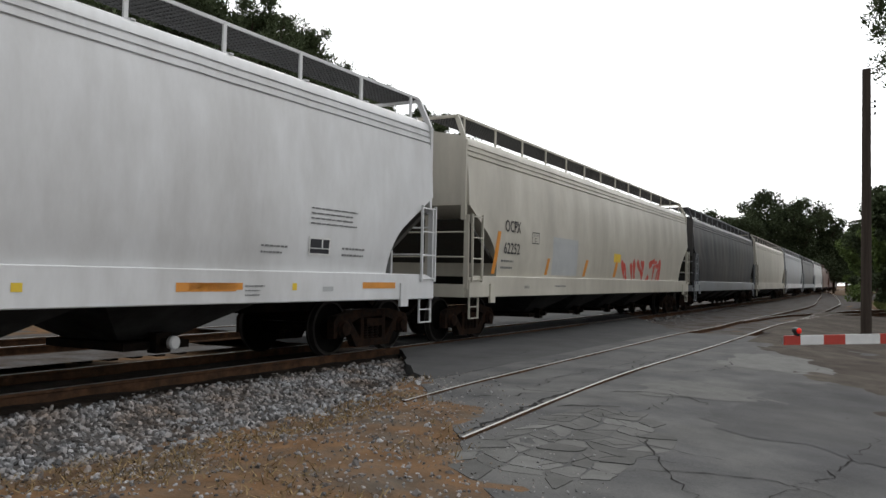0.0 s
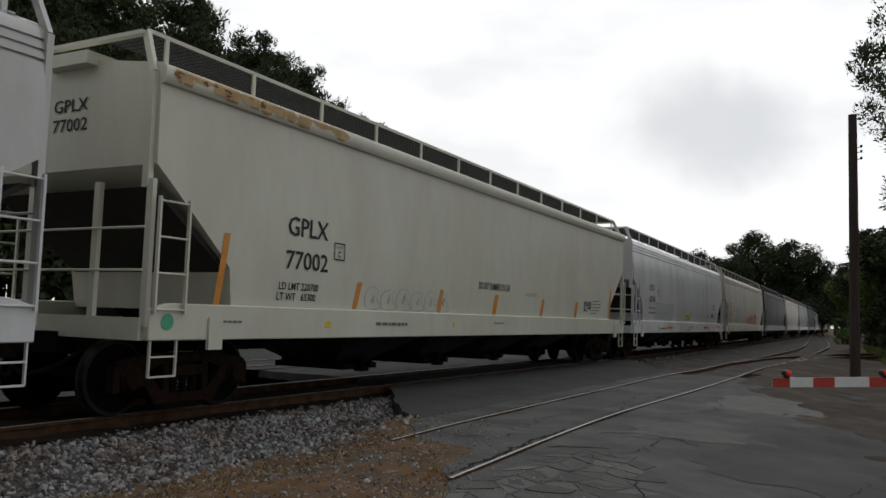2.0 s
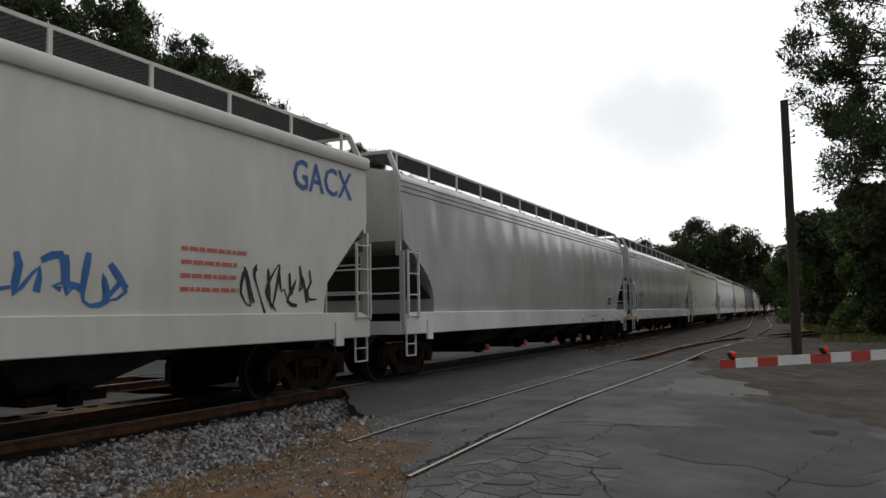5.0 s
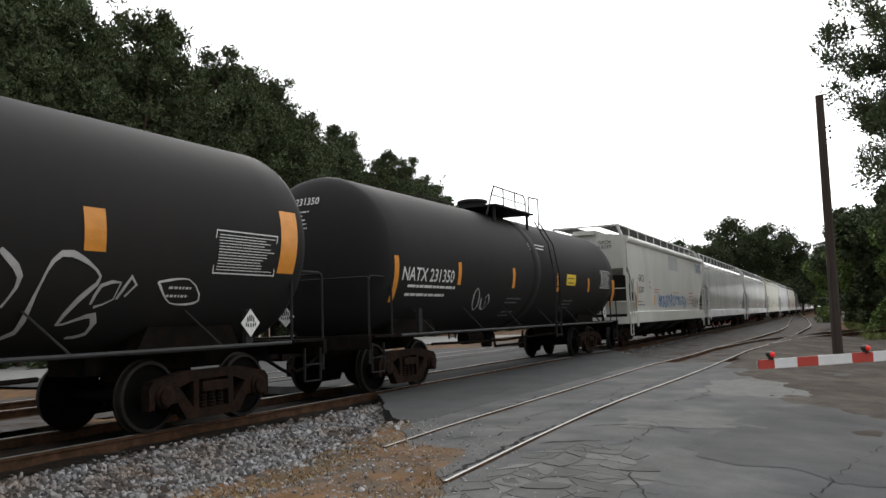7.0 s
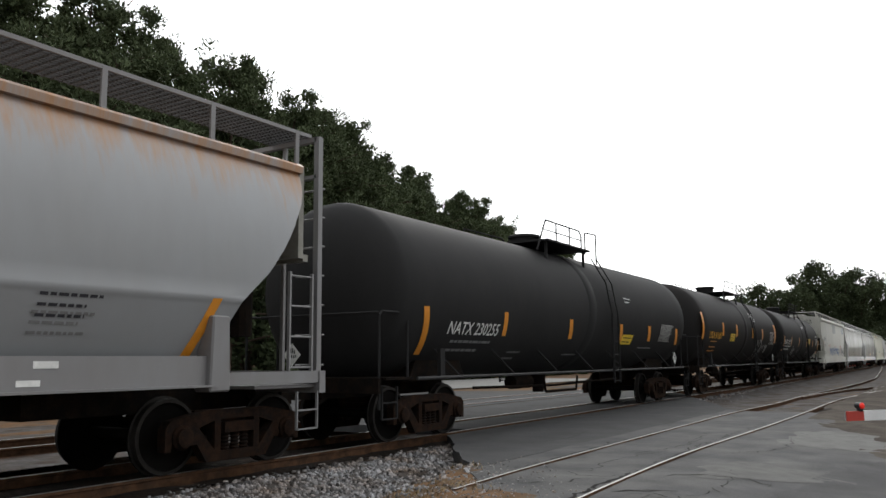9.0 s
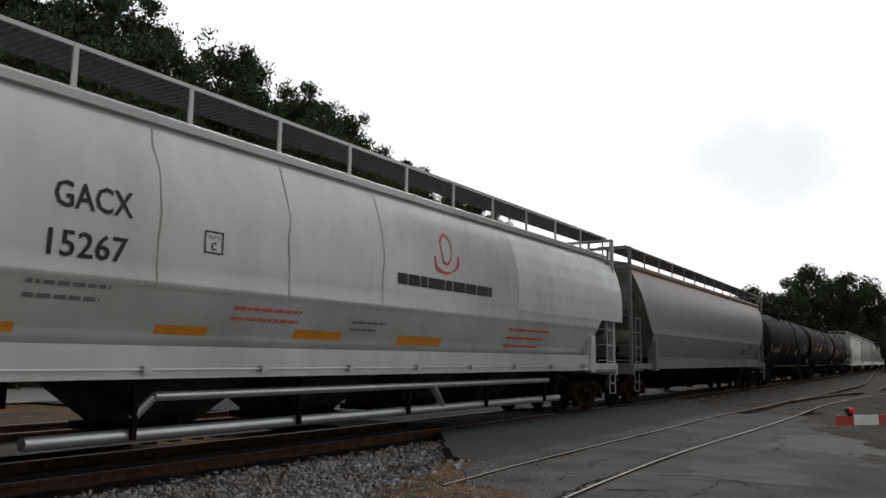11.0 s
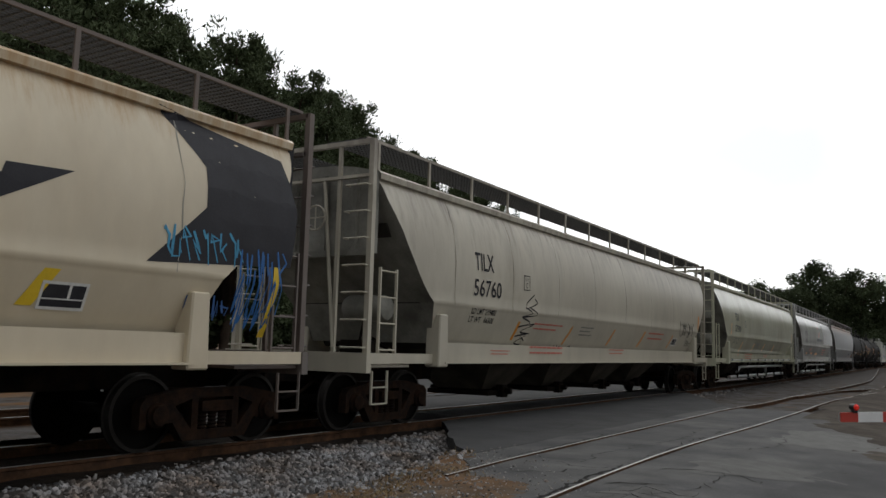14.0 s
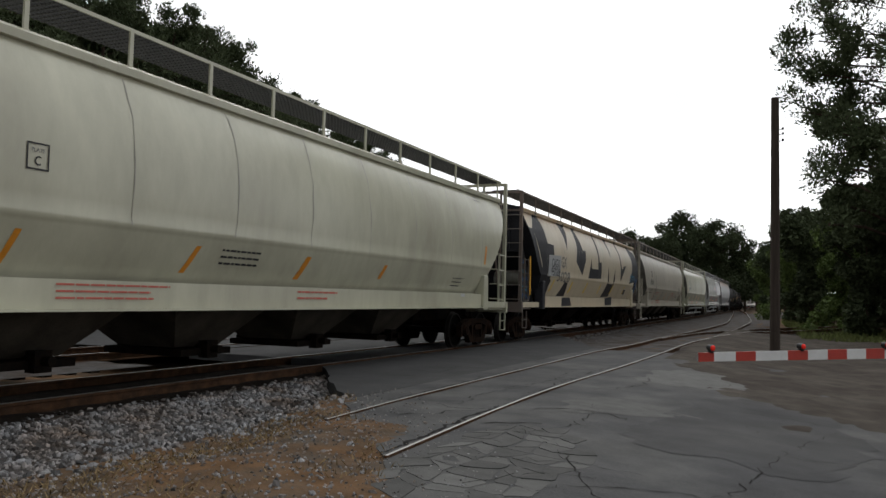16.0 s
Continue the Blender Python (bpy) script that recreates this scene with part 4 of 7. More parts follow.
def barrel_hopper(label, length, body, frame_mat, pipes=False, count=4, seed=0, inner="end_steel", ends=None, post=0.03):
    """Covered hopper with a rounded body between end frames."""
    car = tagged(new("covered_hopper"), label, "freight car", "freight train")
    half = length / 2 - 0.70

    def inset(z):
        return interp([(1.36, 1.95), (2.08, 1.62), (2.45, 1.20), (2.9, 0.85), (3.6, 0.42), (4.05, 0.30), (4.3, 0.30)], z)

    bm = bmesh.new()
    fine = []
    for (z0, x0), (z1, x1) in zip(BARREL, BARREL[1:]):
        n = max(1, int((z1 - z0) / 0.14))
        fine += [(z0 + (z1 - z0) * k / n, x0 + (x1 - x0) * k / n) for k in range(n)]
    fine.append(BARREL[-1])
    shell(bm, fine, half, inset, 44, 0.012, seed)
    WAVE[car.name] = (half, inset, 44, 0.012, seed, 0.0)
    # unless ends is given, end-facing faces get paint with their shade mixed in
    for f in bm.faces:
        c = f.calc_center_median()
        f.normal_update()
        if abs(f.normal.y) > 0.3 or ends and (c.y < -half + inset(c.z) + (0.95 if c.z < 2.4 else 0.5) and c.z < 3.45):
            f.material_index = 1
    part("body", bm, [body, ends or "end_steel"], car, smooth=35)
    bm = bmesh.new()
    for s in (1, -1):
        box(bm, *sorted((s * 1.42, s * 1.52)), -half + 2.0, half - 2.0, 1.08, 1.42)
        box(bm, *sorted((s * 1.36, s * 1.62)), -half + 2.0, half - 2.0, 1.06, 1.085)
        for e in (1, -1):
            box(bm, *sorted((s * 1.40, s * 1.48)), *sorted((e * (half - 2.0), e * half)), 1.06, 1.22)
    part("side_sill", bm, body if ends else frame_mat, car)
    for s in (1, -1) if pipes else ():
        bm = bmesh.new()
        rod(bm, (s * 1.56, -half + 2.3, 1.16), (s * 1.56, half - 2.3, 1.16), 0.014, 6)
        for y in steps(-half + 2.6, half - 2.6, 1.9):
            box(bm, *sorted((s * 1.52, s * 1.60)), y - 0.05, y + 0.05, 1.12, 1.20)
        part("lock_rod", bm, "pipe", car)
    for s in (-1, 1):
        # same sheet colour, recess shade included
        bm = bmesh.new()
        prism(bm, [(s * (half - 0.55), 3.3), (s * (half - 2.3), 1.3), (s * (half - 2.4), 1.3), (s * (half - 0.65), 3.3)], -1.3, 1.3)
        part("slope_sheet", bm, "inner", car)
        bm = bmesh.new()
        box(bm, -1.31, 1.31, *sorted((s * (half - 0.24), s * (half - 0.34))), 2.78, 4.08)
        box(bm, -1.31, 1.31, *sorted((s * (half - 0.14), s * (half - 0.24))), 2.74, 2.84)
        for x in (-0.95, -0.32, 0.32, 0.95):
            box(bm, x - 0.04, x + 0.04, *sorted((s * (half - 0.17), s * (half - 0.24))), 2.84, 4.08)
        part("end_bulkhead", bm, inner, car)
        bm = bmesh.new()
        for x in (-1.40, 1.40):
            bar(bm, (x, s * (half - 0.04), 1.0), (x, s * (half - 0.04), 4.56), 0.09, 0.09)
        for x in (-0.75, 0.75):
            bar(bm, (x, s * (half - 0.04), 1.0), (x, s * (half - 0.04), 4.5), 0.06, 0.05)
        bar(bm, (-1.4, s * (half - 0.04), 4.53), (1.4, s * (half - 0.04), 4.53), 0.09, 0.07)
        bar(bm, (-1.4, s * (half - 0.04), 3.98), (1.4, s * (half - 0.04), 3.98), 0.09, 0.05)
        part("end_frame", bm, frame_mat, car)
        bm = bmesh.new()
        box(bm, -1.5, 1.5, s * half - 0.08, s * half + 0.04, 0.92, 1.22)
        box(bm, -1.4, 1.4, *sorted((s * half, s * (half - 1.2))), 1.0, 1.04)
        part("end_sill", bm, frame_mat, car)
        for x in (1.47, -1.47):
            ladder(car, x, s * (half - 0.45), 1.22, 2.55, 0.44, frame_mat, 4)
            stirrup(car, x, s * (half - 0.30), 0.45, 0.95, 0.40, frame_mat)
            bm = bmesh.new()
            prism(bm, [(s * (half - 1.95) - 0.16, 1.0), (s * (half - 1.95) + 0.16, 1.0), (s * (half - 1.95) + 0.13, 1.90), (s * (half - 1.95) - 0.13, 1.90)], *sorted((x * 0.90, x * 1.09)))
            bmesh.ops.bevel(bm, geom=bm.edges[:], offset=0.02, segments=1, affect="EDGES")
            part("bolster_web", bm, (ends if s < 0 else body) if ends else frame_mat, car)
        bm = bmesh.new()
        rods(bm, [(1.40, s * (half - 0.02), 0), (1.40, s * (half + 0.10), 0), (0.98, s * (half + 0.10), 0), (0.98, s * (half - 0.02), 0)], 0.014, 6)
        grab = finish(bm, "grab_iron", frame_mat)
        for k in range(7):
            for x in (0.0, -2.38):
                share("grab_iron", grab, car, pose(x, 0, 1.3 + k * 0.42))
    for x in (0.0,):
        bm = bmesh.new()
        rod(bm, (0.5, half - 0.7, 2.4), (0.5, half - 0.7, 1.7), 0.22, 14)
        box(bm, -0.5, 0.2, half - 1.0, half - 0.6, 1.4, 1.9)
        part("brake_gear", bm, "under", car)
        bm = bmesh.new()
        lathe(bm, [(0.25, 0.05), (0.30, 0.19), (0.36, 0.22), (1.05, 0.22), (1.11, 0.19), (1.16, 0.05)], "x", 16, (0, -half + 0.95, 1.95))
        part("air_reservoir", bm, "end_steel", car, smooth=40)
        bm = bmesh.new()
        box(bm, 0.55, 1.05, -half + 0.45, -half + 0.85, 1.06, 1.42)
        rods(bm, [(0.8, -half + 0.65, 1.42), (0.8, -half + 0.75, 1.78), (0.5, -half + 1.3, 1.5), (0.5, -half + 2.0, 1.2)], 0.025, 6)
        part("brake_valve", bm, "under", car)
        bm = bmesh.new()
        rod(bm, (0.45, -half + 0.02, 3.95), (0.75, -half + 0.02, 1.3), 0.03, 6)
        hub = (0.35, -half - 0.06, 3.35)
        ring = [(hub[0] + 0.20 * math.cos(a * math.tau / 16), hub[1], hub[2] + 0.20 * math.sin(a * math.tau / 16)) for a in range(17)]
        rods(bm, ring, 0.016, 6)
        for a in range(0, 16, 4):
            rod(bm, hub, ring[a], 0.012, 6)
        part("brake_rod", bm, frame_mat, car)
    walkway(car, half - 0.05, 4.60, 1.25, frame_mat, (1.30, 4.11), post=post)
    bm = bmesh.new()
    for y in steps(-half + 1.2, half - 1.2, 1.9):
        lathe(bm, [(4.16, 0.36), (4.30, 0.36), (4.34, 0.28)], "z", 18, (0, y, 0))
    part("roof_hatches", bm, body, car, smooth=40)
    centre_sill(car, half)
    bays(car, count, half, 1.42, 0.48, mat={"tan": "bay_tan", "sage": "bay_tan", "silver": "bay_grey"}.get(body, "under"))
    if pipes:
        e = half - 4.4
        for line, r in (([(1.35, -e, 0.62), (1.45, -e + 0.2, 0.86), (1.45, e, 0.86)], 0.055), ([(1.30, -e - 1.2, 0.44), (1.30, e + 0.9, 0.44)], 0.075), ([(1.45, 0.6, 0.86), (1.4, 0.9, 0.66), (1.30, 1.2, 0.46)], 0.06)):
            bm = bmesh.new()
            rods(bm, line, r, 10)
            part("unloading_pipe", bm, "pipe", car, "galvanised pneumatic unloading pipe", 40)
        bm = bmesh.new()
        box(bm, 1.36, 1.42, -0.03, 0.03, 0.40, 1.1)
        hanger = finish(bm, "pipe_hanger", "under")
        for y in steps(-e, e, 2.4):
            share("pipe_hanger", hanger, car, pose(0, y, 0))
    coupler(car, half, length / 2)
    add_trucks(car, half, 1.15)
    return car


TANK_R, TANK_Z = 1.54, 2.55


def hazard_sign(parent, m):
    """A diamond sign with illegible dark bars; it faces -y in its own space."""
    bm = bmesh.new()
    v = [[bm.verts.new((px, py, pz)) for px, pz in ((0, -0.19), (0.19, 0), (0, 0.19), (-0.19, 0))] for py in (0, -0.008)]
    for k in range(4):
        bm.faces.new((v[0][k], v[0][(k + 1) % 4], v[1][(k + 1) % 4], v[1][k]))
    bm.faces.new(v[0][::-1])
    bm.faces.new(v[1])
    sign = share("hazard_sign", finish(bm, "hazard_sign", "ink_white"), parent, m)
    sign["label"] = "white diamond hazard sign with dark marks"
    bm = bmesh.new()
    for px, pz, h in ((-0.06, 0.05, 0.07), (-0.02, 0.07, 0.09), (0.02, 0.07, 0.09), (0.06, 0.05, 0.07), (-0.09, -0.02, 0.05), (0.09, -0.02, 0.05), (-0.05, -0.03, 0.05), (0.0, -0.03, 0.05), (0.05, -0.03, 0.05)):
        box(bm, px - 0.011, px + 0.011, -0.013, -0.010, pz - h / 2, pz + h / 2)
    tagged(share("sign_marks", finish(bm, "sign_marks", "ink"), sign), kind="stuff")


def tank_car(label, length, body, seed=0):
    car = tagged(new("tank_car"), label, "freight car", "freight train")
    half = length / 2 - 0.60
    e = half - 0.12
    bm = bmesh.new()
    prof = [(-e + 0.62 - 0.62 * math.cos(a), max(0.04, TANK_R * math.sin(a))) for a in [k / 7 * math.pi / 2 for k in range(8)]]
    prof += [(y, TANK_R) for y in steps(-e + 1.2, -0.25, 1.2)] + [(-0.22, TANK_R), (-0.2, TANK_R + 0.012), (0.2, TANK_R + 0.012), (0.22, TANK_R)] + [(y, TANK_R) for y in steps(0.3, e - 1.2, 1.2)]
    prof += [(-y, r) for y, r in reversed(prof[:8])]
    lathe(bm, prof, "y", 56, (0, 0, TANK_Z))
    part("tank", bm, body, car, smooth=35)
    bm = bmesh.new()
    box(bm, -1.15, 1.15, -1.7, 0.95, TANK_Z + TANK_R + 0.02, TANK_Z + TANK_R + 0.06)
    for x in (-1.0, 1.0):
        for y in (-1.5, 0.8):
            bar(bm, (x, y, TANK_Z + 1.05), (x, y, TANK_Z + TANK_R + 0.04), 0.06, 0.06)
    part("platform", bm, "black_dull", car)
    bm = bmesh.new()
    lathe(bm, [(TANK_Z + TANK_R - 0.05, 0.36), (TANK_Z + TANK_R + 0.27, 0.36), (TANK_Z + TANK_R + 0.29, 0.41), (TANK_Z + TANK_R + 0.34, 0.41), (TANK_Z + TANK_R + 0.37, 0.34)], "z", 22, (0, -0.6, 0))
    part("valve_dome", bm, "black_dull", car, smooth=40)
    zt = TANK_Z + TANK_R + 0.04
    for x in (-1.1, 1.1):
        bm = bmesh.new()
        rods(bm, [(x, -2.2, zt - 0.3), (x, -1.7, zt + 0.46), (x, 0.30, zt + 0.46), (x, 0.45, zt + 0.36), (x, 0.45, zt)], 0.02, 6)
        for y in (-1.1, -0.3):
            rod(bm, (x, y, zt), (x, y, zt + 0.46), 0.018, 6)
        rod(bm, (x, -1.85, zt + 0.23), (x, 0.45, zt + 0.23), 0.015, 6)
        part("safety_railing", bm, "black_dull", car, "tubular safety railing beside the hatch")
        bm = bmesh.new()
        rods(bm, [(x, 0.70, zt - 0.1), (x, 0.70, zt + 0.46), (x, 1.46, zt + 0.50), (x, 1.46, zt - 0.3)], 0.02, 6)
        part("ladder_hoop", bm, "black_dull", car)
    for s in (1, -1):
        ladder(car, s * (TANK_R + 0.10), 1.25, 0.75, 2.5, 0.42, "black_dull", 6)
        bm = bmesh.new()
        for y in (1.04, 1.46):
            rods(bm, [(s * 1.64, y, 2.5), (s * 1.50, y, 3.3), (s * 1.12, y, 3.95)], 0.02, 6)
        for z, x in ((2.8, 1.6), (3.1, 1.54), (3.4, 1.44), (3.7, 1.28)):
            rod(bm, (s * x, 1.04, z), (s * x, 1.46, z), 0.014, 6)
        part("upper_ladder", bm, "black_dull", car)
        bm = bmesh.new()
        rod(bm, (s * 1.52, -half + 1.0, 1.06), (s * 1.52, half - 1.0, 1.06), 0.028, 8)
        for y in steps(-half + 2.4, half - 2.4, 2.3):
            bar(bm, (s * 1.5, y, 1.07), (s * 1.18, y - 0.35, 1.55), 0.07, 0.02)
        part("side_handrail", bm, "wire", car)
    for s in (1, -1):
        bm = bmesh.new()
        box(bm, -0.35, 0.35, *sorted((s * (half - 3.6), s * half)), 0.75, 1.05)
        part("stub_sill", bm, "under", car)
        bm = bmesh.new()
        prism(bm, [(s * (half - 3.4), 1.0), (s * (half - 1.5), 1.0), (s * (half - 1.7), 1.35), (s * (half - 3.2), 1.35)], -1.0, 1.0)
        part("tank_saddle", bm, "under", car)
        bm = bmesh.new()
        box(bm, -1.45, 1.45, *sorted((s * (half - 0.10), s * (half - 0.02))), 0.85, 1.08)
        part("end_beam", bm, "under", car)
        bm = bmesh.new()
        box(bm, -1.5, 1.5, *sorted((s * (half - 0.9), s * (half - 0.15))), 1.05, 1.09)
        part("end_platform", bm, "under", car)
        bm = bmesh.new()
        for x in (-1.42, 1.42):
            rods(bm, [(x, s * (half - 0.85), 1.08), (x, s * (half - 0.85), 2.05), (x, s * (half - 0.75), 2.12), (x, s * (half - 0.15), 2.12), (x, s * (half - 0.08), 2.05), (x, s * (half - 0.08), 0.6)], 0.022, 6)
        rod(bm, (-1.42, s * (half - 0.06), 2.1), (1.42, s * (half - 0.06), 2.1), 0.02, 6)
        part("end_railing", bm, "black_dull", car)
        for x in (1.42, -1.42):
            stirrup(car, x, s * (half - 0.35), 0.45, 0.95, 0.4, "black_dull")
            bm = bmesh.new()
            box(bm, *sorted((x * 0.99, x * 1.04)), *sorted((s * (half - 1.78), s * (half - 1.92))), 1.05, 1.55)
            post = part("placard_post", bm, "black_dull", car)
            if s > 0:
                hazard_sign(post, pose(x * 1.05, s * (half - 1.85), 1.36, 0, 0, 90 if x > 0 else -90))
        hazard_sign(car, pose(-0.35, s * (half - 0.06), 1.46, 0, 0, 0 if s < 0 else 180))
    bm = bmesh.new()
    rods(bm, [(0.75, -4.6, 0.8), (0.75, -0.6, 0.74), (0.75, 3.6, 0.8)], 0.03, 6)
    rods(bm, [(0.9, -1.6, 0.95), (0.9, -1.5, 0.62), (0.9, 0.3, 0.62), (0.9, 0.4, 0.95)], 0.03, 6)
    lathe(bm, [(0.55, 0.14), (0.98, 0.2)], "z", 12, (0, 0, 0))
    rod(bm, (0.4, -2.3, 0.85), (0.4, -1.4, 0.85), 0.16, 12)
    part("bottom_outlet_gear", bm, "under", car)
    coupler(car, half, length / 2)
    add_trucks(car, half, 2.1)
    return car


# rear and front coupling of each car along the train at 0 s, and its build
TRAIN = []


def place(car, rear, front):
    TRAIN.append((car, (rear + front) / 2))
    return car


car_a = place(slab_hopper("white covered hopper with grooved roof edge and deep white sill", 21.0, ROUND, "white", cap="white_b", seed=1), -7.44, 13.59)
car_b = place(slab_hopper("cream covered hopper with red graffiti on its side", 22.0, ROUND, "cream", "cream", seed=2), 13.59, 35.6)
car_c = place(slab_hopper("dark slate covered hopper", 21.8, ROUND, "dark", "greyblue", seed=3), 35.6, 57.4)
car_d = place(slab_hopper("cream covered hopper with lipped roof edge and rust stains", 21.2, LIPPED, "putty", "putty", curve=0, seed=4), -28.6, -7.44)
car_e = place(slab_hopper("pale grey covered hopper with shiny dented side", 21.8, ROUND, "silver", cap="disc_red", seed=5), -50.4, -28.6)
car_f = place(slab_hopper("pale grey covered hopper with yellow and orange markers", 22.3, ROUND, "silver", cap="disc_red", seed=6), -72.7, -50.4)
car_k = place(slab_hopper("dirty white covered hopper with blue graffiti", 19.0, LIPPED, "dirty_white", "dirty_white", count=3, curve=0, seed=7), -91.7, -72.7)
tank_1 = place(tank_car("black tank car with white lettering", 17.7, "black", 1), -109.4, -91.7)
tank_2 = place(tank_car("black tank car with orange lettering and white graffiti outlines", 17.5, "black", 2), -126.9, -109.4)
tank_3 = place(tank_car("dull black tank car with worn white lettering", 18.7, "black_dull", 3), -145.6, -126.9)
car_l = place(barrel_hopper("weathered grey covered hopper with rusty roof edge", 22.2, "grey", "grey_frame", seed=8, post=0.035), -167.8, -145.6)
car_m = place(barrel_hopper("pale grey covered hopper with red emblem and pipes", 20.9, "silver", "silver", True, seed=9), -188.7, -167.8)
car_n = place(barrel_hopper("pale sage covered hopper with galvanised pipes", 21.6, "sage", "sage", True, seed=10), -210.3, -188.7)
car_o = place(barrel_hopper("weathered tan covered hopper with dark stains", 21.7, "tan", "tan", seed=11), -232.0, -210.3)
car_p = place(barrel_hopper("yellowed cream covered hopper with large black graffiti", 21.3, "yellowed", "worn_frame", seed=12, inner="spray_black", ends="spray_black", post=0.028), -253.3, -232.0)
car_q = place(barrel_hopper("pale sage covered hopper with orange tape marks", 21.8, "sage", "sage", seed=13), -275.1, -253.3)
at = 57.4
for label, body, sill in (("cream covered hopper far along the train", "cream", "cream"), ("grey covered hopper far along the train", "greyblue", "white"),
                          ("dark covered hopper far along the train", "dark", "greyblue"), ("white covered hopper far along the train", "white", "white"),
                          ("oxide brown covered hopper far along the train", "brown", "brown"), ("oxide brown covered hopper far along the train", "brown", "brown"),
                          ("dark covered hopper far along the train", "dark", "dark")):
    place(slab_hopper(label, 21.5, ROUND, body, sill, seed=int(at)), at, at + 21.5)
    at += 21.5


# ---- markings on the cars: each lies on the curve of its car's side ----
def SIDE(z):
    return interp(ROUND, z) + 0.004


def SIDE_LIP(z):
    return interp(LIPPED, z) + 0.004


def DRUM(z):
    return interp(BARREL, z) + 0.004


def TANK(z):
    return math.sqrt(max(0.05, TANK_R ** 2 - (z - TANK_Z) ** 2)) + 0.004


def SILL(z):
    return 1.606


def BEAM(z):
    return 1.527


def lay(bm, surface, cuts=0):
    """Bends a flat mesh of (0, y, z) points onto a car's side."""
    if cuts:
        for _ in range(cuts):
            long = [e for e in bm.edges if e.calc_length() > 0.16]
            if long:
                bmesh.ops.subdivide_edges(bm, edges=long, cuts=1)
                bmesh.ops.triangulate(bm, faces=bm.faces[:])
    for v in bm.verts:
        v.co.x = surface(v.co.z)


def mark(name, bm, mat, car):
    me = bpy.data.meshes.new(name)
    for v in bm.verts:
        if abs(v.co.x) > 1.25 and v.co.z > 1.43:
            v.co.x += side_dent(car, v.co.y, v.co.z)
    bmesh.ops.recalc_face_normals(bm, faces=bm.faces[:])
    for f in bm.faces:
        f.normal_update()
        if f.normal.x < 0:
            f.normal_flip()
    bm.to_mesh(me)
    bm.free()
    me.materials.append(M[mat])
    ob = new(name, me)
    ob.parent = car
    return ob


def patch(car, surface, name, outline, mat):
    bm = bmesh.new()
    bm.faces.new([bm.verts.new((0, y, z)) for y, z in outline]).normal_update()
    bmesh.ops.triangulate(bm, faces=bm.faces[:])
    lay(bm, surface, 5)
    lift = {"repaint_panel": 0.003, "placard": 0.002, "service_panel": 0.003}.get(name, 0.0)
    for v in bm.verts:
        v.co.x += lift
    return mark(name, bm, mat, car)


def tape(car, surface, top, foot, width, mat):
    bm = bmesh.new()
    n = max(1, int(abs(top[1] - foot[1]) / 0.12))
    rows = []
    for k in range(n + 1):
        y, z = top[0] + (foot[0] - top[0]) * k / n, top[1] + (foot[1] - top[1]) * k / n
        rows.append([bm.verts.new((surface(z) + 0.003, y + s * width / 2, z)) for s in (-1, 1)])
    for p, q in zip(rows, rows[1:]):
        bm.faces.new((p[0], p[1], q[1], q[0]))
    mark("tape_strip", bm, mat, car)


def stroke(car, surface, name, points, width, mat):
    """A sprayed or painted line through (y, z) points."""
    line = spline(points, 0.10) if len(points) > 2 else points
    bm = bmesh.new()
    rows = []
    for k, (y, z) in enumerate(line):
        a, b = Vector(line[max(0, k - 1)]), Vector(line[min(len(line) - 1, k + 1)])
        d = b - a
        d = d.normalized() if d.length > 1e-6 else Vector((1, 0))
        w = width * (0.75 + 0.35 * math.sin(k * 0.9))
        rows.append([bm.verts.new((surface(z + s * d.x * w / 2) + 0.004, y - s * d.y * w / 2, z + s * d.x * w / 2)) for s in (-1, 1)])
    for p, q in zip(rows, rows[1:]):
        bm.faces.new((p[0], p[1], q[1], q[0]))
    return mark(name, bm, mat, car)


def scrawl(car, surface, y0, y1, z0, z1, letters, seed, mat, width):
    """An illegible sprayed tag: looping strokes side by side."""
    r = random.Random(seed)
    w = (y1 - y0) / letters
    for k in range(letters):
        a = y0 + k * w
        pts = [(a + w * r.uniform(-0.15, 1.15), z0 + (z1 - z0) * r.random()) for _ in range(5)]
        pts[0] = (a + w * 0.1, z1 - (z1 - z0) * 0.25 * r.random())
        pts[-1] = (a + w * 0.95, z0 + (z1 - z0) * 0.3 * r.random())
        stroke(car, surface, "graffiti", pts, width, mat)


def lettering(car, surface, words, y0, y1, z0, z1, mat):
    """Stencilled words fitted between y0 and y1, z0 and z1."""
    cu = bpy.data.curves.new("lettering", "FONT")
    cu.body = words
    cu.resolution_u = 2
    cu.offset = 0.010
    ob = bpy.data.objects.new("lettering_curve", cu)
    me = bpy.data.meshes.new_from_object(ob)
    bpy.data.objects.remove(ob)
    bm = bmesh.new()
    bm.from_mesh(me)
    bpy.data.meshes.remove(me)
    xs, ys = [v.co.x for v in bm.verts], [v.co.y for v in bm.verts]
    ax, bx, ay, by = min(xs), max(xs), min(ys), max(ys)
    for v in bm.verts:
        y = y0 + (v.co.x - ax) / (bx - ax) * (y1 - y0)
        z = z0 + (v.co.y - ay) / (by - ay) * (z1 - z0)
        v.co = (surface(z) + 0.007, y, z)
    bmesh.ops.triangulate(bm, faces=bm.faces[:])
    return mark("lettering", bm, mat, car)


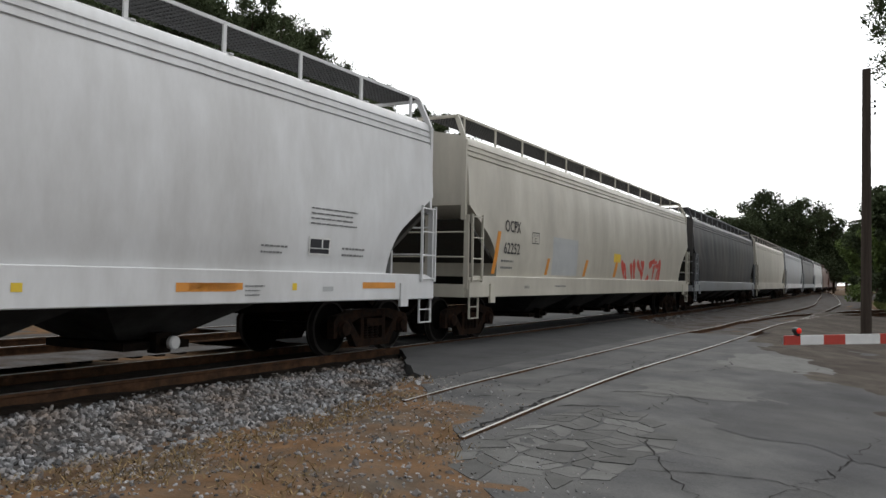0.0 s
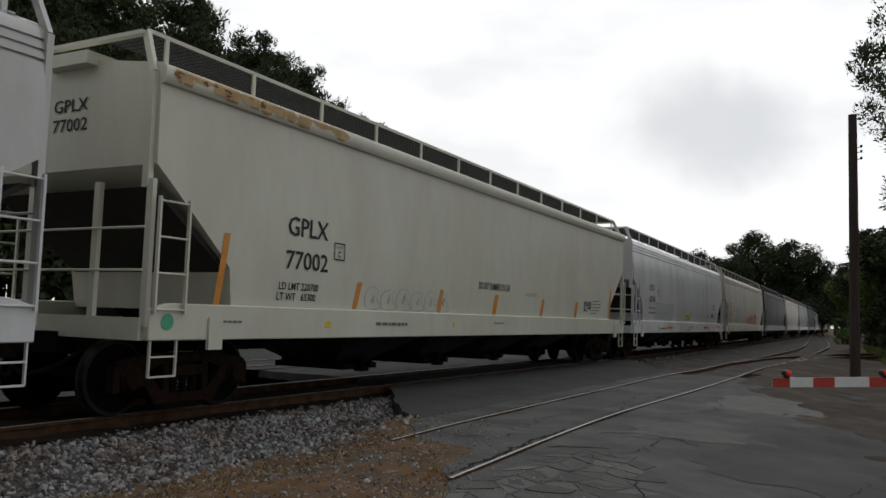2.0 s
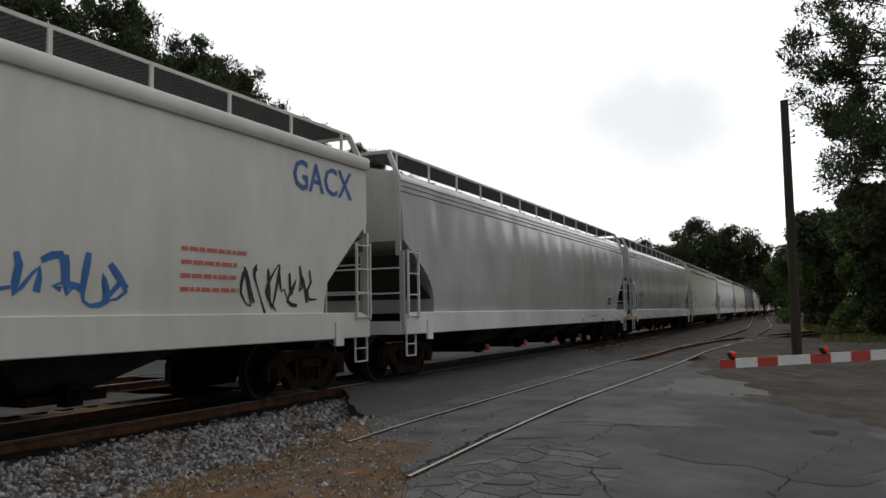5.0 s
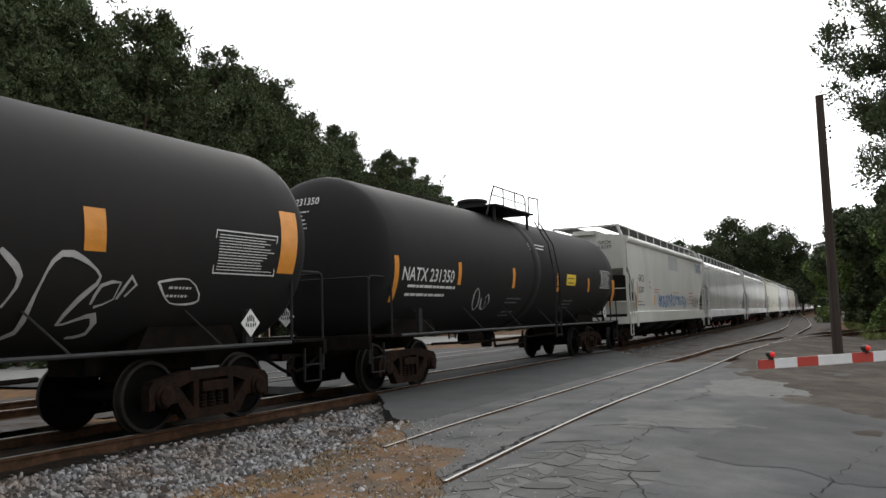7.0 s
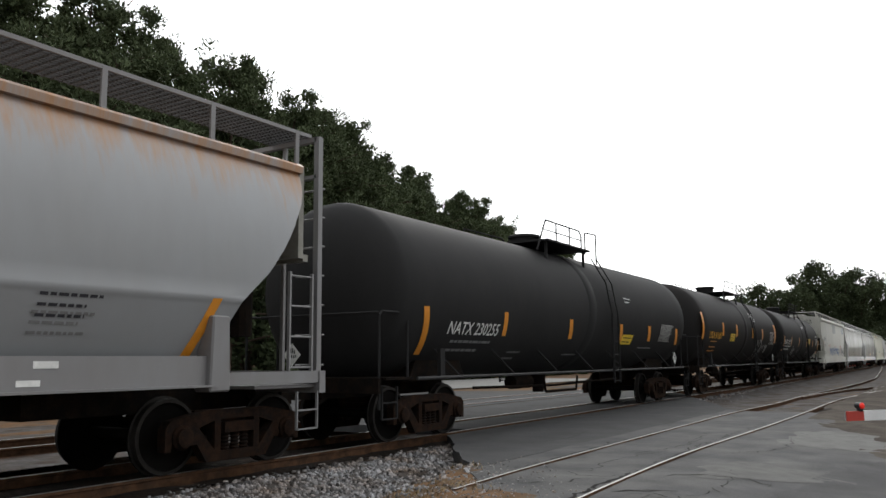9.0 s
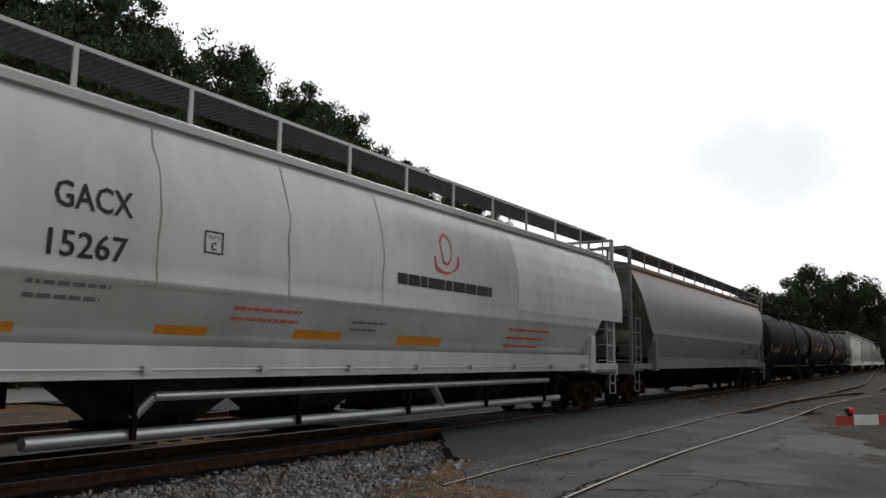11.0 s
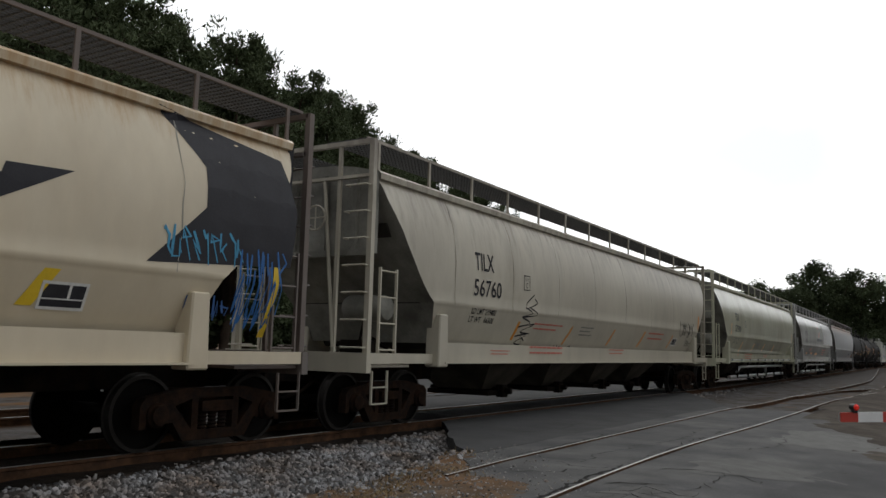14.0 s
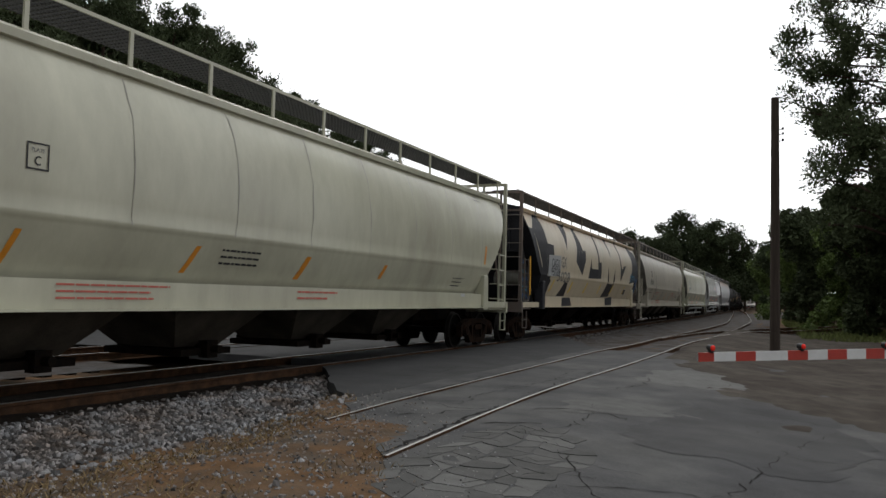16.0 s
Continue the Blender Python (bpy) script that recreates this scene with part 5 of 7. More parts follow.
def stencil(car, surface, y0, y1, z0, z1, rows, mat):
    """Small illegible stencilling: plain bars, word by word."""
    r = random.Random(int(abs(y0) * 100) + rows)
    bm = bmesh.new()
    h = (z1 - z0) / (rows * 2.0 - 1.0) * (0.7 if rows == 1 else 1.0)
    for k in range(rows):
        z = z1 - h - k * h * 2.0
        y = y0
        end = y1 - (y1 - y0) * r.uniform(0, 0.25) * (k > 0)
        while y < end:
            w = min(end - y, (y1 - y0) * r.uniform(0.05, 0.17))
            v = [bm.verts.new((surface(b) + 0.005, a, b)) for a, b in ((y, z), (y + w, z), (y + w, z + 0.62 * h), (y, z + 0.62 * h))]
            bm.faces.new(v)
            y += w + min(h * 0.45, 0.03)
    return tagged(mark("stencil_text", bm, mat, car), kind="stuff")


def frame_lines(bm, surface, y0, y1, z0, z1, w):
    for a, b, c, d in ((y0, y1, z0, z0 + w), (y0, y1, z1 - w, z1), (y0, y0 + w, z0 + w, z1 - w), (y1 - w, y1, z0 + w, z1 - w)):
        bm.faces.new([bm.verts.new((surface(q) + 0.008, p, q)) for p, q in ((a, c), (b, c), (b, d), (a, d))])


def plate_mark(car, surface, y0, y1, z0, z1):
    bm = bmesh.new()
    frame_lines(bm, surface, y0, y1, z0, z1, 0.018)
    mark("plate_frame", bm, "ink", car)
    m, h = (y0 + y1) / 2, z1 - z0
    lettering(car, surface, "PLATE", y0 + (y1 - y0) * 0.2, y1 - (y1 - y0) * 0.2, z0 + h * 0.66, z0 + h * 0.80, "ink_grey")
    lettering(car, surface, "C", m - (y1 - y0) * 0.14, m + (y1 - y0) * 0.14, z0 + h * 0.16, z0 + h * 0.52, "ink")


def service_panel(car, surface, y0, y1, z0, z1):
    """The black consolidated stencil panel with white ruling."""
    patch(car, surface, "service_panel", [(y0, z0), (y1, z0), (y1, z1), (y0, z1)], "ink")
    bm = bmesh.new()
    frame_lines(bm, surface, y0, y1, z0, z1, 0.03)
    h, m = z1 - z0, y0 + (y1 - y0) * 0.58
    for a, b, c, d in ((y0, y1, z0 + h * 0.36, z0 + h * 0.41), (m, m + 0.03, z0 + h * 0.41, z1)):
        bm.faces.new([bm.verts.new((surface(q) + 0.008, p, q)) for p, q in ((a, c), (b, c), (b, d), (a, d))])
    mark("panel_ruling", bm, "ink_white", car)


def end_lettering(car, lines, half, x0, x1, z0, z1, mat="ink"):
    """Lettering on the end sheet that faces back along the train."""
    h = (z1 - z0) / (len(lines) * 1.5 - 0.5)
    for k, words in enumerate(lines):
        z = z1 - h - k * h * 1.5
        ob = lettering(car, lambda q: 0.0, words, x0, x1, z, z + h, mat)
        for v in ob.data.vertices:
            v.co = (v.co.y, -half - 0.012, v.co.z)


def head_lettering(car, words, length, mat):
    """Words and small bars on the domed head that faces back along the train."""
    e = length / 2 - 0.72

    def dome(x, z):
        r = min(0.98, math.hypot(x, z - TANK_Z) / TANK_R)
        return -(e - 0.62 + 0.62 * math.sqrt(1 - r * r)) - 0.012

    for ob in (lettering(car, lambda q: 0.0, words, -0.78, 0.28, 3.50, 3.64, mat), stencil(car, lambda q: 0.0, -0.70, 0.10, 3.05, 3.40, 5, mat)):
        for v in ob.data.vertices:
            v.co = (v.co.y, dome(v.co.y, v.co.z), v.co.z)


def table_frame(car, y0, y1, z0, z1):
    """The ruled white frame of a tank's test table."""
    bm = bmesh.new()
    frame_lines(bm, TANK, y0, y1, z0, z1, 0.018)
    mark("table_frame", bm, "ink_white", car)


def streaks(car, surface, name, y0, y1, z_top, drop, count, seed, mat, width=0.05):
    """Runs of rust or grime down a side, tapering out."""
    r = random.Random(seed)
    for k in range(count):
        y = y0 + (y1 - y0) * (k + r.random()) / count
        d = drop * r.uniform(0.3, 1.0)
        w = width * r.uniform(0.5, 1.6)
        bm = bmesh.new()
        rows = []
        for i in range(7):
            z = z_top - d * i / 6
            q = w * (0.4 + 0.6 * math.sin(math.pi * (i + 0.6) / 7)) * (0.6 + 0.5 * r.random())
            o = 0.02 * math.sin(i * 1.3 + k)
            rows.append([bm.verts.new((surface(z) + 0.002, y + o + s * q / 2, z)) for s in (-1, 1)])
        for p, q in zip(rows, rows[1:]):
            bm.faces.new((p[0], p[1], q[1], q[0]))
        mark(name, bm, mat, car)


patch(car_a, SIDE, "overpaint", [(-6.47, 1.44), (-3.24, 1.44), (-3.24, 2.1), (-6.47, 2.1)], "primer")
lettering(car_a, SIDE, 'OCPX', -7.54, -6.74, 2.51, 2.74, "ink")
lettering(car_a, SIDE, '62746', -7.54, -6.61, 2.08, 2.31, "ink")
stencil(car_a, SIDE, -7.57, -6.48, 1.66, 1.93, 2, "ink_grey")
plate_mark(car_a, SIDE, -6.26, -6.02, 2.32, 2.58)
patch(car_a, SIDE, "placard", [(-0.38, 1.45), (0.52, 1.45), (0.52, 1.74), (-0.38, 1.74)], "yellow")
stencil(car_a, SIDE, -0.3, 0.42, 1.51, 1.68, 2, "ink")
service_panel(car_a, SIDE, 6.22, 6.72, 1.62, 1.89)
stencil(car_a, SIDE, 6.24, 7.38, 2.08, 2.34, 4, "ink_grey")
stencil(car_a, SIDE, 5.2, 5.75, 1.62, 1.75, 2, "ink_grey")
stencil(car_a, SIDE, 7.02, 7.62, 1.63, 1.78, 2, "ink_grey")
patch(car_a, SILL, "tape_strip", [(3.69, 1.1), (4.69, 1.1), (4.69, 1.21), (3.69, 1.21)], "orange")
patch(car_a, SILL, "tape_strip", [(7.52, 1.13), (8.48, 1.13), (8.48, 1.23), (7.52, 1.23)], "orange")
patch(car_a, SILL, "tape_strip", [(-4.57, 1.09), (-3.57, 1.09), (-3.57, 1.19), (-4.57, 1.19)], "orange")
patch(car_a, SILL, "tape_strip", [(0.34, 1.12), (0.86, 1.12), (0.86, 1.22), (0.34, 1.22)], "orange")
patch(car_a, SILL, "tape_strip", [(3.89, 1.12), (4.81, 1.12), (4.81, 1.21), (3.89, 1.21)], "orange")
patch(car_a, SILL, "marker_dot", [(1.65, 1.11), (1.77, 1.11), (1.77, 1.2), (1.65, 1.2)], "yellow")
patch(car_a, SILL, "marker_dot", [(5.8, 1.11), (5.9, 1.11), (5.9, 1.21), (5.8, 1.21)], "yellow")
patch(car_a, SILL, "marker_dot", [(-6.23, 1.08), (-6.1, 1.08), (-6.1, 1.2), (-6.23, 1.2)], "yellow")
patch(car_a, SILL, "marker_dot", [(-2.04, 1.09), (-1.9, 1.09), (-1.9, 1.19), (-2.04, 1.19)], "yellow")
patch(car_a, SILL, "label_plate", [(6.49, 1.09), (6.75, 1.09), (6.75, 1.16), (6.49, 1.16)], "primer")
stencil(car_a, SILL, 4.85, 5.22, 1.04, 1.19, 3, "ink_grey")
stencil(car_a, SILL, -5.7, -4.85, 1.05, 1.16, 1, "ink")
stencil(car_a, SILL, -6.05, -5.84, 1.03, 1.15, 2, "ink_grey")
stencil(car_a, SILL, -0.39, 0.19, 0.98, 1.22, 4, "ink_grey")
lettering(car_b, SIDE, 'OCPX', -8.54, -7.68, 2.36, 2.63, "ink")
lettering(car_b, SIDE, '62252', -8.58, -7.69, 1.88, 2.13, "ink")
plate_mark(car_b, SIDE, -7.0, -6.54, 2.17, 2.44)
stencil(car_b, SIDE, -8.69, -8.02, 1.55, 1.77, 2, "ink_grey")
tape(car_b, SIDE, (-8.83, 2.35), (-9.05, 1.43), 0.17, "orange")
tape(car_b, SIDE, (-5.82, 1.85), (-5.96, 1.44), 0.15, "orange")
tape(car_b, SIDE, (-2.88, 1.89), (-3.1, 1.43), 0.20, "orange")
tape(car_b, SIDE, (0.01, 1.93), (-0.21, 1.44), 0.25, "orange")
patch(car_b, SIDE, "overpaint", [(-5.59, 1.44), (-3.69, 1.44), (-3.69, 2.4), (-5.59, 2.4)], "primer")
patch(car_b, SIDE, "placard", [(-0.35, 1.9), (0.38, 1.9), (0.38, 2.16), (-0.35, 2.16)], "yellow")
scrawl(car_b, SIDE, 0.65, 5.48, 0.98, 2.13, 6, 3, "spray_red", 0.24)
scrawl(car_b, SIDE, 0.9, 5.13, 1.2, 2.03, 5, 31, "spray_white", 0.05)
stencil(car_b, SILL, -7.5, -7.23, 1.07, 1.22, 1, "ink_grey")
stencil(car_b, SILL, -5.56, -4.75, 1.12, 1.21, 1, "ink_grey")
lettering(car_d, SIDE_LIP, 'GPLX', -7.45, -6.49, 2.41, 2.69, "ink")
lettering(car_d, SIDE_LIP, '77002', -7.46, -6.47, 1.93, 2.2, "ink")
plate_mark(car_d, SIDE_LIP, -6.32, -6.04, 2.14, 2.41)
lettering(car_d, SIDE_LIP, 'LD LMT 220700', -7.58, -6.67, 1.63, 1.74, "ink")
lettering(car_d, SIDE_LIP, 'LT WT   65300', -7.61, -6.72, 1.48, 1.59, "ink")
tape(car_d, SIDE_LIP, (-8.66, 2.31), (-8.78, 1.38), 0.11, "orange")
tape(car_d, SIDE_LIP, (-5.56, 1.83), (-5.68, 1.39), 0.13, "orange")
tape(car_d, SIDE_LIP, (-2.74, 1.83), (-2.82, 1.39), 0.14, "orange")
tape(car_d, SIDE_LIP, (-0.15, 1.83), (-0.27, 1.39), 0.18, "orange")
tape(car_d, SIDE_LIP, (2.69, 1.82), (2.56, 1.39), 0.16, "orange")
tape(car_d, SIDE_LIP, (5.28, 1.83), (5.16, 1.4), 0.20, "orange")
tape(car_d, SIDE_LIP, (8.49, 2.3), (8.4, 1.4), 0.14, "orange")
lettering(car_d, SIDE_LIP, 'DO NOT HAMMER ON CAR', -1.11, 0.52, 1.92, 2.08, "ink")
service_panel(car_d, SIDE_LIP, 6.03, 6.56, 1.62, 1.9)
stencil(car_d, SIDE_LIP, 1.49, 2.2, 1.87, 1.94, 2, "ink_grey")
stencil(car_d, SIDE_LIP, 6.92, 7.5, 1.61, 1.94, 4, "ink_grey")
for k in range(6):
    # pale sprayed outline letters, too faint to read
    a = -5.35 + k * 0.5
    stroke(car_d, SIDE_LIP, "graffiti", [(a, 1.42), (a - 0.06, 1.62), (a + 0.12, 1.78 - 0.05 * (k % 2)), (a + 0.36, 1.72), (a + 0.30, 1.58), (a + 0.46, 1.44), (a + 0.2, 1.40), (a, 1.42)], 0.022, "primer")
    stroke(car_d, SIDE_LIP, "graffiti", [(a + 0.14, 1.52), (a + 0.24, 1.64 + 0.03 * (k % 3)), (a + 0.2, 1.50)], 0.02, "ink_grey")
service_panel(car_d, SIDE_LIP, 5.89, 6.25, 1.56, 1.9)
stencil(car_d, SIDE_LIP, 6.61, 7.15, 1.53, 1.92, 5, "ink_grey")
patch(car_d, SILL, "marker_dot", [(-9.63 + 0.10 * math.cos(k * math.tau / 12), 1.16 + 0.10 * math.sin(k * math.tau / 12)) for k in range(12)], "ink_green")
patch(car_d, SILL, "marker_dot", [(-6.54, 1.1), (-6.39, 1.1), (-6.39, 1.19), (-6.54, 1.19)], "yellow")
patch(car_d, SILL, "marker_dot", [(-2.36, 1.12), (-2.27, 1.12), (-2.27, 1.21), (-2.36, 1.21)], "yellow")
stencil(car_d, SILL, -8.93, -8.37, 1.14, 1.2, 1, "ink_grey")
stencil(car_d, SILL, -5.14, -4.11, 1.1, 1.22, 1, "ink_grey")
stencil(car_d, SILL, -0.41, 0.11, 1.17, 1.24, 1, "ink_grey")
stroke(car_d, SIDE_LIP, "graffiti", [(7.61, 1.09), (7.79, 1.19), (7.86, 1.06), (8.0, 1.2), (8.05, 1.06), (8.3, 1.21)], 0.03, "ink_grey")
lettering(car_e, SIDE, 'CPCX', -8.22, -7.25, 2.45, 2.73, "ink")
lettering(car_e, SIDE, '816288', -8.25, -6.99, 1.99, 2.26, "ink")
stencil(car_e, SIDE, -8.33, -7.35, 1.53, 1.76, 2, "ink")
stencil(car_e, SIDE, 1.45, 2.99, 1.56, 2.18, 6, "ink_grey")
service_panel(car_e, SIDE, 6.78, 7.29, 1.59, 1.86)
patch(car_e, SIDE, "placard", [(0.33, 1.56), (1.12, 1.56), (1.12, 1.84), (0.33, 1.84)], "orange")
stencil(car_e, SIDE, 0.41, 1.06, 1.61, 1.79, 2, "ink")
plate_mark(car_e, SIDE, -6.80, -6.52, 2.26, 2.55)
lettering(car_e, SIDE, '385PA 450H EXTERIOR PAINT', 1.4, 2.68, 2.08, 2.14, "ink")
lettering(car_e, SIDE, 'APPLIED II-2016', 1.69, 2.46, 2.0, 2.07, "ink")
lettering(car_e, SIDE, 'LINING', 1.59, 1.88, 1.89, 1.96, "ink")
lettering(car_e, SIDE, 'APPLIED II-2016', 1.59, 2.35, 1.83, 1.9, "ink")
lettering(car_e, SIDE, 'CAUTION: DO NOT USE STEAM,', 1.08, 2.32, 1.73, 1.8, "ink")
lettering(car_e, SIDE, 'BOILING WATER OR SHARP OBJECTS', 1.06, 2.51, 1.66, 1.72, "ink")
lettering(car_e, SIDE, 'TO CLEAN. ENTER CAR WITH', 1.13, 2.27, 1.58, 1.64, "ink")
lettering(car_e, SIDE, 'CLEAN SOFT SOLED SHOES', 1.11, 2.13, 1.5, 1.56, "ink")
patch(car_e, SILL, "tape_strip", [(-10.09, 0.94), (-9.11, 0.94), (-9.11, 1.06), (-10.09, 1.06)], "orange")
patch(car_e, SILL, "tape_strip", [(-5.84, 0.98), (-5.43, 0.98), (-5.43, 1.06), (-5.84, 1.06)], "orange")
patch(car_e, SILL, "tape_strip", [(-2.94, 1.01), (-2.51, 1.01), (-2.51, 1.09), (-2.94, 1.09)], "orange")
patch(car_e, SILL, "tape_strip", [(0.29, 1.01), (0.77, 1.01), (0.77, 1.09), (0.29, 1.09)], "orange")
patch(car_e, SILL, "tape_strip", [(2.86, 1.02), (3.26, 1.02), (3.26, 1.1), (2.86, 1.1)], "orange")
patch(car_e, SILL, "tape_strip", [(-6.55, 0.96), (-6.06, 0.96), (-6.06, 1.06), (-6.55, 1.06)], "orange")
patch(car_e, SILL, "tape_strip", [(-3.56, 0.96), (-3.08, 0.96), (-3.08, 1.08), (-3.56, 1.08)], "orange")
patch(car_e, SILL, "marker_diamond", [(-6.97, 1.09), (-6.88, 1.0), (-6.81, 1.09), (-6.9, 1.17)], "yellow")
patch(car_e, SILL, "marker_diamond", [(-2.66, 1.09), (-2.58, 1.03), (-2.5, 1.09), (-2.59, 1.15)], "yellow")
patch(car_e, SILL, "marker_diamond", [(1.59, 1.11), (1.71, 1.05), (1.82, 1.11), (1.7, 1.17)], "yellow")
stencil(car_e, SILL, 3.38, 4.24, 1.09, 1.19, 1, "ink_blue")
stroke(car_e, SIDE, "emblem", [(3.08, 1.11), (3.18, 1.0), (3.28, 1.11), (3.17, 1.21), (3.08, 1.11)], 0.02, "ink_blue")
service_panel(car_e, SIDE, 6.67, 7.29, 1.55, 1.91)
stencil(car_e, SIDE, 7.72, 8.29, 1.71, 1.88, 3, "ink_grey")
patch(car_e, SILL, "label_plate", [(6.83, 1.07), (7.09, 1.07), (7.09, 1.15), (6.83, 1.15)], "primer")
service_panel(car_f, SIDE, 7.19, 7.8, 1.55, 1.91)
stencil(car_f, SIDE, 8.29, 8.79, 1.69, 1.88, 3, "ink_grey")
patch(car_f, SILL, "tape_strip", [(5.77, 0.98), (6.26, 0.98), (6.26, 1.08), (5.77, 1.08)], "orange")
patch(car_f, SILL, "tape_strip", [(9.63, 0.94), (10.6, 0.94), (10.6, 1.08), (9.63, 1.08)], "orange")
patch(car_f, SILL, "tape_strip", [(2.97, 0.99), (3.28, 0.99), (3.28, 1.08), (2.97, 1.08)], "orange")
patch(car_f, SILL, "marker_diamond", [(6.4, 1.09), (6.51, 1.01), (6.61, 1.09), (6.5, 1.17)], "yellow")
stencil(car_f, SILL, 4.13, 5.01, 1.12, 1.22, 1, "ink_blue")
stroke(car_f, SIDE, "emblem", [(3.8, 1.15), (3.92, 1.03), (4.03, 1.15), (3.91, 1.25), (3.8, 1.15)], 0.02, "ink_blue")
patch(car_f, SILL, "label_plate", [(7.4, 1.05), (7.65, 1.05), (7.65, 1.13), (7.4, 1.13)], "primer")
stencil(car_f, SILL, 8.05, 8.75, 0.97, 1.03, 1, "ink_grey")
lettering(car_k, SIDE_LIP, 'GACX', -7.14, -6.12, 2.54, 2.82, "ink")
lettering(car_k, SIDE_LIP, '55377', -7.22, -6.25, 2.09, 2.33, "ink")
plate_mark(car_k, SIDE_LIP, -5.23, -4.93, 2.31, 2.58)
stencil(car_k, SIDE_LIP, -7.34, -6.49, 1.72, 1.8, 1, "ink")
stencil(car_k, SIDE_LIP, -7.34, -6.09, 1.59, 1.67, 1, "ink")
tape(car_k, SIDE_LIP, (-7.31, 2.52), (-7.55, 1.59), 0.14, "orange")
tape(car_k, SIDE_LIP, (-4.22, 2.02), (-4.34, 1.62), 0.14, "orange")
scrawl(car_k, SIDE_LIP, -3.5, 3.2, 1.52, 2.09, 22, 11, "spray_blue", 0.09)
scrawl(car_k, SIDE_LIP, 5.31, 7.2, 1.38, 2.16, 7, 12, "spray_black", 0.06)
lettering(car_k, SIDE_LIP, 'GACX', 6.52, 8.27, 3.35, 3.84, "ink_blue")
stencil(car_k, SIDE_LIP, -4.3, -3.04, 2.15, 2.31, 2, "ink_red")
stencil(car_k, SIDE_LIP, -0.07, 1.22, 2.16, 2.24, 1, "ink_red")
stencil(car_k, SIDE_LIP, 4.07, 5.39, 1.68, 2.3, 4, "ink_red")
patch(car_k, SIDE_LIP, "overpaint", [(-0.93, 3.24), (1.32, 3.24), (1.32, 3.9), (-0.93, 3.9)], "primer")
lettering(tank_1, TANK, "NATX 231350", -7.08, -4.94, 2.07, 2.33, "ink_white")
stencil(tank_1, TANK, -6.81, -4.78, 1.79, 2.03, 2, "ink_white")
tape(tank_1, TANK, (-4.71, 2.51), (-4.63, 2.04), 0.15, "orange")
tape(tank_1, TANK, (-1.66, 2.51), (-1.55, 2.03), 0.16, "orange")
tape(tank_1, TANK, (1.66, 2.5), (1.81, 2.0), 0.17, "orange")
tape(tank_1, TANK, (4.59, 2.45), (4.75, 2.03), 0.18, "orange")
tape(tank_1, TANK, (-7.38, 2.51), (-7.21, 1.67), 0.16, "orange")
tape(tank_1, TANK, (7.46, 2.47), (7.96, 1.6), 0.31, "orange")
patch(tank_1, TANK, "placard", [(2.46, 2.19), (3.31, 2.19), (3.31, 2.51), (2.46, 2.51)], "yellow")
stencil(tank_1, TANK, 2.58, 3.18, 2.24, 2.44, 2, "ink")
stencil(tank_1, TANK, 5.98, 7.03, 2.23, 2.70, 12, "ink_white")
table_frame(tank_1, 5.92, 7.09, 2.18, 2.75)
stencil(tank_1, TANK, -1.71, -0.79, 1.67, 1.81, 2, "ink_grey")
stencil(tank_1, TANK, -1.53, -0.78, 1.36, 1.49, 2, "ink_grey")
stencil(tank_1, TANK, -0.26, 0.16, 3.07, 3.26, 3, "ink_white")
stencil(tank_1, TANK, 0.24, 0.96, 3.11, 3.26, 2, "ink_white")
stencil(tank_1, TANK, 2.64, 3.56, 1.54, 1.78, 3, "ink_grey")
stroke(tank_1, TANK, "graffiti", [(-3.61, 1.99), (-3.7, 1.88), (-3.53, 1.63), (-3.25, 1.51), (-3.22, 1.6), (-3.43, 1.88), (-3.61, 1.99)], 0.05, "spray_white")
stroke(tank_1, TANK, "graffiti", [(-3.23, 1.78), (-3.0, 1.56), (-2.81, 1.52), (-2.93, 1.75)], 0.05, "spray_white")
stroke(tank_1, TANK, "graffiti", [(-3.01, 1.78), (-2.92, 1.86), (-2.68, 1.67), (-2.76, 1.51)], 0.04, "spray_white")
lettering(tank_2, TANK, "UTLX 671807", -6.56, -4.59, 2.07, 2.32, "amber")
tape(tank_2, TANK, (-4.45, 2.71), (-4.42, 2.21), 0.25, "orange")
tape(tank_2, TANK, (-1.98, 2.7), (-1.95, 2.21), 0.27, "orange")
tape(tank_2, TANK, (1.36, 2.68), (1.4, 2.21), 0.27, "orange")
tape(tank_2, TANK, (3.7, 2.68), (3.74, 2.2), 0.29, "orange")
tape(tank_2, TANK, (7.15, 2.99), (7.09, 2.07), 0.38, "orange")
tape(tank_2, TANK, (-7.64, 2.98), (-7.49, 2.04), 0.24, "orange")
patch(tank_2, TANK, "placard", [(-3.07, 2.02), (-2.23, 2.02), (-2.23, 2.32), (-3.07, 2.32)], "yellow")
stencil(tank_2, TANK, -2.99, -2.33, 2.06, 2.27, 3, "ink")
stencil(tank_2, TANK, 5.66, 6.79, 2.07, 2.55, 13, "ink_white")
table_frame(tank_2, 5.60, 6.85, 2.02, 2.60)
stencil(tank_2, TANK, 1.42, 2.36, 2.98, 3.34, 4, "ink_white")
stencil(tank_2, TANK, -6.19, -5.21, 1.93, 2.01, 1, "orange")
stencil(tank_2, TANK, -6.12, -5.13, 1.72, 1.81, 1, "orange")
stencil(tank_2, TANK, -6.06, -5.05, 1.58, 1.67, 1, "orange")
stroke(tank_2, TANK, "graffiti", [(2.64, 2.16), (2.92, 1.9), (2.84, 1.59)], 0.07, "spray_white")
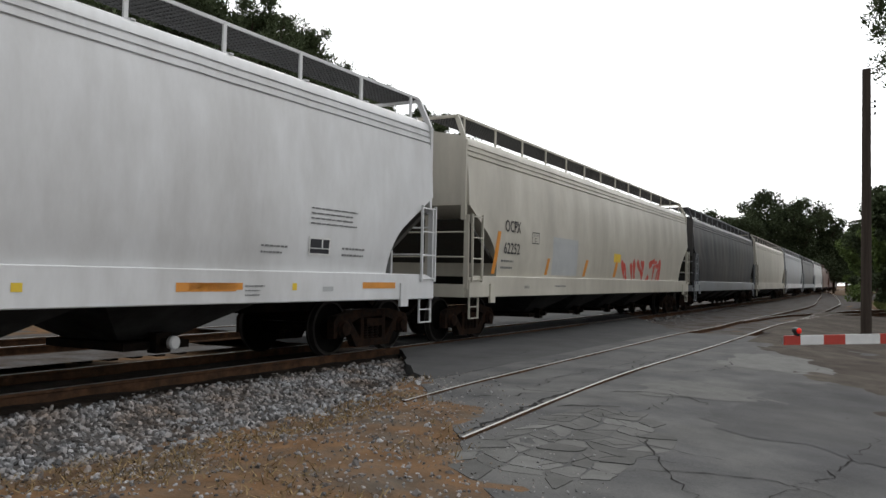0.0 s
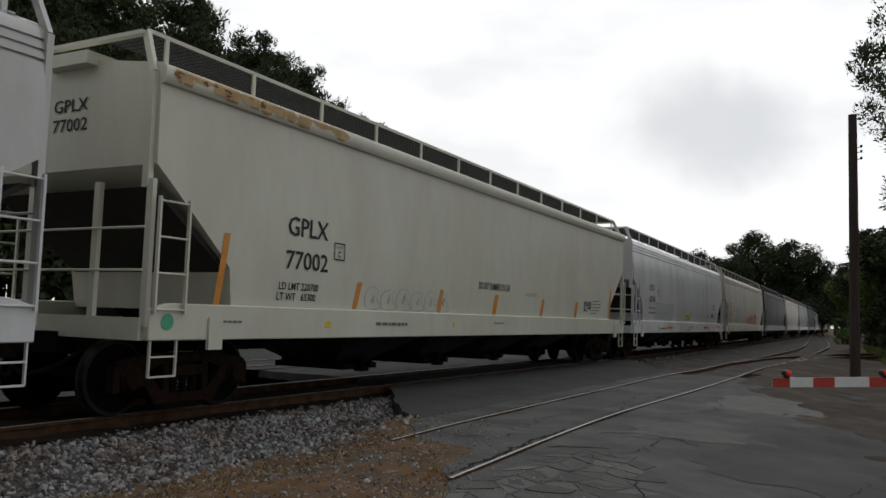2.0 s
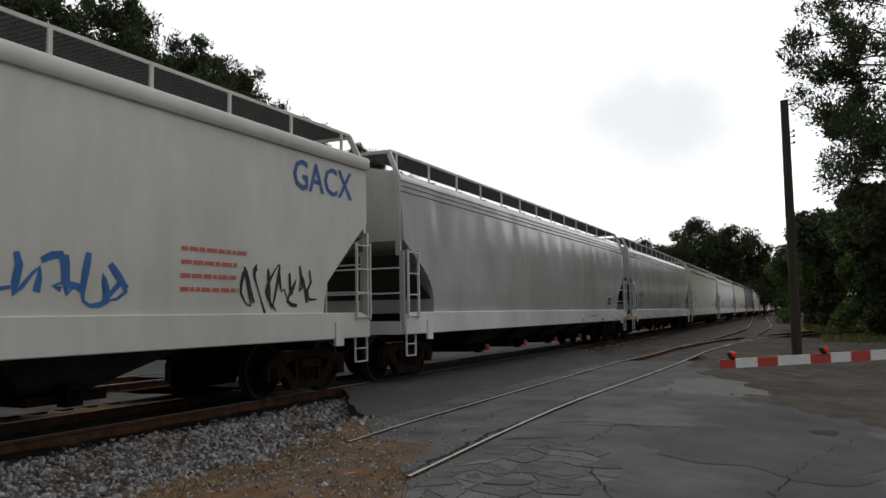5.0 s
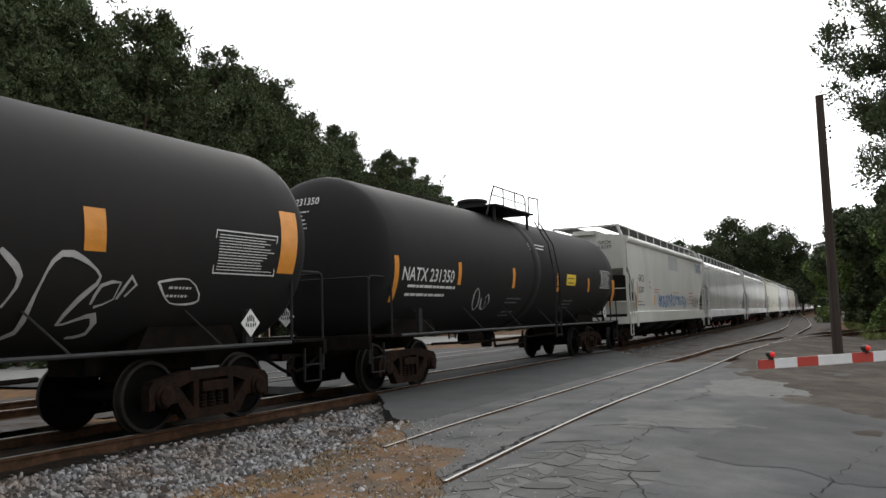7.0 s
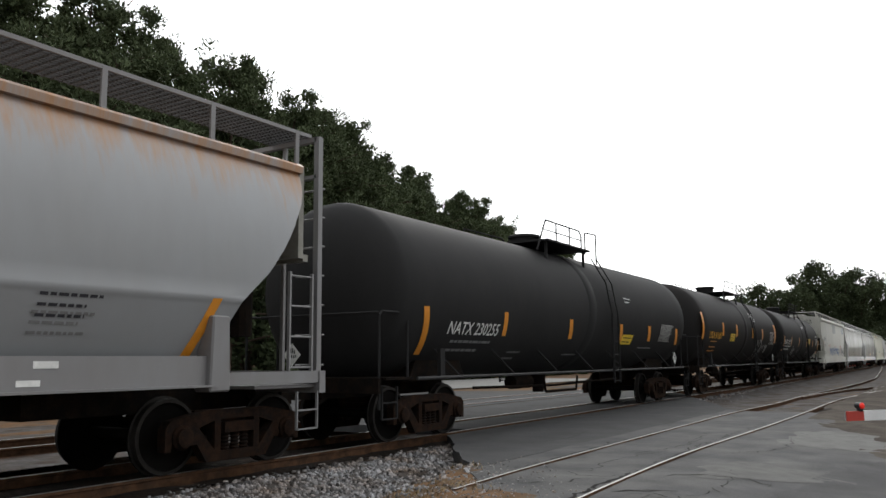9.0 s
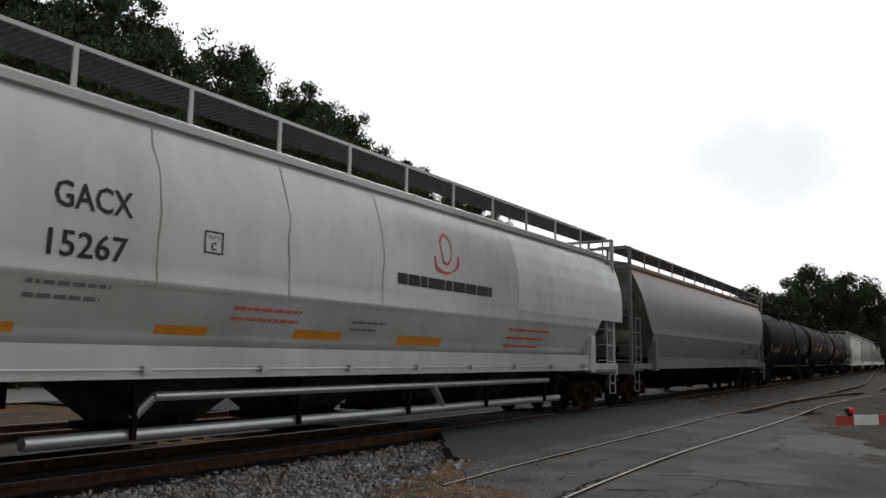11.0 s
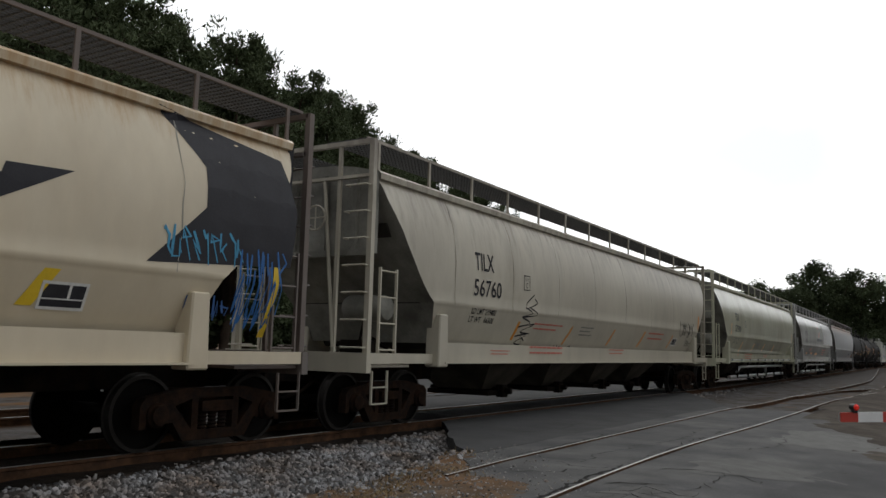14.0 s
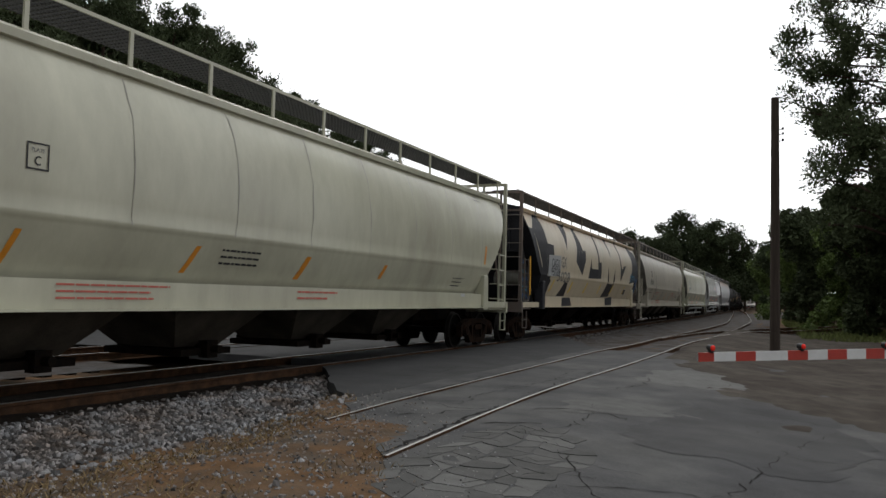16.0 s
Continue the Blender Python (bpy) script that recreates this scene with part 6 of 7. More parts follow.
stroke(tank_2, TANK, "graffiti", [(3.07, 1.27), (3.18, 1.33), (3.16, 1.7), (3.25, 2.07), (3.47, 2.16), (3.89, 1.93), (3.72, 1.68), (3.62, 1.4), (4.02, 1.5), (4.11, 1.29), (3.88, 1.25)], 0.07, "spray_white")
stroke(tank_2, TANK, "graffiti", [(3.9, 1.62), (3.94, 1.83), (4.2, 1.87), (4.18, 1.68), (3.96, 1.59)], 0.045, "spray_white")
stroke(tank_2, TANK, "graffiti", [(4.22, 1.68), (4.33, 1.94), (4.43, 1.85), (4.32, 1.71)], 0.045, "spray_white")
stroke(tank_2, TANK, "stencil_frame", [(4.75, 1.89), (5.25, 1.93), (5.54, 1.67), (5.07, 1.64), (4.75, 1.89)], 0.03, "ink_white")
stencil(tank_2, TANK, 4.95, 5.33, 1.71, 1.86, 2, "ink_white")
lettering(tank_3, TANK, 'NATX 230255', -6.58, -4.72, 1.81, 2.04, "ink_white")
tape(tank_3, TANK, (-4.57, 2.28), (-4.43, 1.82), 0.16, "orange")
tape(tank_3, TANK, (-1.31, 2.26), (-1.11, 1.82), 0.20, "orange")
tape(tank_3, TANK, (2.06, 2.26), (2.31, 1.82), 0.21, "orange")
tape(tank_3, TANK, (4.42, 2.28), (4.69, 1.85), 0.23, "orange")
tape(tank_3, TANK, (7.14, 2.28), (7.52, 1.79), 0.23, "orange")
tape(tank_3, TANK, (-7.45, 2.25), (-7.15, 1.45), 0.17, "orange")
patch(tank_3, TANK, "placard", [(2.36, 1.74), (3.21, 1.74), (3.21, 2.0), (2.36, 2.0)], "yellow")
stencil(tank_3, TANK, 2.46, 3.13, 1.79, 1.95, 2, "ink")
stencil(tank_3, TANK, 5.55, 6.77, 1.87, 2.37, 14, "ink_white")
stencil(tank_3, TANK, -1.0, 0.2, 1.42, 1.50, 1, "ink_grey")
stencil(tank_3, TANK, 4.0, 5.2, 1.62, 1.70, 1, "ink_grey")
stencil(tank_3, TANK, 2.37, 2.85, 2.86, 3.0, 2, "ink_white")
stencil(tank_3, TANK, -3.88, -3.3, 1.36, 1.55, 2, "ink_grey")
stencil(tank_3, TANK, -6.35, -4.87, 1.51, 1.74, 2, "ink_grey")
head_lettering(tank_1, "NATX 231350", 17.7, "ink_white")
head_lettering(tank_2, "UTLX 671807", 17.5, "amber")
service_panel(car_l, DRUM, 4.9, 5.61, 1.54, 1.87)
stencil(car_l, DRUM, 6.14, 6.82, 1.63, 1.88, 3, "ink_grey")
stencil(car_l, DRUM, 6.18, 6.87, 1.8, 2.06, 3, "ink")
tape(car_l, DRUM, (4.72, 1.6), (4.64, 1.26), 0.13, "orange")
tape(car_l, DRUM, (8.39, 2.1), (8.09, 1.28), 0.14, "orange")
patch(car_l, BEAM, "label_plate", [(6.02, 1.13), (6.26, 1.13), (6.26, 1.19), (6.02, 1.19)], "ink_white")
patch(car_l, BEAM, "label_plate", [(6.18, 1.3), (6.44, 1.3), (6.44, 1.37), (6.18, 1.37)], "ink_white")
lettering(car_m, DRUM, 'GACX', -6.59, -5.68, 2.77, 3.05, "ink")
lettering(car_m, DRUM, '15267', -6.63, -5.72, 2.28, 2.55, "ink")
plate_mark(car_m, DRUM, -4.68, -4.38, 2.52, 2.79)
stencil(car_m, DRUM, -6.8, -5.86, 1.86, 2.06, 2, "ink_grey")
patch(car_m, DRUM, "overpaint", [(3.64, 2.31), (9.91, 2.31), (9.91, 3.84), (3.64, 3.84)], "white")
stroke(car_m, DRUM, "emblem", [(0.45, 3.06), (0.48, 2.87), (0.83, 2.79), (1.2, 2.93), (1.24, 3.13)], 0.07, "spray_red")
stroke(car_m, DRUM, "emblem", [(0.68, 3.33), (0.85, 3.5), (1.04, 3.36), (0.94, 3.0), (0.74, 2.98), (0.68, 3.33)], 0.05, "spray_red")
stencil(car_m, DRUM, -0.69, 2.48, 2.36, 2.78, 1, "ink")
stroke(car_m, DRUM, "graffiti", [(-8.69, 3.04), (-8.59, 3.43), (-8.52, 3.18), (-8.4, 3.26), (-8.42, 2.89), (-8.24, 3.1)], 0.04, "spray_black")
stroke(car_m, DRUM, "graffiti", [(-8.64, 3.01), (-8.34, 2.86), (-8.26, 3.14)], 0.03, "spray_black")
stencil(car_m, DRUM, -4.08, -2.83, 1.76, 1.95, 2, "ink_red")
stencil(car_m, DRUM, 3.35, 5.33, 1.55, 1.96, 3, "ink_red")
stencil(car_m, DRUM, -1.69, -0.84, 1.71, 1.87, 2, "ink_grey")
patch(car_m, DRUM, "tape_strip", [(-7.36, 1.52), (-6.78, 1.52), (-6.78, 1.62), (-7.36, 1.62)], "orange")
patch(car_m, DRUM, "tape_strip", [(-5.17, 1.55), (-4.38, 1.55), (-4.38, 1.66), (-5.17, 1.66)], "orange")
patch(car_m, DRUM, "tape_strip", [(-2.87, 1.55), (-1.84, 1.55), (-1.84, 1.68), (-2.87, 1.68)], "orange")
patch(car_m, DRUM, "tape_strip", [(-0.39, 1.52), (0.97, 1.52), (0.97, 1.67), (-0.39, 1.67)], "orange")
lettering(car_n, DRUM, 'TILX', -6.96, -6.25, 2.77, 3.07, "ink")
lettering(car_n, DRUM, '57390', -7.02, -5.91, 2.3, 2.58, "ink")
lettering(car_n, DRUM, 'LD LMT 219500', -7.09, -6.18, 1.96, 2.06, "ink")
lettering(car_n, DRUM, 'LT WT   66500', -7.14, -6.23, 1.82, 1.92, "ink")
plate_mark(car_n, DRUM, -5.01, -4.74, 2.54, 2.82)
tape(car_n, DRUM, (-7.72, 2.63), (-7.77, 2.18), 0.10, "orange")
tape(car_n, DRUM, (-7.83, 1.9), (-7.88, 1.71), 0.10, "orange")
tape(car_n, DRUM, (-5.16, 1.92), (-5.38, 1.51), 0.14, "orange")
tape(car_n, DRUM, (-2.46, 1.9), (-2.69, 1.57), 0.16, "orange")
tape(car_n, DRUM, (0.12, 1.92), (-0.1, 1.59), 0.18, "orange")
tape(car_n, DRUM, (2.78, 1.9), (2.6, 1.58), 0.19, "orange")
tape(car_n, DRUM, (8.4, 2.62), (8.33, 2.18), 0.11, "orange")
stencil(car_n, BEAM, -6.43, -5.98, 1.31, 1.41, 2, "ink_red")
stencil(car_n, BEAM, -4.79, -3.08, 1.21, 1.43, 3, "ink_red")
stencil(car_n, BEAM, -0.31, 0.69, 1.29, 1.42, 2, "ink_red")
stencil(car_n, DRUM, -2.05, -1.17, 1.72, 1.92, 3, "ink_grey")
stencil(car_n, DRUM, -2.01, -1.12, 1.7, 1.96, 3, "ink_grey")
lettering(car_o, DRUM, 'TILX', -7.16, -6.45, 2.77, 3.1, "ink")
lettering(car_o, DRUM, '56760', -7.19, -6.13, 2.29, 2.61, "ink")
lettering(car_o, DRUM, 'LD LMT 219400', -7.2, -6.28, 1.96, 2.07, "ink")
lettering(car_o, DRUM, 'LT WT   66500', -7.22, -6.29, 1.81, 1.92, "ink")
plate_mark(car_o, DRUM, -5.15, -4.87, 2.54, 2.85)
stroke(car_o, DRUM, "graffiti", [(-4.63, 2.48), (-4.96, 2.29), (-5.01, 2.16), (-4.46, 2.31), (-4.61, 2.4)], 0.03, "spray_black")
stroke(car_o, DRUM, "graffiti", [(-4.99, 2.19), (-4.69, 2.09), (-5.1, 2.0), (-4.42, 2.07), (-4.83, 2.21)], 0.03, "spray_black")
stroke(car_o, DRUM, "graffiti", [(-5.1, 1.99), (-4.67, 1.89), (-5.16, 1.79), (-4.45, 1.87), (-5.0, 1.7), (-4.53, 1.67)], 0.03, "spray_black")
stroke(car_o, DRUM, "graffiti", [(-5.15, 1.6), (-4.66, 1.65), (-5.06, 1.47), (-4.73, 1.45), (-4.91, 1.61), (-4.66, 1.52)], 0.03, "spray_black")
stencil(car_o, BEAM, -6.39, -5.57, 1.23, 1.32, 2, "ink_red")
stencil(car_o, BEAM, -4.68, -2.99, 1.26, 1.43, 2, "ink_red")
stencil(car_o, BEAM, 0.02, 1.12, 1.29, 1.42, 2, "ink_red")
stencil(car_o, DRUM, -4.45, -2.96, 1.77, 1.92, 2, "ink_red")
stencil(car_o, DRUM, -1.88, -1.05, 1.71, 1.93, 3, "ink_grey")
scrawl(car_o, DRUM, -3.05, -2.09, 1.15, 1.46, 6, 21, "spray_black", 0.035)
tape(car_o, DRUM, (-2.38, 1.9), (-2.63, 1.47), 0.09, "orange")
tape(car_o, DRUM, (0.45, 1.92), (0.2, 1.5), 0.11, "orange")
tape(car_o, DRUM, (2.95, 1.95), (2.65, 1.5), 0.14, "orange")
tape(car_o, DRUM, (-5.15, 1.9), (-5.24, 1.52), 0.10, "orange")
scrawl(car_o, DRUM, 6.41, 8.03, 1.84, 2.38, 9, 22, "spray_black", 0.04)
scrawl(car_o, DRUM, 7.37, 8.05, 1.58, 1.83, 5, 23, "spray_black", 0.03)
service_panel(car_o, DRUM, 5.81, 6.32, 1.59, 1.83)
stencil(car_o, DRUM, 3.3, 4.73, 1.74, 1.96, 2, "ink_red")
scrawl(car_o, DRUM, 6.88, 7.91, 1.13, 1.37, 5, 24, "spray_black", 0.03)
tape(car_o, DRUM, (8.61, 2.65), (8.58, 2.19), 0.13, "orange")
tape(car_o, DRUM, (5.75, 1.91), (5.54, 1.51), 0.09, "orange")
tape(car_o, DRUM, (8.5, 1.91), (8.22, 1.53), 0.14, "orange")
patch(car_p, DRUM, "graffiti", [(-1.74, 2.17), (-1.25, 2.96), (-1.19, 2.57), (0.02, 2.58), (0.02, 2.85), (0.68, 2.91), (0.68, 2.22)], "spray_black")
patch(car_p, DRUM, "graffiti", [(0.04, 2.6), (0.07, 3.12), (-0.21, 3.94), (-0.36, 4.1), (-0.13, 4.11), (0.12, 3.78), (0.29, 3.16), (0.32, 2.63)], "spray_black")
patch(car_p, DRUM, "graffiti", [(1.89, 4.08), (2.36, 4.09), (2.75, 3.29), (2.68, 3.23), (2.36, 3.61)], "spray_black")
patch(car_p, DRUM, "graffiti", [(4.28, 4.07), (4.54, 4.06), (4.97, 3.6), (5.14, 2.81), (5.55, 2.84), (5.59, 2.95), (6.29, 2.99), (4.88, 2.24), (4.86, 3.42)], "spray_black")
patch(car_p, DRUM, "graffiti", [(1.6, 1.45), (1.95, 2.05), (2.05, 2.79), (2.32, 2.05), (3.18, 2.04), (3.61, 2.78), (3.56, 2.25), (3.12, 1.5)], "spray_black")
patch(car_p, DRUM, "graffiti", [(7.4, 4.03), (9.37, 3.76), (9.54, 3.05), (9.45, 2.32), (7.21, 2.18), (8.0, 2.9), (8.02, 3.39)], "spray_black")
patch(car_p, DRUM, "graffiti", [(-9.08, 3.51), (-8.42, 4.08), (-8.06, 4.04), (-7.8, 3.69), (-7.6, 3.14), (-6.85, 3.12), (-6.84, 2.8), (-7.47, 2.76), (-7.51, 2.05), (-6.96, 1.93), (-7.31, 1.42), (-8.02, 2.11)], "spray_black")
patch(car_p, DRUM, "graffiti", [(-5.69, 4.06), (-4.77, 4.11), (-4.72, 3.7), (-5.07, 3.08), (-5.3, 3.6)], "spray_black")
patch(car_p, DRUM, "graffiti", [(-3.61, 4.04), (-3.3, 3.99), (-2.61, 3.21), (-2.16, 3.22), (-2.21, 2.86), (-2.77, 2.26), (-3.79, 2.72), (-3.48, 3.32)], "spray_black")
patch(car_p, DRUM, "graffiti", [(-5.58, 1.43), (-5.17, 1.94), (-4.72, 1.92), (-4.51, 1.44)], "spray_black")
patch(car_p, BEAM, "graffiti", [(-5.52, 1.39), (-4.4, 1.4), (-4.13, 1.1), (-5.57, 1.09)], "spray_black")
patch(car_p, BEAM, "graffiti", [(1.67, 1.43), (3.18, 1.48), (3.08, 1.12), (1.7, 1.11)], "spray_black")
patch(car_p, DRUM, "repaint_panel", [(-7.47, 2.77), (-5.94, 2.82), (-5.98, 2.11), (-7.52, 2.07)], "primer")
lettering(car_p, DRUM, 'CAGX', -7.13, -6.11, 2.38, 2.68, "ink")
lettering(car_p, DRUM, '95028', -7.16, -6.08, 2.1, 2.38, "ink")
lettering(car_p, DRUM, 'GX', -5.9, -5.19, 2.42, 2.81, "ink_grey")
lettering(car_p, DRUM, '5028', -6.32, -4.62, 1.93, 2.29, "ink_grey")
tape(car_p, DRUM, (-1.74, 2.0), (-1.83, 1.58), 0.12, "yellow")
tape(car_p, DRUM, (0.8, 2.0), (0.66, 1.59), 0.14, "yellow")
tape(car_p, DRUM, (3.39, 2.02), (3.17, 1.61), 0.16, "yellow")
tape(car_p, DRUM, (6.17, 2.0), (5.97, 1.63), 0.17, "yellow")
tape(car_p, DRUM, (-6.57, 1.98), (-6.76, 1.58), 0.15, "yellow")
tape(car_p, DRUM, (-4.07, 1.97), (-4.23, 1.56), 0.18, "yellow")
tape(car_p, DRUM, (-1.68, 1.98), (-1.91, 1.6), 0.17, "yellow")
tape(car_p, DRUM, (9.21, 2.3), (9.24, 1.4), 0.11, "yellow")
service_panel(car_p, DRUM, 6.1, 6.61, 1.6, 1.88)
scrawl(car_p, DRUM, 7.4, 8.62, 2.21, 2.64, 9, 41, "spray_cyan", 0.035)
scrawl(car_p, DRUM, 8.57, 9.36, 1.45, 2.52, 9, 42, "spray_blue", 0.03)
scrawl(car_p, DRUM, 7.85, 8.51, 1.55, 1.89, 5, 43, "ink_blue", 0.03)
plate_mark(car_q, DRUM, -5.48, -5.2, 2.56, 2.85)
tape(car_q, DRUM, (-5.46, 1.93), (-5.58, 1.55), 0.08, "orange")
tape(car_q, DRUM, (-2.68, 1.93), (-2.86, 1.56), 0.10, "orange")
tape(car_q, DRUM, (0.04, 1.93), (-0.15, 1.55), 0.14, "orange")
tape(car_q, DRUM, (2.81, 1.92), (2.68, 1.64), 0.12, "orange")
stencil(car_q, DRUM, -2.18, -1.29, 1.71, 1.94, 3, "ink")
stencil(car_q, BEAM, -4.96, -3.2, 1.2, 1.39, 3, "ink_red")
stencil(car_q, BEAM, -0.28, 0.96, 1.23, 1.38, 2, "ink_red")
stencil(car_q, DRUM, 7.77, 8.29, 3.8, 4.01, 3, "ink_grey")
tape(car_q, DRUM, (8.17, 2.65), (8.12, 2.18), 0.11, "orange")
stencil(car_q, DRUM, 6.31, 6.96, 1.58, 1.8, 3, "ink")
patch(car_q, BEAM, "label_plate", [(6.71, 1.34), (6.94, 1.34), (6.94, 1.41), (6.71, 1.41)], "primer")
end_lettering(car_a, ("OCPX", "62746"), 9.8, -0.30, 0.30, 3.5, 3.92)
end_lettering(car_b, ("OCPX", "62252"), 10.3, -0.30, 0.30, 3.5, 3.92)
end_lettering(car_d, ("GPLX", "77002"), 9.88, -0.35, 0.30, 3.5, 3.92)
end_lettering(car_e, ("CPCX", "816288"), 10.2, -0.30, 0.35, 3.5, 3.92)
end_lettering(car_k, ("GACX", "55377"), 8.8, 0.50, 1.0, 3.75, 4.06)
streaks(car_d, SIDE_LIP, "rust_stain", -9.75, -6.3, 4.17, 0.22, 18, 71, "rust_faint", 0.34)
streaks(car_d, SIDE_LIP, "rust_stain", -9.7, -7.6, 4.15, 0.14, 8, 72, "rust", 0.10)
tape(car_p, lambda z: 1.505, (-9.24, 2.62), (-9.24, 1.45), 0.12, "amber")
bm = bmesh.new()
prism(bm, [(-9.28, 1.22), (-7.9, 1.22), (-8.25, 2.0), (-8.72, 2.48), (-9.02, 2.9), (-9.28, 3.25)], 1.20, 1.22)
part("side_gusset", bm, "spray_black", car_p, "black sprayed end gusset")
for k in range(5):
    z = 2.55 - k * 0.26
    scrawl(car_p, lambda q: 1.224, -9.22, -8.95 + k * 0.17, z - 0.2, z, 4 + k // 2, 60 + k, "spray_cyan" if k % 2 else "spray_blue", 0.022)

for car, half, mat in ((car_n, 10.1, "seam"), (car_o, 10.15, "grime"), (car_q, 10.2, "seam"), (car_m, 9.75, "seam"), (car_p, 9.95, "seam")):
    r = random.Random(int(half * 100))
    for y in steps(-half + 2.3, half - 2.3, 2.1):
        line = [(y + 0.015 * r.gauss(0, 1), 3.92 - k * 0.26) for k in range(8)]
        stroke(car, lambda z: DRUM(z) - 0.004, "weld_seam", line, r.uniform(0.012, 0.035), mat)



# ---- trees ----
def crown_mesh(name, clumps, leaf, count, mat, rng, flat=0.7, spread=1.0, tuft=False, core=False):
    """Foliage: small leaf blades scattered in the clumps (x, y, z, radius)."""
    verts, faces = [], []
    for cx, cy, cz, r in clumps:
        for _ in range(count):
            d = Vector((rng.gauss(0, 1), rng.gauss(0, 1), rng.gauss(0, 1))).normalized() * r * (rng.random() ** 0.45) * spread
            c = Vector((cx + d.x, cy + d.y, cz + d.z * flat))
            a = Vector((rng.gauss(0, 1), rng.gauss(0, 1), rng.gauss(0, 0.7) + 0.3)).normalized()
            if tuft:
                a = (d.normalized() * 1.2 + a + Vector((0, 0, 0.5))).normalized()
            b = a.orthogonal().normalized()
            b = (Matrix.Rotation(rng.random() * math.tau, 3, a) @ b)
            s = leaf * rng.uniform(0.6, 1.4)
            i = len(verts)
            w = 0.24 if tuft else 0.40
            verts += [c + b * s * w - a * s * 0.4, c + a * s * 0.7, c - b * s * w - a * s * 0.3]
            faces.append((i, i + 1, i + 2))
        for _ in range(4 if core and cz < 13.5 else 0):
            # larger sprays deep in the crown close it
            c = Vector((cx * 0.5, cy * 0.5, cz - r * 0.8)) + Vector((rng.gauss(0, r), rng.gauss(0, r), -abs(rng.gauss(0, r * 0.8))))
            a = Vector((rng.gauss(0, 1), rng.gauss(0, 1), rng.gauss(0, 1))).normalized()
            b = a.orthogonal().normalized()
            i = len(verts)
            verts += [c - a * 0.22, c + b * 0.12, c + a * 0.24, c - b * 0.12]
            faces.append((i, i + 1, i + 2, i + 3))
    me = bpy.data.meshes.new(name)
    me.from_pydata(verts, [], faces)
    me.materials.append(M[mat])
    return me


def pine(h, seed, bare=0.3, reach=0.24, leaf=0.30, per=60, levels=26, mat="needles", density=1.0, core=False):
    """A loblolly pine: trunk, limbs and tufts of needles towards their ends."""
    rng = random.Random(seed)
    bm = bmesh.new()
    pts = [Vector((rng.gauss(0, 0.012) * h * k / 8, rng.gauss(0, 0.012) * h * k / 8, h * k / 8)) for k in range(9)]
    for k in range(8):
        rod(bm, pts[k], pts[k + 1], 0.016 * h * (1 - k / 8.6), 9, 0.016 * h * (1 - (k + 1) / 8.6))
    clumps = []
    limbs = bmesh.new()
    for k in range(levels):
        f = bare + (0.99 - bare) * (k + rng.random()) / levels
        z = f * h
        base = pts[min(7, int(f * 8))].lerp(pts[min(8, int(f * 8) + 1)], f * 8 - int(f * 8))
        rel = (f - bare) / (1 - bare)
        length = h * reach * (0.45 + 0.75 * math.sin(math.pi * min(0.84, rel * 0.72 + 0.22))) * rng.uniform(0.55, 1.15) * (1.0 if rel < 0.75 else 1.25 - rel * 0.9)
        for j in range(4 if core else 3 if rel < 0.85 else 2):
            a = rng.random() * math.tau
            tip = base + Vector((math.cos(a) * length, math.sin(a) * length, length * rng.uniform(0.05, 0.45)))
            mid = base.lerp(tip, 0.55) + Vector((0, 0, length * 0.06))
            rods(limbs, [base, mid, tip], 0.0028 * h * (1.1 - rel), 5)
            for q in range(4 if core else 5):
                c = mid.lerp(tip, rng.uniform(0.1, 1.12)) + Vector((rng.gauss(0, 0.13), rng.gauss(0, 0.13), rng.gauss(0, 0.07))) * length
                clumps.append((c.x, c.y, c.z, h * 0.030 * rng.uniform(0.6, 1.4)))
    clumps.append((pts[8].x, pts[8].y, h * 0.99, h * 0.03))
    return finish(bm, "trunk", "bark", 40), finish(limbs, "branchwork", "bark"), crown_mesh("crown", clumps, leaf, int(per * density), mat, rng, 1.05, tuft=True, core=core)


def broadleaf(h, seed, leaf=0.4, count=110, blobs=46, mat="leaves", width=0.36, base=0.22):
    rng = random.Random(seed)
    bm = bmesh.new()
    rod(bm, (0, 0, 0), (0, 0, h * 0.55), 0.02 * h, 9, 0.011 * h)
    limbs = bmesh.new()
    clumps = []
    for k in range(blobs):
        u = rng.random()
        z = h * (base + (0.97 - base) * u)
        rr = h * width * math.sin(math.pi * min(1, 0.16 + 0.80 * (1 - abs(2 * u - 0.85) ** 1.6 * 0.6)) if u < 0.95 else 0.4) * (1 - 0.55 * u ** 3)
        a, d = rng.random() * math.tau, rr * math.sqrt(rng.random())
        c = Vector((math.cos(a) * d, math.sin(a) * d, z))
        clumps.append((c.x, c.y, c.z, h * rng.uniform(0.07, 0.13)))
        if k % 3 == 0:
            rods(limbs, [(0, 0, max(h * 0.15, z * 0.55)), (c.x * 0.5, c.y * 0.5, z * 0.85), tuple(c)], 0.004 * h, 5)
    return finish(bm, "trunk", "bark", 40), finish(limbs, "branchwork", "bark"), crown_mesh("crown", clumps, leaf, count, mat, rng, 0.85)


def plant(name, meshes, m, label, category, group=""):
    root = tagged(new(name), label, category, group)
    for part_name, me in zip(("trunk", "branchwork", "crown"), meshes):
        ob = share(part_name, me, root)
        if part_name == "branchwork":
            tagged(ob, kind="stuff")
    root.matrix_basis = m
    return root


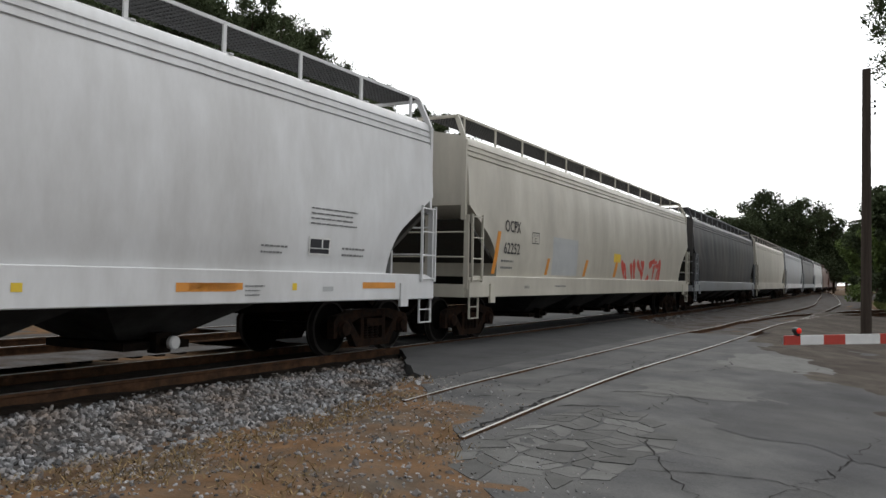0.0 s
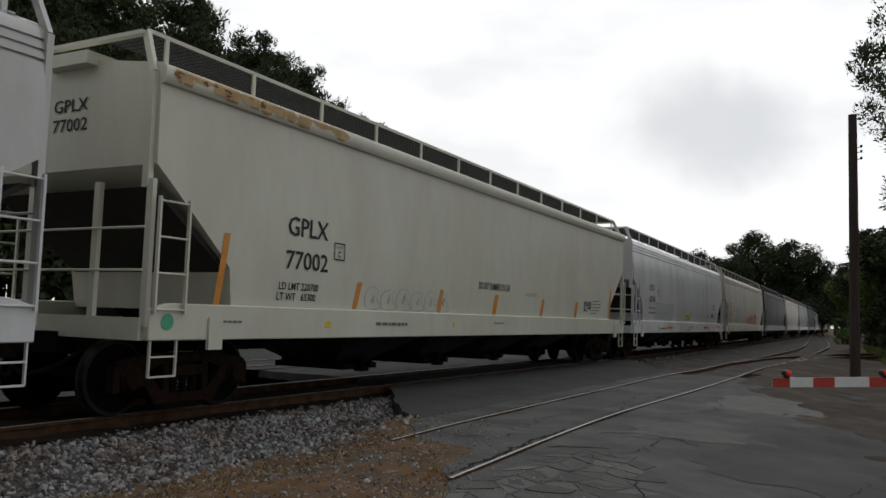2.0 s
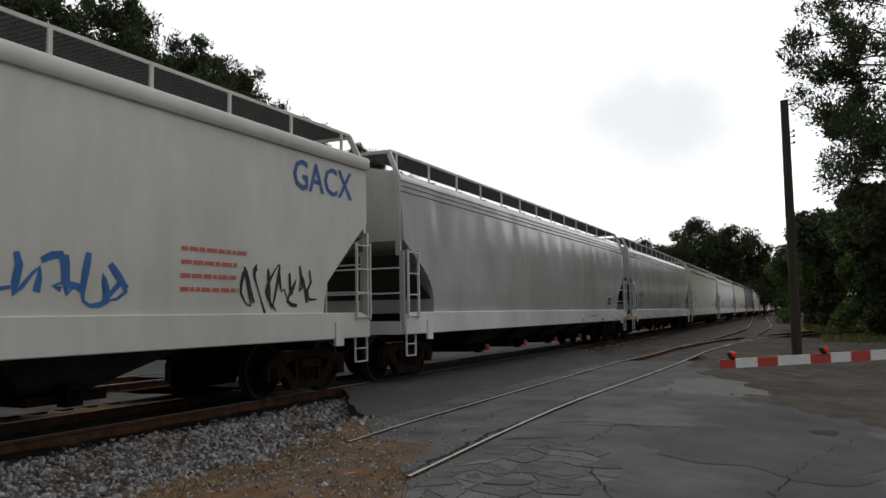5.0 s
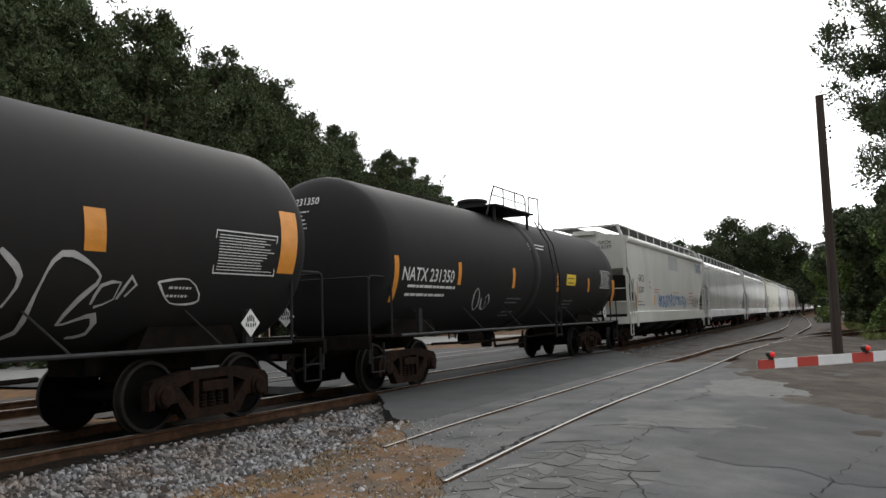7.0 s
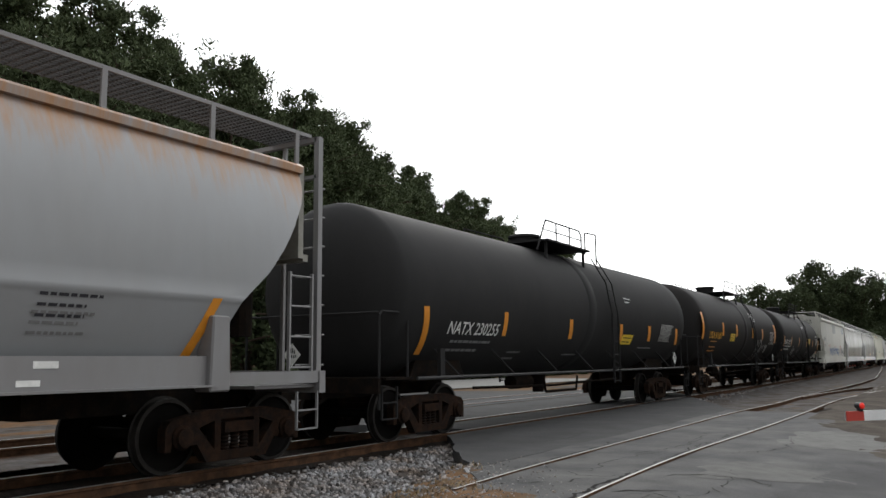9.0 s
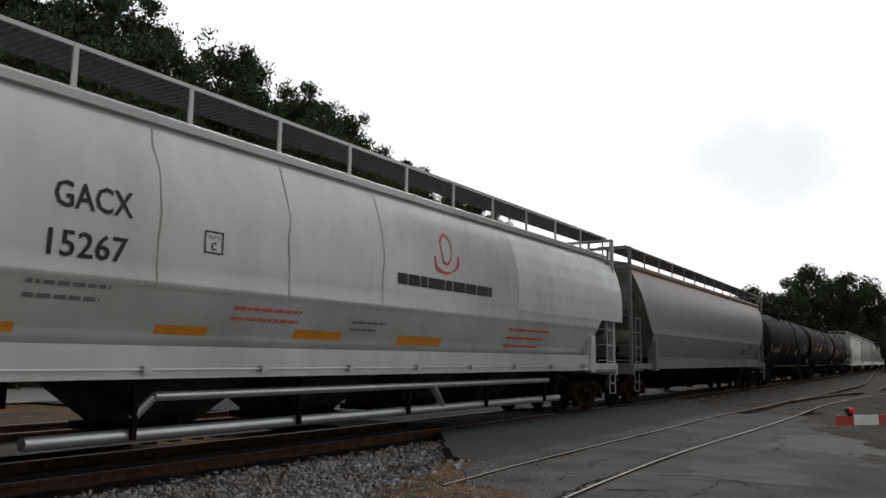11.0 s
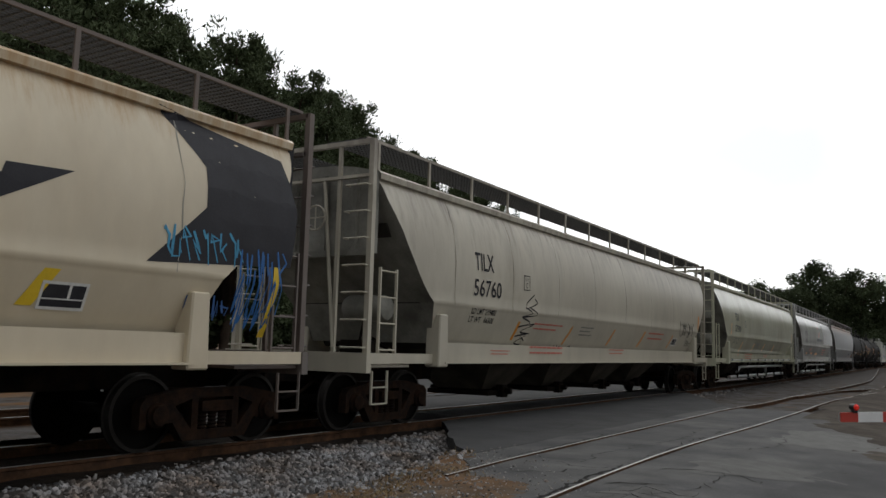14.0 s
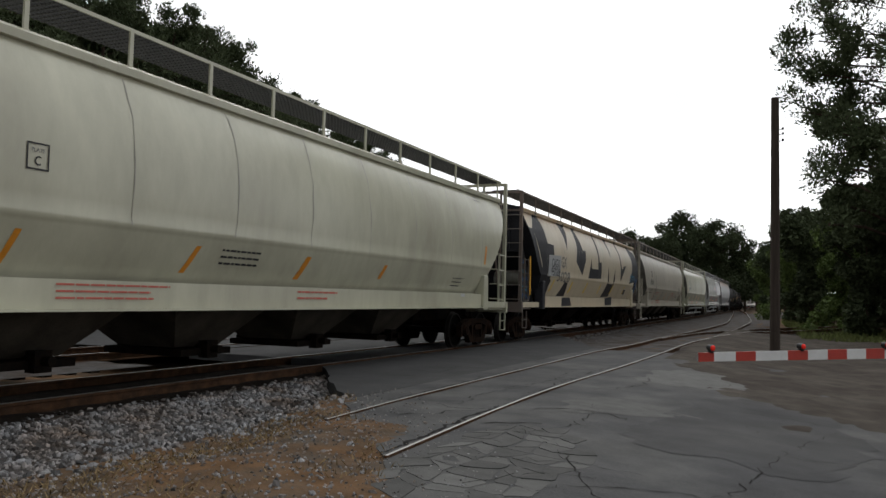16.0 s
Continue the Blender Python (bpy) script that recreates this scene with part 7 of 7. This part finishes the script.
rng = random.Random(21)
PINES = [pine(17, 31 + k, bare=0.10 if k < 2 else 0.2, reach=0.20, leaf=0.19, per=74, levels=24, core=True) for k in range(4)]
BACK = [pine(17, 131 + k, bare=0.15, reach=0.20, leaf=0.32, per=22, levels=24, core=True) for k in range(2)]
k = 0
for row in (0, 1, 2):
    y = 4.0 - row * 1.5
    while y < 98:
        x = -38 - row * 3.0 + rng.uniform(-1.6, 1.6) - (y - 60) * 0.05
        s = (1.145 if y < 34 else 1.145 - (y - 34) * 0.0062) * rng.uniform(0.985, 1.025)
        plant("pine_tree", BACK[k % 2] if row else PINES[k % 4], pose(x, y, -0.3, rng.uniform(-2, 2), rng.uniform(-2, 2), rng.uniform(0, 360)) @ Matrix.Diagonal((s, s, s * rng.uniform(0.985, 1.02), 1)),
              "dark green pine in the wood behind the tracks", "tree", "pine wood")
        y += rng.uniform(2.7, 3.7) * (1 - 0.1 * row)
        k += 1
UNDER = [broadleaf(6, 191 + j, leaf=0.34, count=130, blobs=34, width=0.55, base=0.03) for j in range(2)]
y = 0.0
while y < 110:
    s = rng.uniform(0.75, 1.25)
    plant("shrub", UNDER[int(y) % 2], pose(-35.5 - (y - 60) * 0.05 + rng.uniform(-1.5, 1.5), y, -0.4, 0, 0, rng.uniform(0, 360)) @ Matrix.Diagonal((s, s, s, 1)),
          "dark undergrowth at the edge of the pine wood", "shrub", "undergrowth")
    y += rng.uniform(2.6, 3.8)
OAKS = [broadleaf(18, 61 + k, leaf=0.36, count=270, blobs=62) for k in range(3)]
for az, dist, top, kind in ((11.0, 150, 4.7, 0), (9.7, 160, 4.2, 1), (12.3, 140, 3.9, 1), (7.6, 165, 5.9, 2), (6.3, 160, 5.0, 0), (5.2, 160, 5.3, 1), (4.2, 168, 4.6, 2), (3.5, 175, 3.5, 0), (2.8, 190, 2.8, 1), (8.6, 150, 4.4, 2),
                            (13.6, 150, 3.6, 0), (15, 140, 3.4, 2), (2.2, 200, 2.4, 0), (1.6, 170, 3.0, 1), (16.5, 135, 3.2, 1), (18.5, 130, 3.4, 0), (20.5, 125, 4.0, 2), (22.5, 118, 5.0, 1), (24.5, 112, 6.0, 0), (26.5, 105, 7.5, 2),
                            (0.6, 225, 2.3, 1), (1.3, 240, 2.2, 2), (2.0, 235, 2.0, 0), (2.7, 250, 2.1, 1), (3.4, 245, 2.4, 2), (-0.2, 215, 2.6, 0), (4.4, 240, 2.8, 1)):
    a = radians(az)
    s = (dist * math.tan(radians(top)) + 1.6) / 18 * 1.02
    plant("broadleaf_tree", OAKS[kind], pose(-dist * math.sin(a), dist * math.cos(a), -0.3, 0, 0, rng.uniform(0, 360)) @ Matrix.Diagonal((s, s, s, 1)),
          "dark broadleaf tree beyond the bend of the line", "tree", "distant trees")
near_pine = pine(24, 77, bare=0.16, reach=0.20, leaf=0.20, per=190, levels=38)
plant("pine_tree", near_pine, pose(4.6, 44, -0.3, 0, 0, 40), "tall pine beside the crossing road", "tree", "roadside pines")
plant("pine_tree", near_pine, pose(9.2, 48, -0.3, 0, 0, 160), "tall pine beside the crossing road", "tree", "roadside pines")
SHRUBS = [broadleaf(6, 91 + k, leaf=0.17, count=330, blobs=40, mat=m, width=0.5, base=0.04) for k, m in enumerate(("leaves", "leaves_light", "leaves"))]
for x, y, s, kind in ((0.6, 62, 1.3, 0), (2.6, 58, 1.25, 1), (4.6, 52, 1.5, 0), (3.0, 47, 0.95, 2), (5.6, 45, 1.4, 2), (8.5, 44, 1.6, 0), (1.2, 72, 1.5, 2), (-0.8, 80, 1.2, 1), (3.8, 66, 1.7, 2), (-1.8, 100, 1.5, 0), (-3, 125, 1.7, 2), (0.5, 95, 2.0, 0),
                      (-5.5, 150, 1.8, 1), (11, 48, 1.7, 2), (2.2, 52.5, 0.8, 1)):
    plant("shrub", SHRUBS[kind], pose(x, y, -0.35, 0, 0, rng.uniform(0, 360)) @ Matrix.Diagonal((s, s, s, 1)), "dense green roadside shrub", "shrub", "roadside shrubs")


# ---- roadside furniture ----
bm = bmesh.new()
rod(bm, (0, 0, -0.8), (0, 0, 7.6), 0.15, 14, 0.115)
pole = tagged(new("utility_pole"), "old bare timber utility pole without crossarms", "utility pole")
pole.location = (-0.76, 26.2, 0)
part("shaft", bm, "pole", pole, smooth=40)
bm = bmesh.new()
for z in (6.25, 6.45, 6.6):
    rod(bm, (0.10, -0.03, z), (0.22, -0.05, z + 0.02), 0.012, 6)
    lathe(bm, [(z, 0.03), (z + 0.06, 0.035), (z + 0.08, 0.015)], "z", 8, (0.22, -0.05, 0))
part("insulator_pins", bm, "wire", pole)

gate = tagged(new("crossing_gate"), "lowered red and white striped crossing gate arm with red lamps", "crossing gate")
gate.location = (-1.45, 12.92, 0.50)
GA = Vector((2.8, 2.6, 0.06)).normalized()
GROT = GA.to_track_quat("X", "Z").to_matrix().to_4x4()
gate.rotation_euler = GROT.to_euler()
x = 0.0
for k, w in enumerate((0.27, 0.40, 0.38, 0.62, 0.40, 0.40, 0.40, 0.40, 0.40, 0.40, 0.40, 0.40, 0.40, 0.40, 0.40, 0.40)):
    bm = bmesh.new()
    box(bm, x, x + w, -0.012, 0.012, -0.068 - 0.002 * k, 0.068 + 0.002 * k)
    part("stripe", bm, "gate_red" if k % 2 == 0 else "gate_white", gate)
    x += w
bm = bmesh.new()
box(bm, 0.0, x, 0.012, 0.04, -0.05, 0.05)
part("arm_beam", bm, "steel", gate)
for px in (0.22, 1.95, 3.7):
    bm = bmesh.new()
    box(bm, px - 0.03, px + 0.03, -0.03, 0.03, 0.06, 0.11)
    lathe(bm, [(-0.05, 0.048), (0.05, 0.048)], "y", 16, (px, 0, 0.14))
    case = part("lamp", bm, "lamp_case", gate)
    bm = bmesh.new()
    lathe(bm, [(-0.07, 0.025), (-0.062, 0.036), (-0.05, 0.044)], "y", 16, (px, 0, 0.14))
    lathe(bm, [(0.05, 0.044), (0.062, 0.036), (0.07, 0.025)], "y", 16, (px, 0, 0.14))
    part("lens", bm, "lamp_red", case, "glowing red lens")
bm = bmesh.new()
up = GROT.to_3x3().inverted() @ Vector((0, 0, 1))
foot = Vector((x + 0.12, 0.08, 0))
rod(bm, foot - up * 1.1, foot + up * 3.2, 0.06, 12)
part("mast", bm, "steel", gate, "galvanised steel mast")
bm = bmesh.new()
box(bm, x - 0.05, x + 0.45, -0.2, 0.3, -0.45, 0.25)
part("motor_box", bm, "steel", gate)
bm = bmesh.new()
rod(bm, (0, 0, -0.3), (0, 0, 0.95), 0.05, 10)
marker = thing("marker_post", bm, "gate_white", "short white marker post in the grass", "post")
marker.location = (-1.9, 70, 0)

# ---- broken asphalt: blocks and open cracks ----
rng = random.Random(17)
blocks = tagged(new("broken_pavement"), "broken pale asphalt blocks beside the siding rail", "pavement", kind="structure")
grid = {(i, j): (-3.02 + i * 0.25 + 0.05 * (j % 2) + rng.uniform(-0.085, 0.085), 4.9 + j * 0.29 + 0.12 * (i % 2) + rng.uniform(-0.09, 0.09)) for i in range(9) for j in range(15)}
for i in range(8):
    for j in range(14):
        ring = [grid[i, j], grid[i + 1, j], grid[i + 1, j + 1], grid[i, j + 1]]
        cx, cy = sum(p[0] for p in ring) / 4, sum(p[1] for p in ring) / 4
        if ((cx + 2.45) / 0.70) ** 2 + ((cy - 6.7) / 1.75) ** 2 > 0.75 + 0.4 * rng.random():
            continue
        bm = bmesh.new()
        ring = [(p[0] + (q[0] - p[0]) * f + rng.uniform(-0.012, 0.012), p[1] + (q[1] - p[1]) * f + rng.uniform(-0.012, 0.012)) for p, q in zip(ring, ring[1:] + ring[:1]) for f in (0.12, 0.5, 0.88)]
        n, t, g = len(ring), rng.uniform(0.002, 0.009), rng.uniform(0.885, 0.96)
        low = [bm.verts.new((cx + (x - cx) * g * 1.02, cy + (y - cy) * g * 1.02, road_z(x, y) - 0.02)) for x, y in ring]
        top = [bm.verts.new((cx + (x - cx) * g, cy + (y - cy) * g, road_z(x, y) + t)) for x, y in ring]
        for k in range(n):
            bm.faces.new((low[k], low[(k + 1) % n], top[(k + 1) % n], top[k]))
        bm.faces.new(top)
        part("asphalt_block", bm, "slab", blocks)


def crack(points, width):
    line = [(x + rng.gauss(0, 0.035), y + rng.gauss(0, 0.035)) for x, y in spline(points, 0.10)]
    bm = bmesh.new()
    rows = []
    for k, (x, y) in enumerate(line):
        a, b = line[max(0, k - 1)], line[min(len(line) - 1, k + 1)]
        d = Vector((b[0] - a[0], b[1] - a[1])).normalized()
        w = 0.42 * width * rng.uniform(0.1, 1.3) * (0.3 + math.sin(math.pi * (k + 0.5) / len(line)))
        rows.append([bm.verts.new((x - s * d.y * w / 2, y + s * d.x * w / 2, road_z(x, y) + 0.005)) for s in (-1, 1)])
    for p, q in zip(rows, rows[1:]):
        bm.faces.new((p[0], p[1], q[1], q[0]))
    return finish(bm, "crack", "crack")


for points, width in (([(-3.14, 8.18), (-2.95, 8.34), (-2.62, 8.55)], 0.17), ([(-3.02, 8.5), (-2.75, 8.42)], 0.10), ([(-3.27, 6.2), (-3.33, 7.2), (-3.40, 8.4), (-3.47, 9.8)], 0.13), ([(-4.84, 9.0), (-4.88, 12.0), (-4.95, 16.5)], 0.07),
                      ([(-3.52, 10.2), (-3.58, 13.5), (-3.55, 18)], 0.05), ([(-4.4, 8.2), (-3.9, 8.5), (-3.6, 9.0)], 0.05), ([(-4.2, 9.3), (-3.8, 9.1), (-3.5, 9.3)], 0.05), ([(-2.3, 5.6), (-2.0, 6.3), (-1.5, 6.6)], 0.04), ([(-3.0, 9.6), (-2.6, 9.9), (-2.2, 10.0), (-1.9, 9.7)], 0.10), ([(-2.9, 8.2), (-2.2, 7.6), (-1.6, 6.4), (-1.0, 5.4)], 0.03), ([(-1.8, 6.0), (-0.9, 6.6), (0.2, 6.3)], 0.03),
                      ([(-0.9, 5.6), (-0.5, 7.2), (-0.2, 9.0), (0.4, 11.5)], 0.03), ([(0.4, 6.5), (0.9, 7.8), (0.8, 9.6)], 0.025), ([(-2.7, 6.3), (-1.9, 6.9), (-1.2, 7.0)], 0.03), ([(-0.2, 9.0), (0.8, 9.2), (1.8, 8.6)], 0.025),
                      ([(-3.9, 9.4), (-4.1, 10.6), (-3.8, 12.2)], 0.04), ([(-4.2, 11.4), (-3.8, 13.0), (-4.1, 15.6)], 0.04), ([(-2.9, 12.2), (-2.4, 13.4), (-2.6, 15.4)], 0.05), ([(-2.6, 16), (-1.6, 16.6), (-0.6, 16.2)], 0.06),
                      ([(-6.2, 11.8), (-5.9, 13.4), (-6.3, 15)], 0.03), ([(0.5, 12.2), (1.6, 12.8), (2.6, 12.4)], 0.05), ([(-1.6, 11.4), (-0.6, 12.0), (0.5, 11.8)], 0.03), ([(-3.0, 7.0), (-2.3, 8.9), (-2.5, 10.6)], 0.03)):
    tagged(new("crack", crack(points, width)), "open crack in the asphalt", "crack", "cracks in the road", "structure")
for outline, mat in (([(-2.75, 9.8), (-2.0, 10.2), (-1.2, 10.6), (-1.3, 11.2), (-2.2, 11.3), (-2.9, 10.8)], "slab"), ([(-2.6, 14.0), (-1.2, 14.6), (-0.6, 16.4), (-1.6, 17.2), (-2.6, 16.4)], "slab"),
                     ([(0.6, 12.8), (2.2, 13.2), (3.4, 14.8), (1.8, 15.2), (0.8, 14.2)], "slab"), ([(-1.7, 8.4), (-0.4, 8.0), (0.6, 9.6), (0.2, 13.0), (-0.9, 13.6), (-1.5, 11.8)], "asphalt_mid")):
    bm = bmesh.new()
    ring = spline(outline + [outline[0]], 0.15)[:-1]
    ring = [(x + rng.gauss(0, 0.03) + 0.30 * noise.noise((x * 2.2, y * 2.2, 1)), y + rng.gauss(0, 0.05) + 0.55 * noise.noise((x * 2.2, y * 2.2, 8))) for x, y in ring]
    bm.faces.new([bm.verts.new((x, y, 0)) for x, y in ring]).normal_update()
    bmesh.ops.triangulate(bm, faces=bm.faces[:])
    bmesh.ops.subdivide_edges(bm, edges=[e for e in bm.edges if e.calc_length() > 0.4], cuts=3)
    bmesh.ops.triangulate(bm, faces=bm.faces[:])
    for v in bm.verts:
        v.co.z = road_z(v.co.x, v.co.y) + 0.004
    tagged(new("road_patch", finish(bm, "road_patch", mat)), "worn repair patch in the asphalt", "pavement", "road patches", "structure")

# ---- loose stone, grass ----
rng = random.Random(5)


def stones(name, count, place_one, label, mat="stone"):
    t = (1 + math.sqrt(5)) / 2
    ico = [Vector(p).normalized() for p in ((-1, t, 0), (1, t, 0), (-1, -t, 0), (1, -t, 0), (0, -1, t), (0, 1, t), (0, -1, -t), (0, 1, -t), (t, 0, -1), (t, 0, 1), (-t, 0, -1), (-t, 0, 1))]
    tri = ((0, 11, 5), (0, 5, 1), (0, 1, 7), (0, 7, 10), (0, 10, 11), (1, 5, 9), (5, 11, 4), (11, 10, 2), (10, 7, 6), (7, 1, 8), (3, 9, 4), (3, 4, 2), (3, 2, 6), (3, 6, 8), (3, 8, 9), (4, 9, 5), (2, 4, 11), (6, 2, 10), (8, 6, 7), (9, 8, 1))
    verts, faces = [], []
    for _ in range(count):
        p = place_one()
        if p is None:
            continue
        x, y, z, s = p
        m = Euler((rng.random() * 6, rng.random() * 6, rng.random() * 6)).to_matrix() @ Matrix.Diagonal((s * rng.uniform(0.7, 1.3), s * rng.uniform(0.6, 1.1), s * rng.uniform(0.5, 0.9)))
        i = len(verts)
        verts += [m @ (v * rng.uniform(0.6, 1.35)) + Vector((x, y, z)) for v in ico]
        faces += [(i + a, i + b, i + c) for a, b, c in tri]
    me = bpy.data.meshes.new(name)
    me.from_pydata(verts, [], faces)
    me.materials.append(M[mat])
    return tagged(new(name, me), label, "ballast", kind="stuff")


def near_stone():
    x, y = rng.uniform(-7.95, -4.7), rng.uniform(1.5, 12.6)
    if on_road(x, y - 0.2) or (x > -5.6 and rng.random() < (x + 5.6) * 1.5 + 0.35):
        return None
    if x < -7.6 and rng.random() < 0.6:
        return None
    return x, y, max(ballast_height(x, y), bed(x, y) if x > -5.6 else -0.62), rng.uniform(0.018, 0.044)


stones("ballast_stones", 14000, near_stone, "sharp grey crushed ballast stones beside the rail")


def mid_stone():
    x, y = rng.uniform(-12.4, -9.9), rng.uniform(2, 14)
    return x, y, ballast_height(x, y), rng.uniform(0.02, 0.045)


stones("ballast_stones", 5000, mid_stone, "grey crushed stone between the two tracks")


def far_stone():
    x, y = rng.uniform(-8.2, -5.2), rng.uniform(23, 60)
    if on_road(x, y):
        return None
    return x - bend(y)[0], y, ballast_height(x, y) + 0.01, rng.uniform(0.02, 0.05)


stones("ballast_stones", 6000, far_stone, "grey crushed stone on the shoulder beyond the crossing")


def dirt_pebble():
    x, y = rng.uniform(-5.5, -0.5), rng.uniform(1.5, 10.5)
    e = (y - road_edge(x)) / 1.72
    if e > 0 and rng.random() < 0.15 + e * 0.7:
        return None
    return x, y, max(bed(x, y), road_z(x, y) if on_road(x, y) else -1.0), rng.uniform(0.006, 0.020) * (1.8 if rng.random() < 0.05 else 1) * (0.8 if e > 0 else 1)


stones("pebbles", 8500, dirt_pebble, "small pebbles scattered over the dirt")


def blades(name, count, place_one, mat, label, size):
    verts, faces = [], []
    for _ in range(count):
        p = place_one()
        if p is None:
            continue
        x, y, z = p
        a = rng.random() * math.tau
        h, w = size * rng.uniform(0.5, 1.4), size * 0.10
        lean = Vector((rng.gauss(0, 0.5 if size > 0.1 else 1.4), rng.gauss(0, 0.5 if size > 0.1 else 1.4), 1)).normalized() * h
        d = Vector((math.cos(a), math.sin(a), 0)) * w
        i = len(verts)
        b = Vector((x, y, z))
        verts += [b - d, b + d, b + lean]
        faces.append((i, i + 1, i + 2))
    me = bpy.data.meshes.new(name)
    me.from_pydata(verts, [], faces)
    me.materials.append(M[mat])
    return tagged(new(name, me), label, "grass", kind="stuff")


def verge():
    x, y = rng.uniform(-1.6, 9), rng.uniform(41, 72)
    return None if x < -1.6 + (72 - y) * 0.05 else (x, y, height(x, y) - 0.08)


def dead_grass():
    x, y = rng.uniform(-5.6, -0.3), rng.uniform(1.2, 9.5)
    if y > road_edge(x) + 0.3 or noise.noise((x * 0.9, y * 0.9, 11)) < -0.12 + 0.3 * rng.random():
        return None
    return x, y, bed(x, y)


blades("dead_grass", 15000, dead_grass, "straw", "flattened dead grass on the dirt", 0.07)
blades("grass", 16000, verge, "grass", "dry green grass on the verge", 0.35)


def motions():
    """The train rolls away along the line at a steady pace, its wheels turning."""
    times = [k * 0.5 for k in range(33)]
    for car, centre in TRAIN:
        walk(car, [(t, on_track(centre + SPEED * t)) for t in times])
    turns = [(k / FPS, pose(0, 0, 0, -math.degrees(SPEED * k / FPS / 0.457))) for k in range(16 * FPS + 1)]
    for wheel, y in WHEELS:
        walk(wheel, [(t, Matrix.Translation((0, y, 0.457)) @ m) for t, m in turns])


motions()
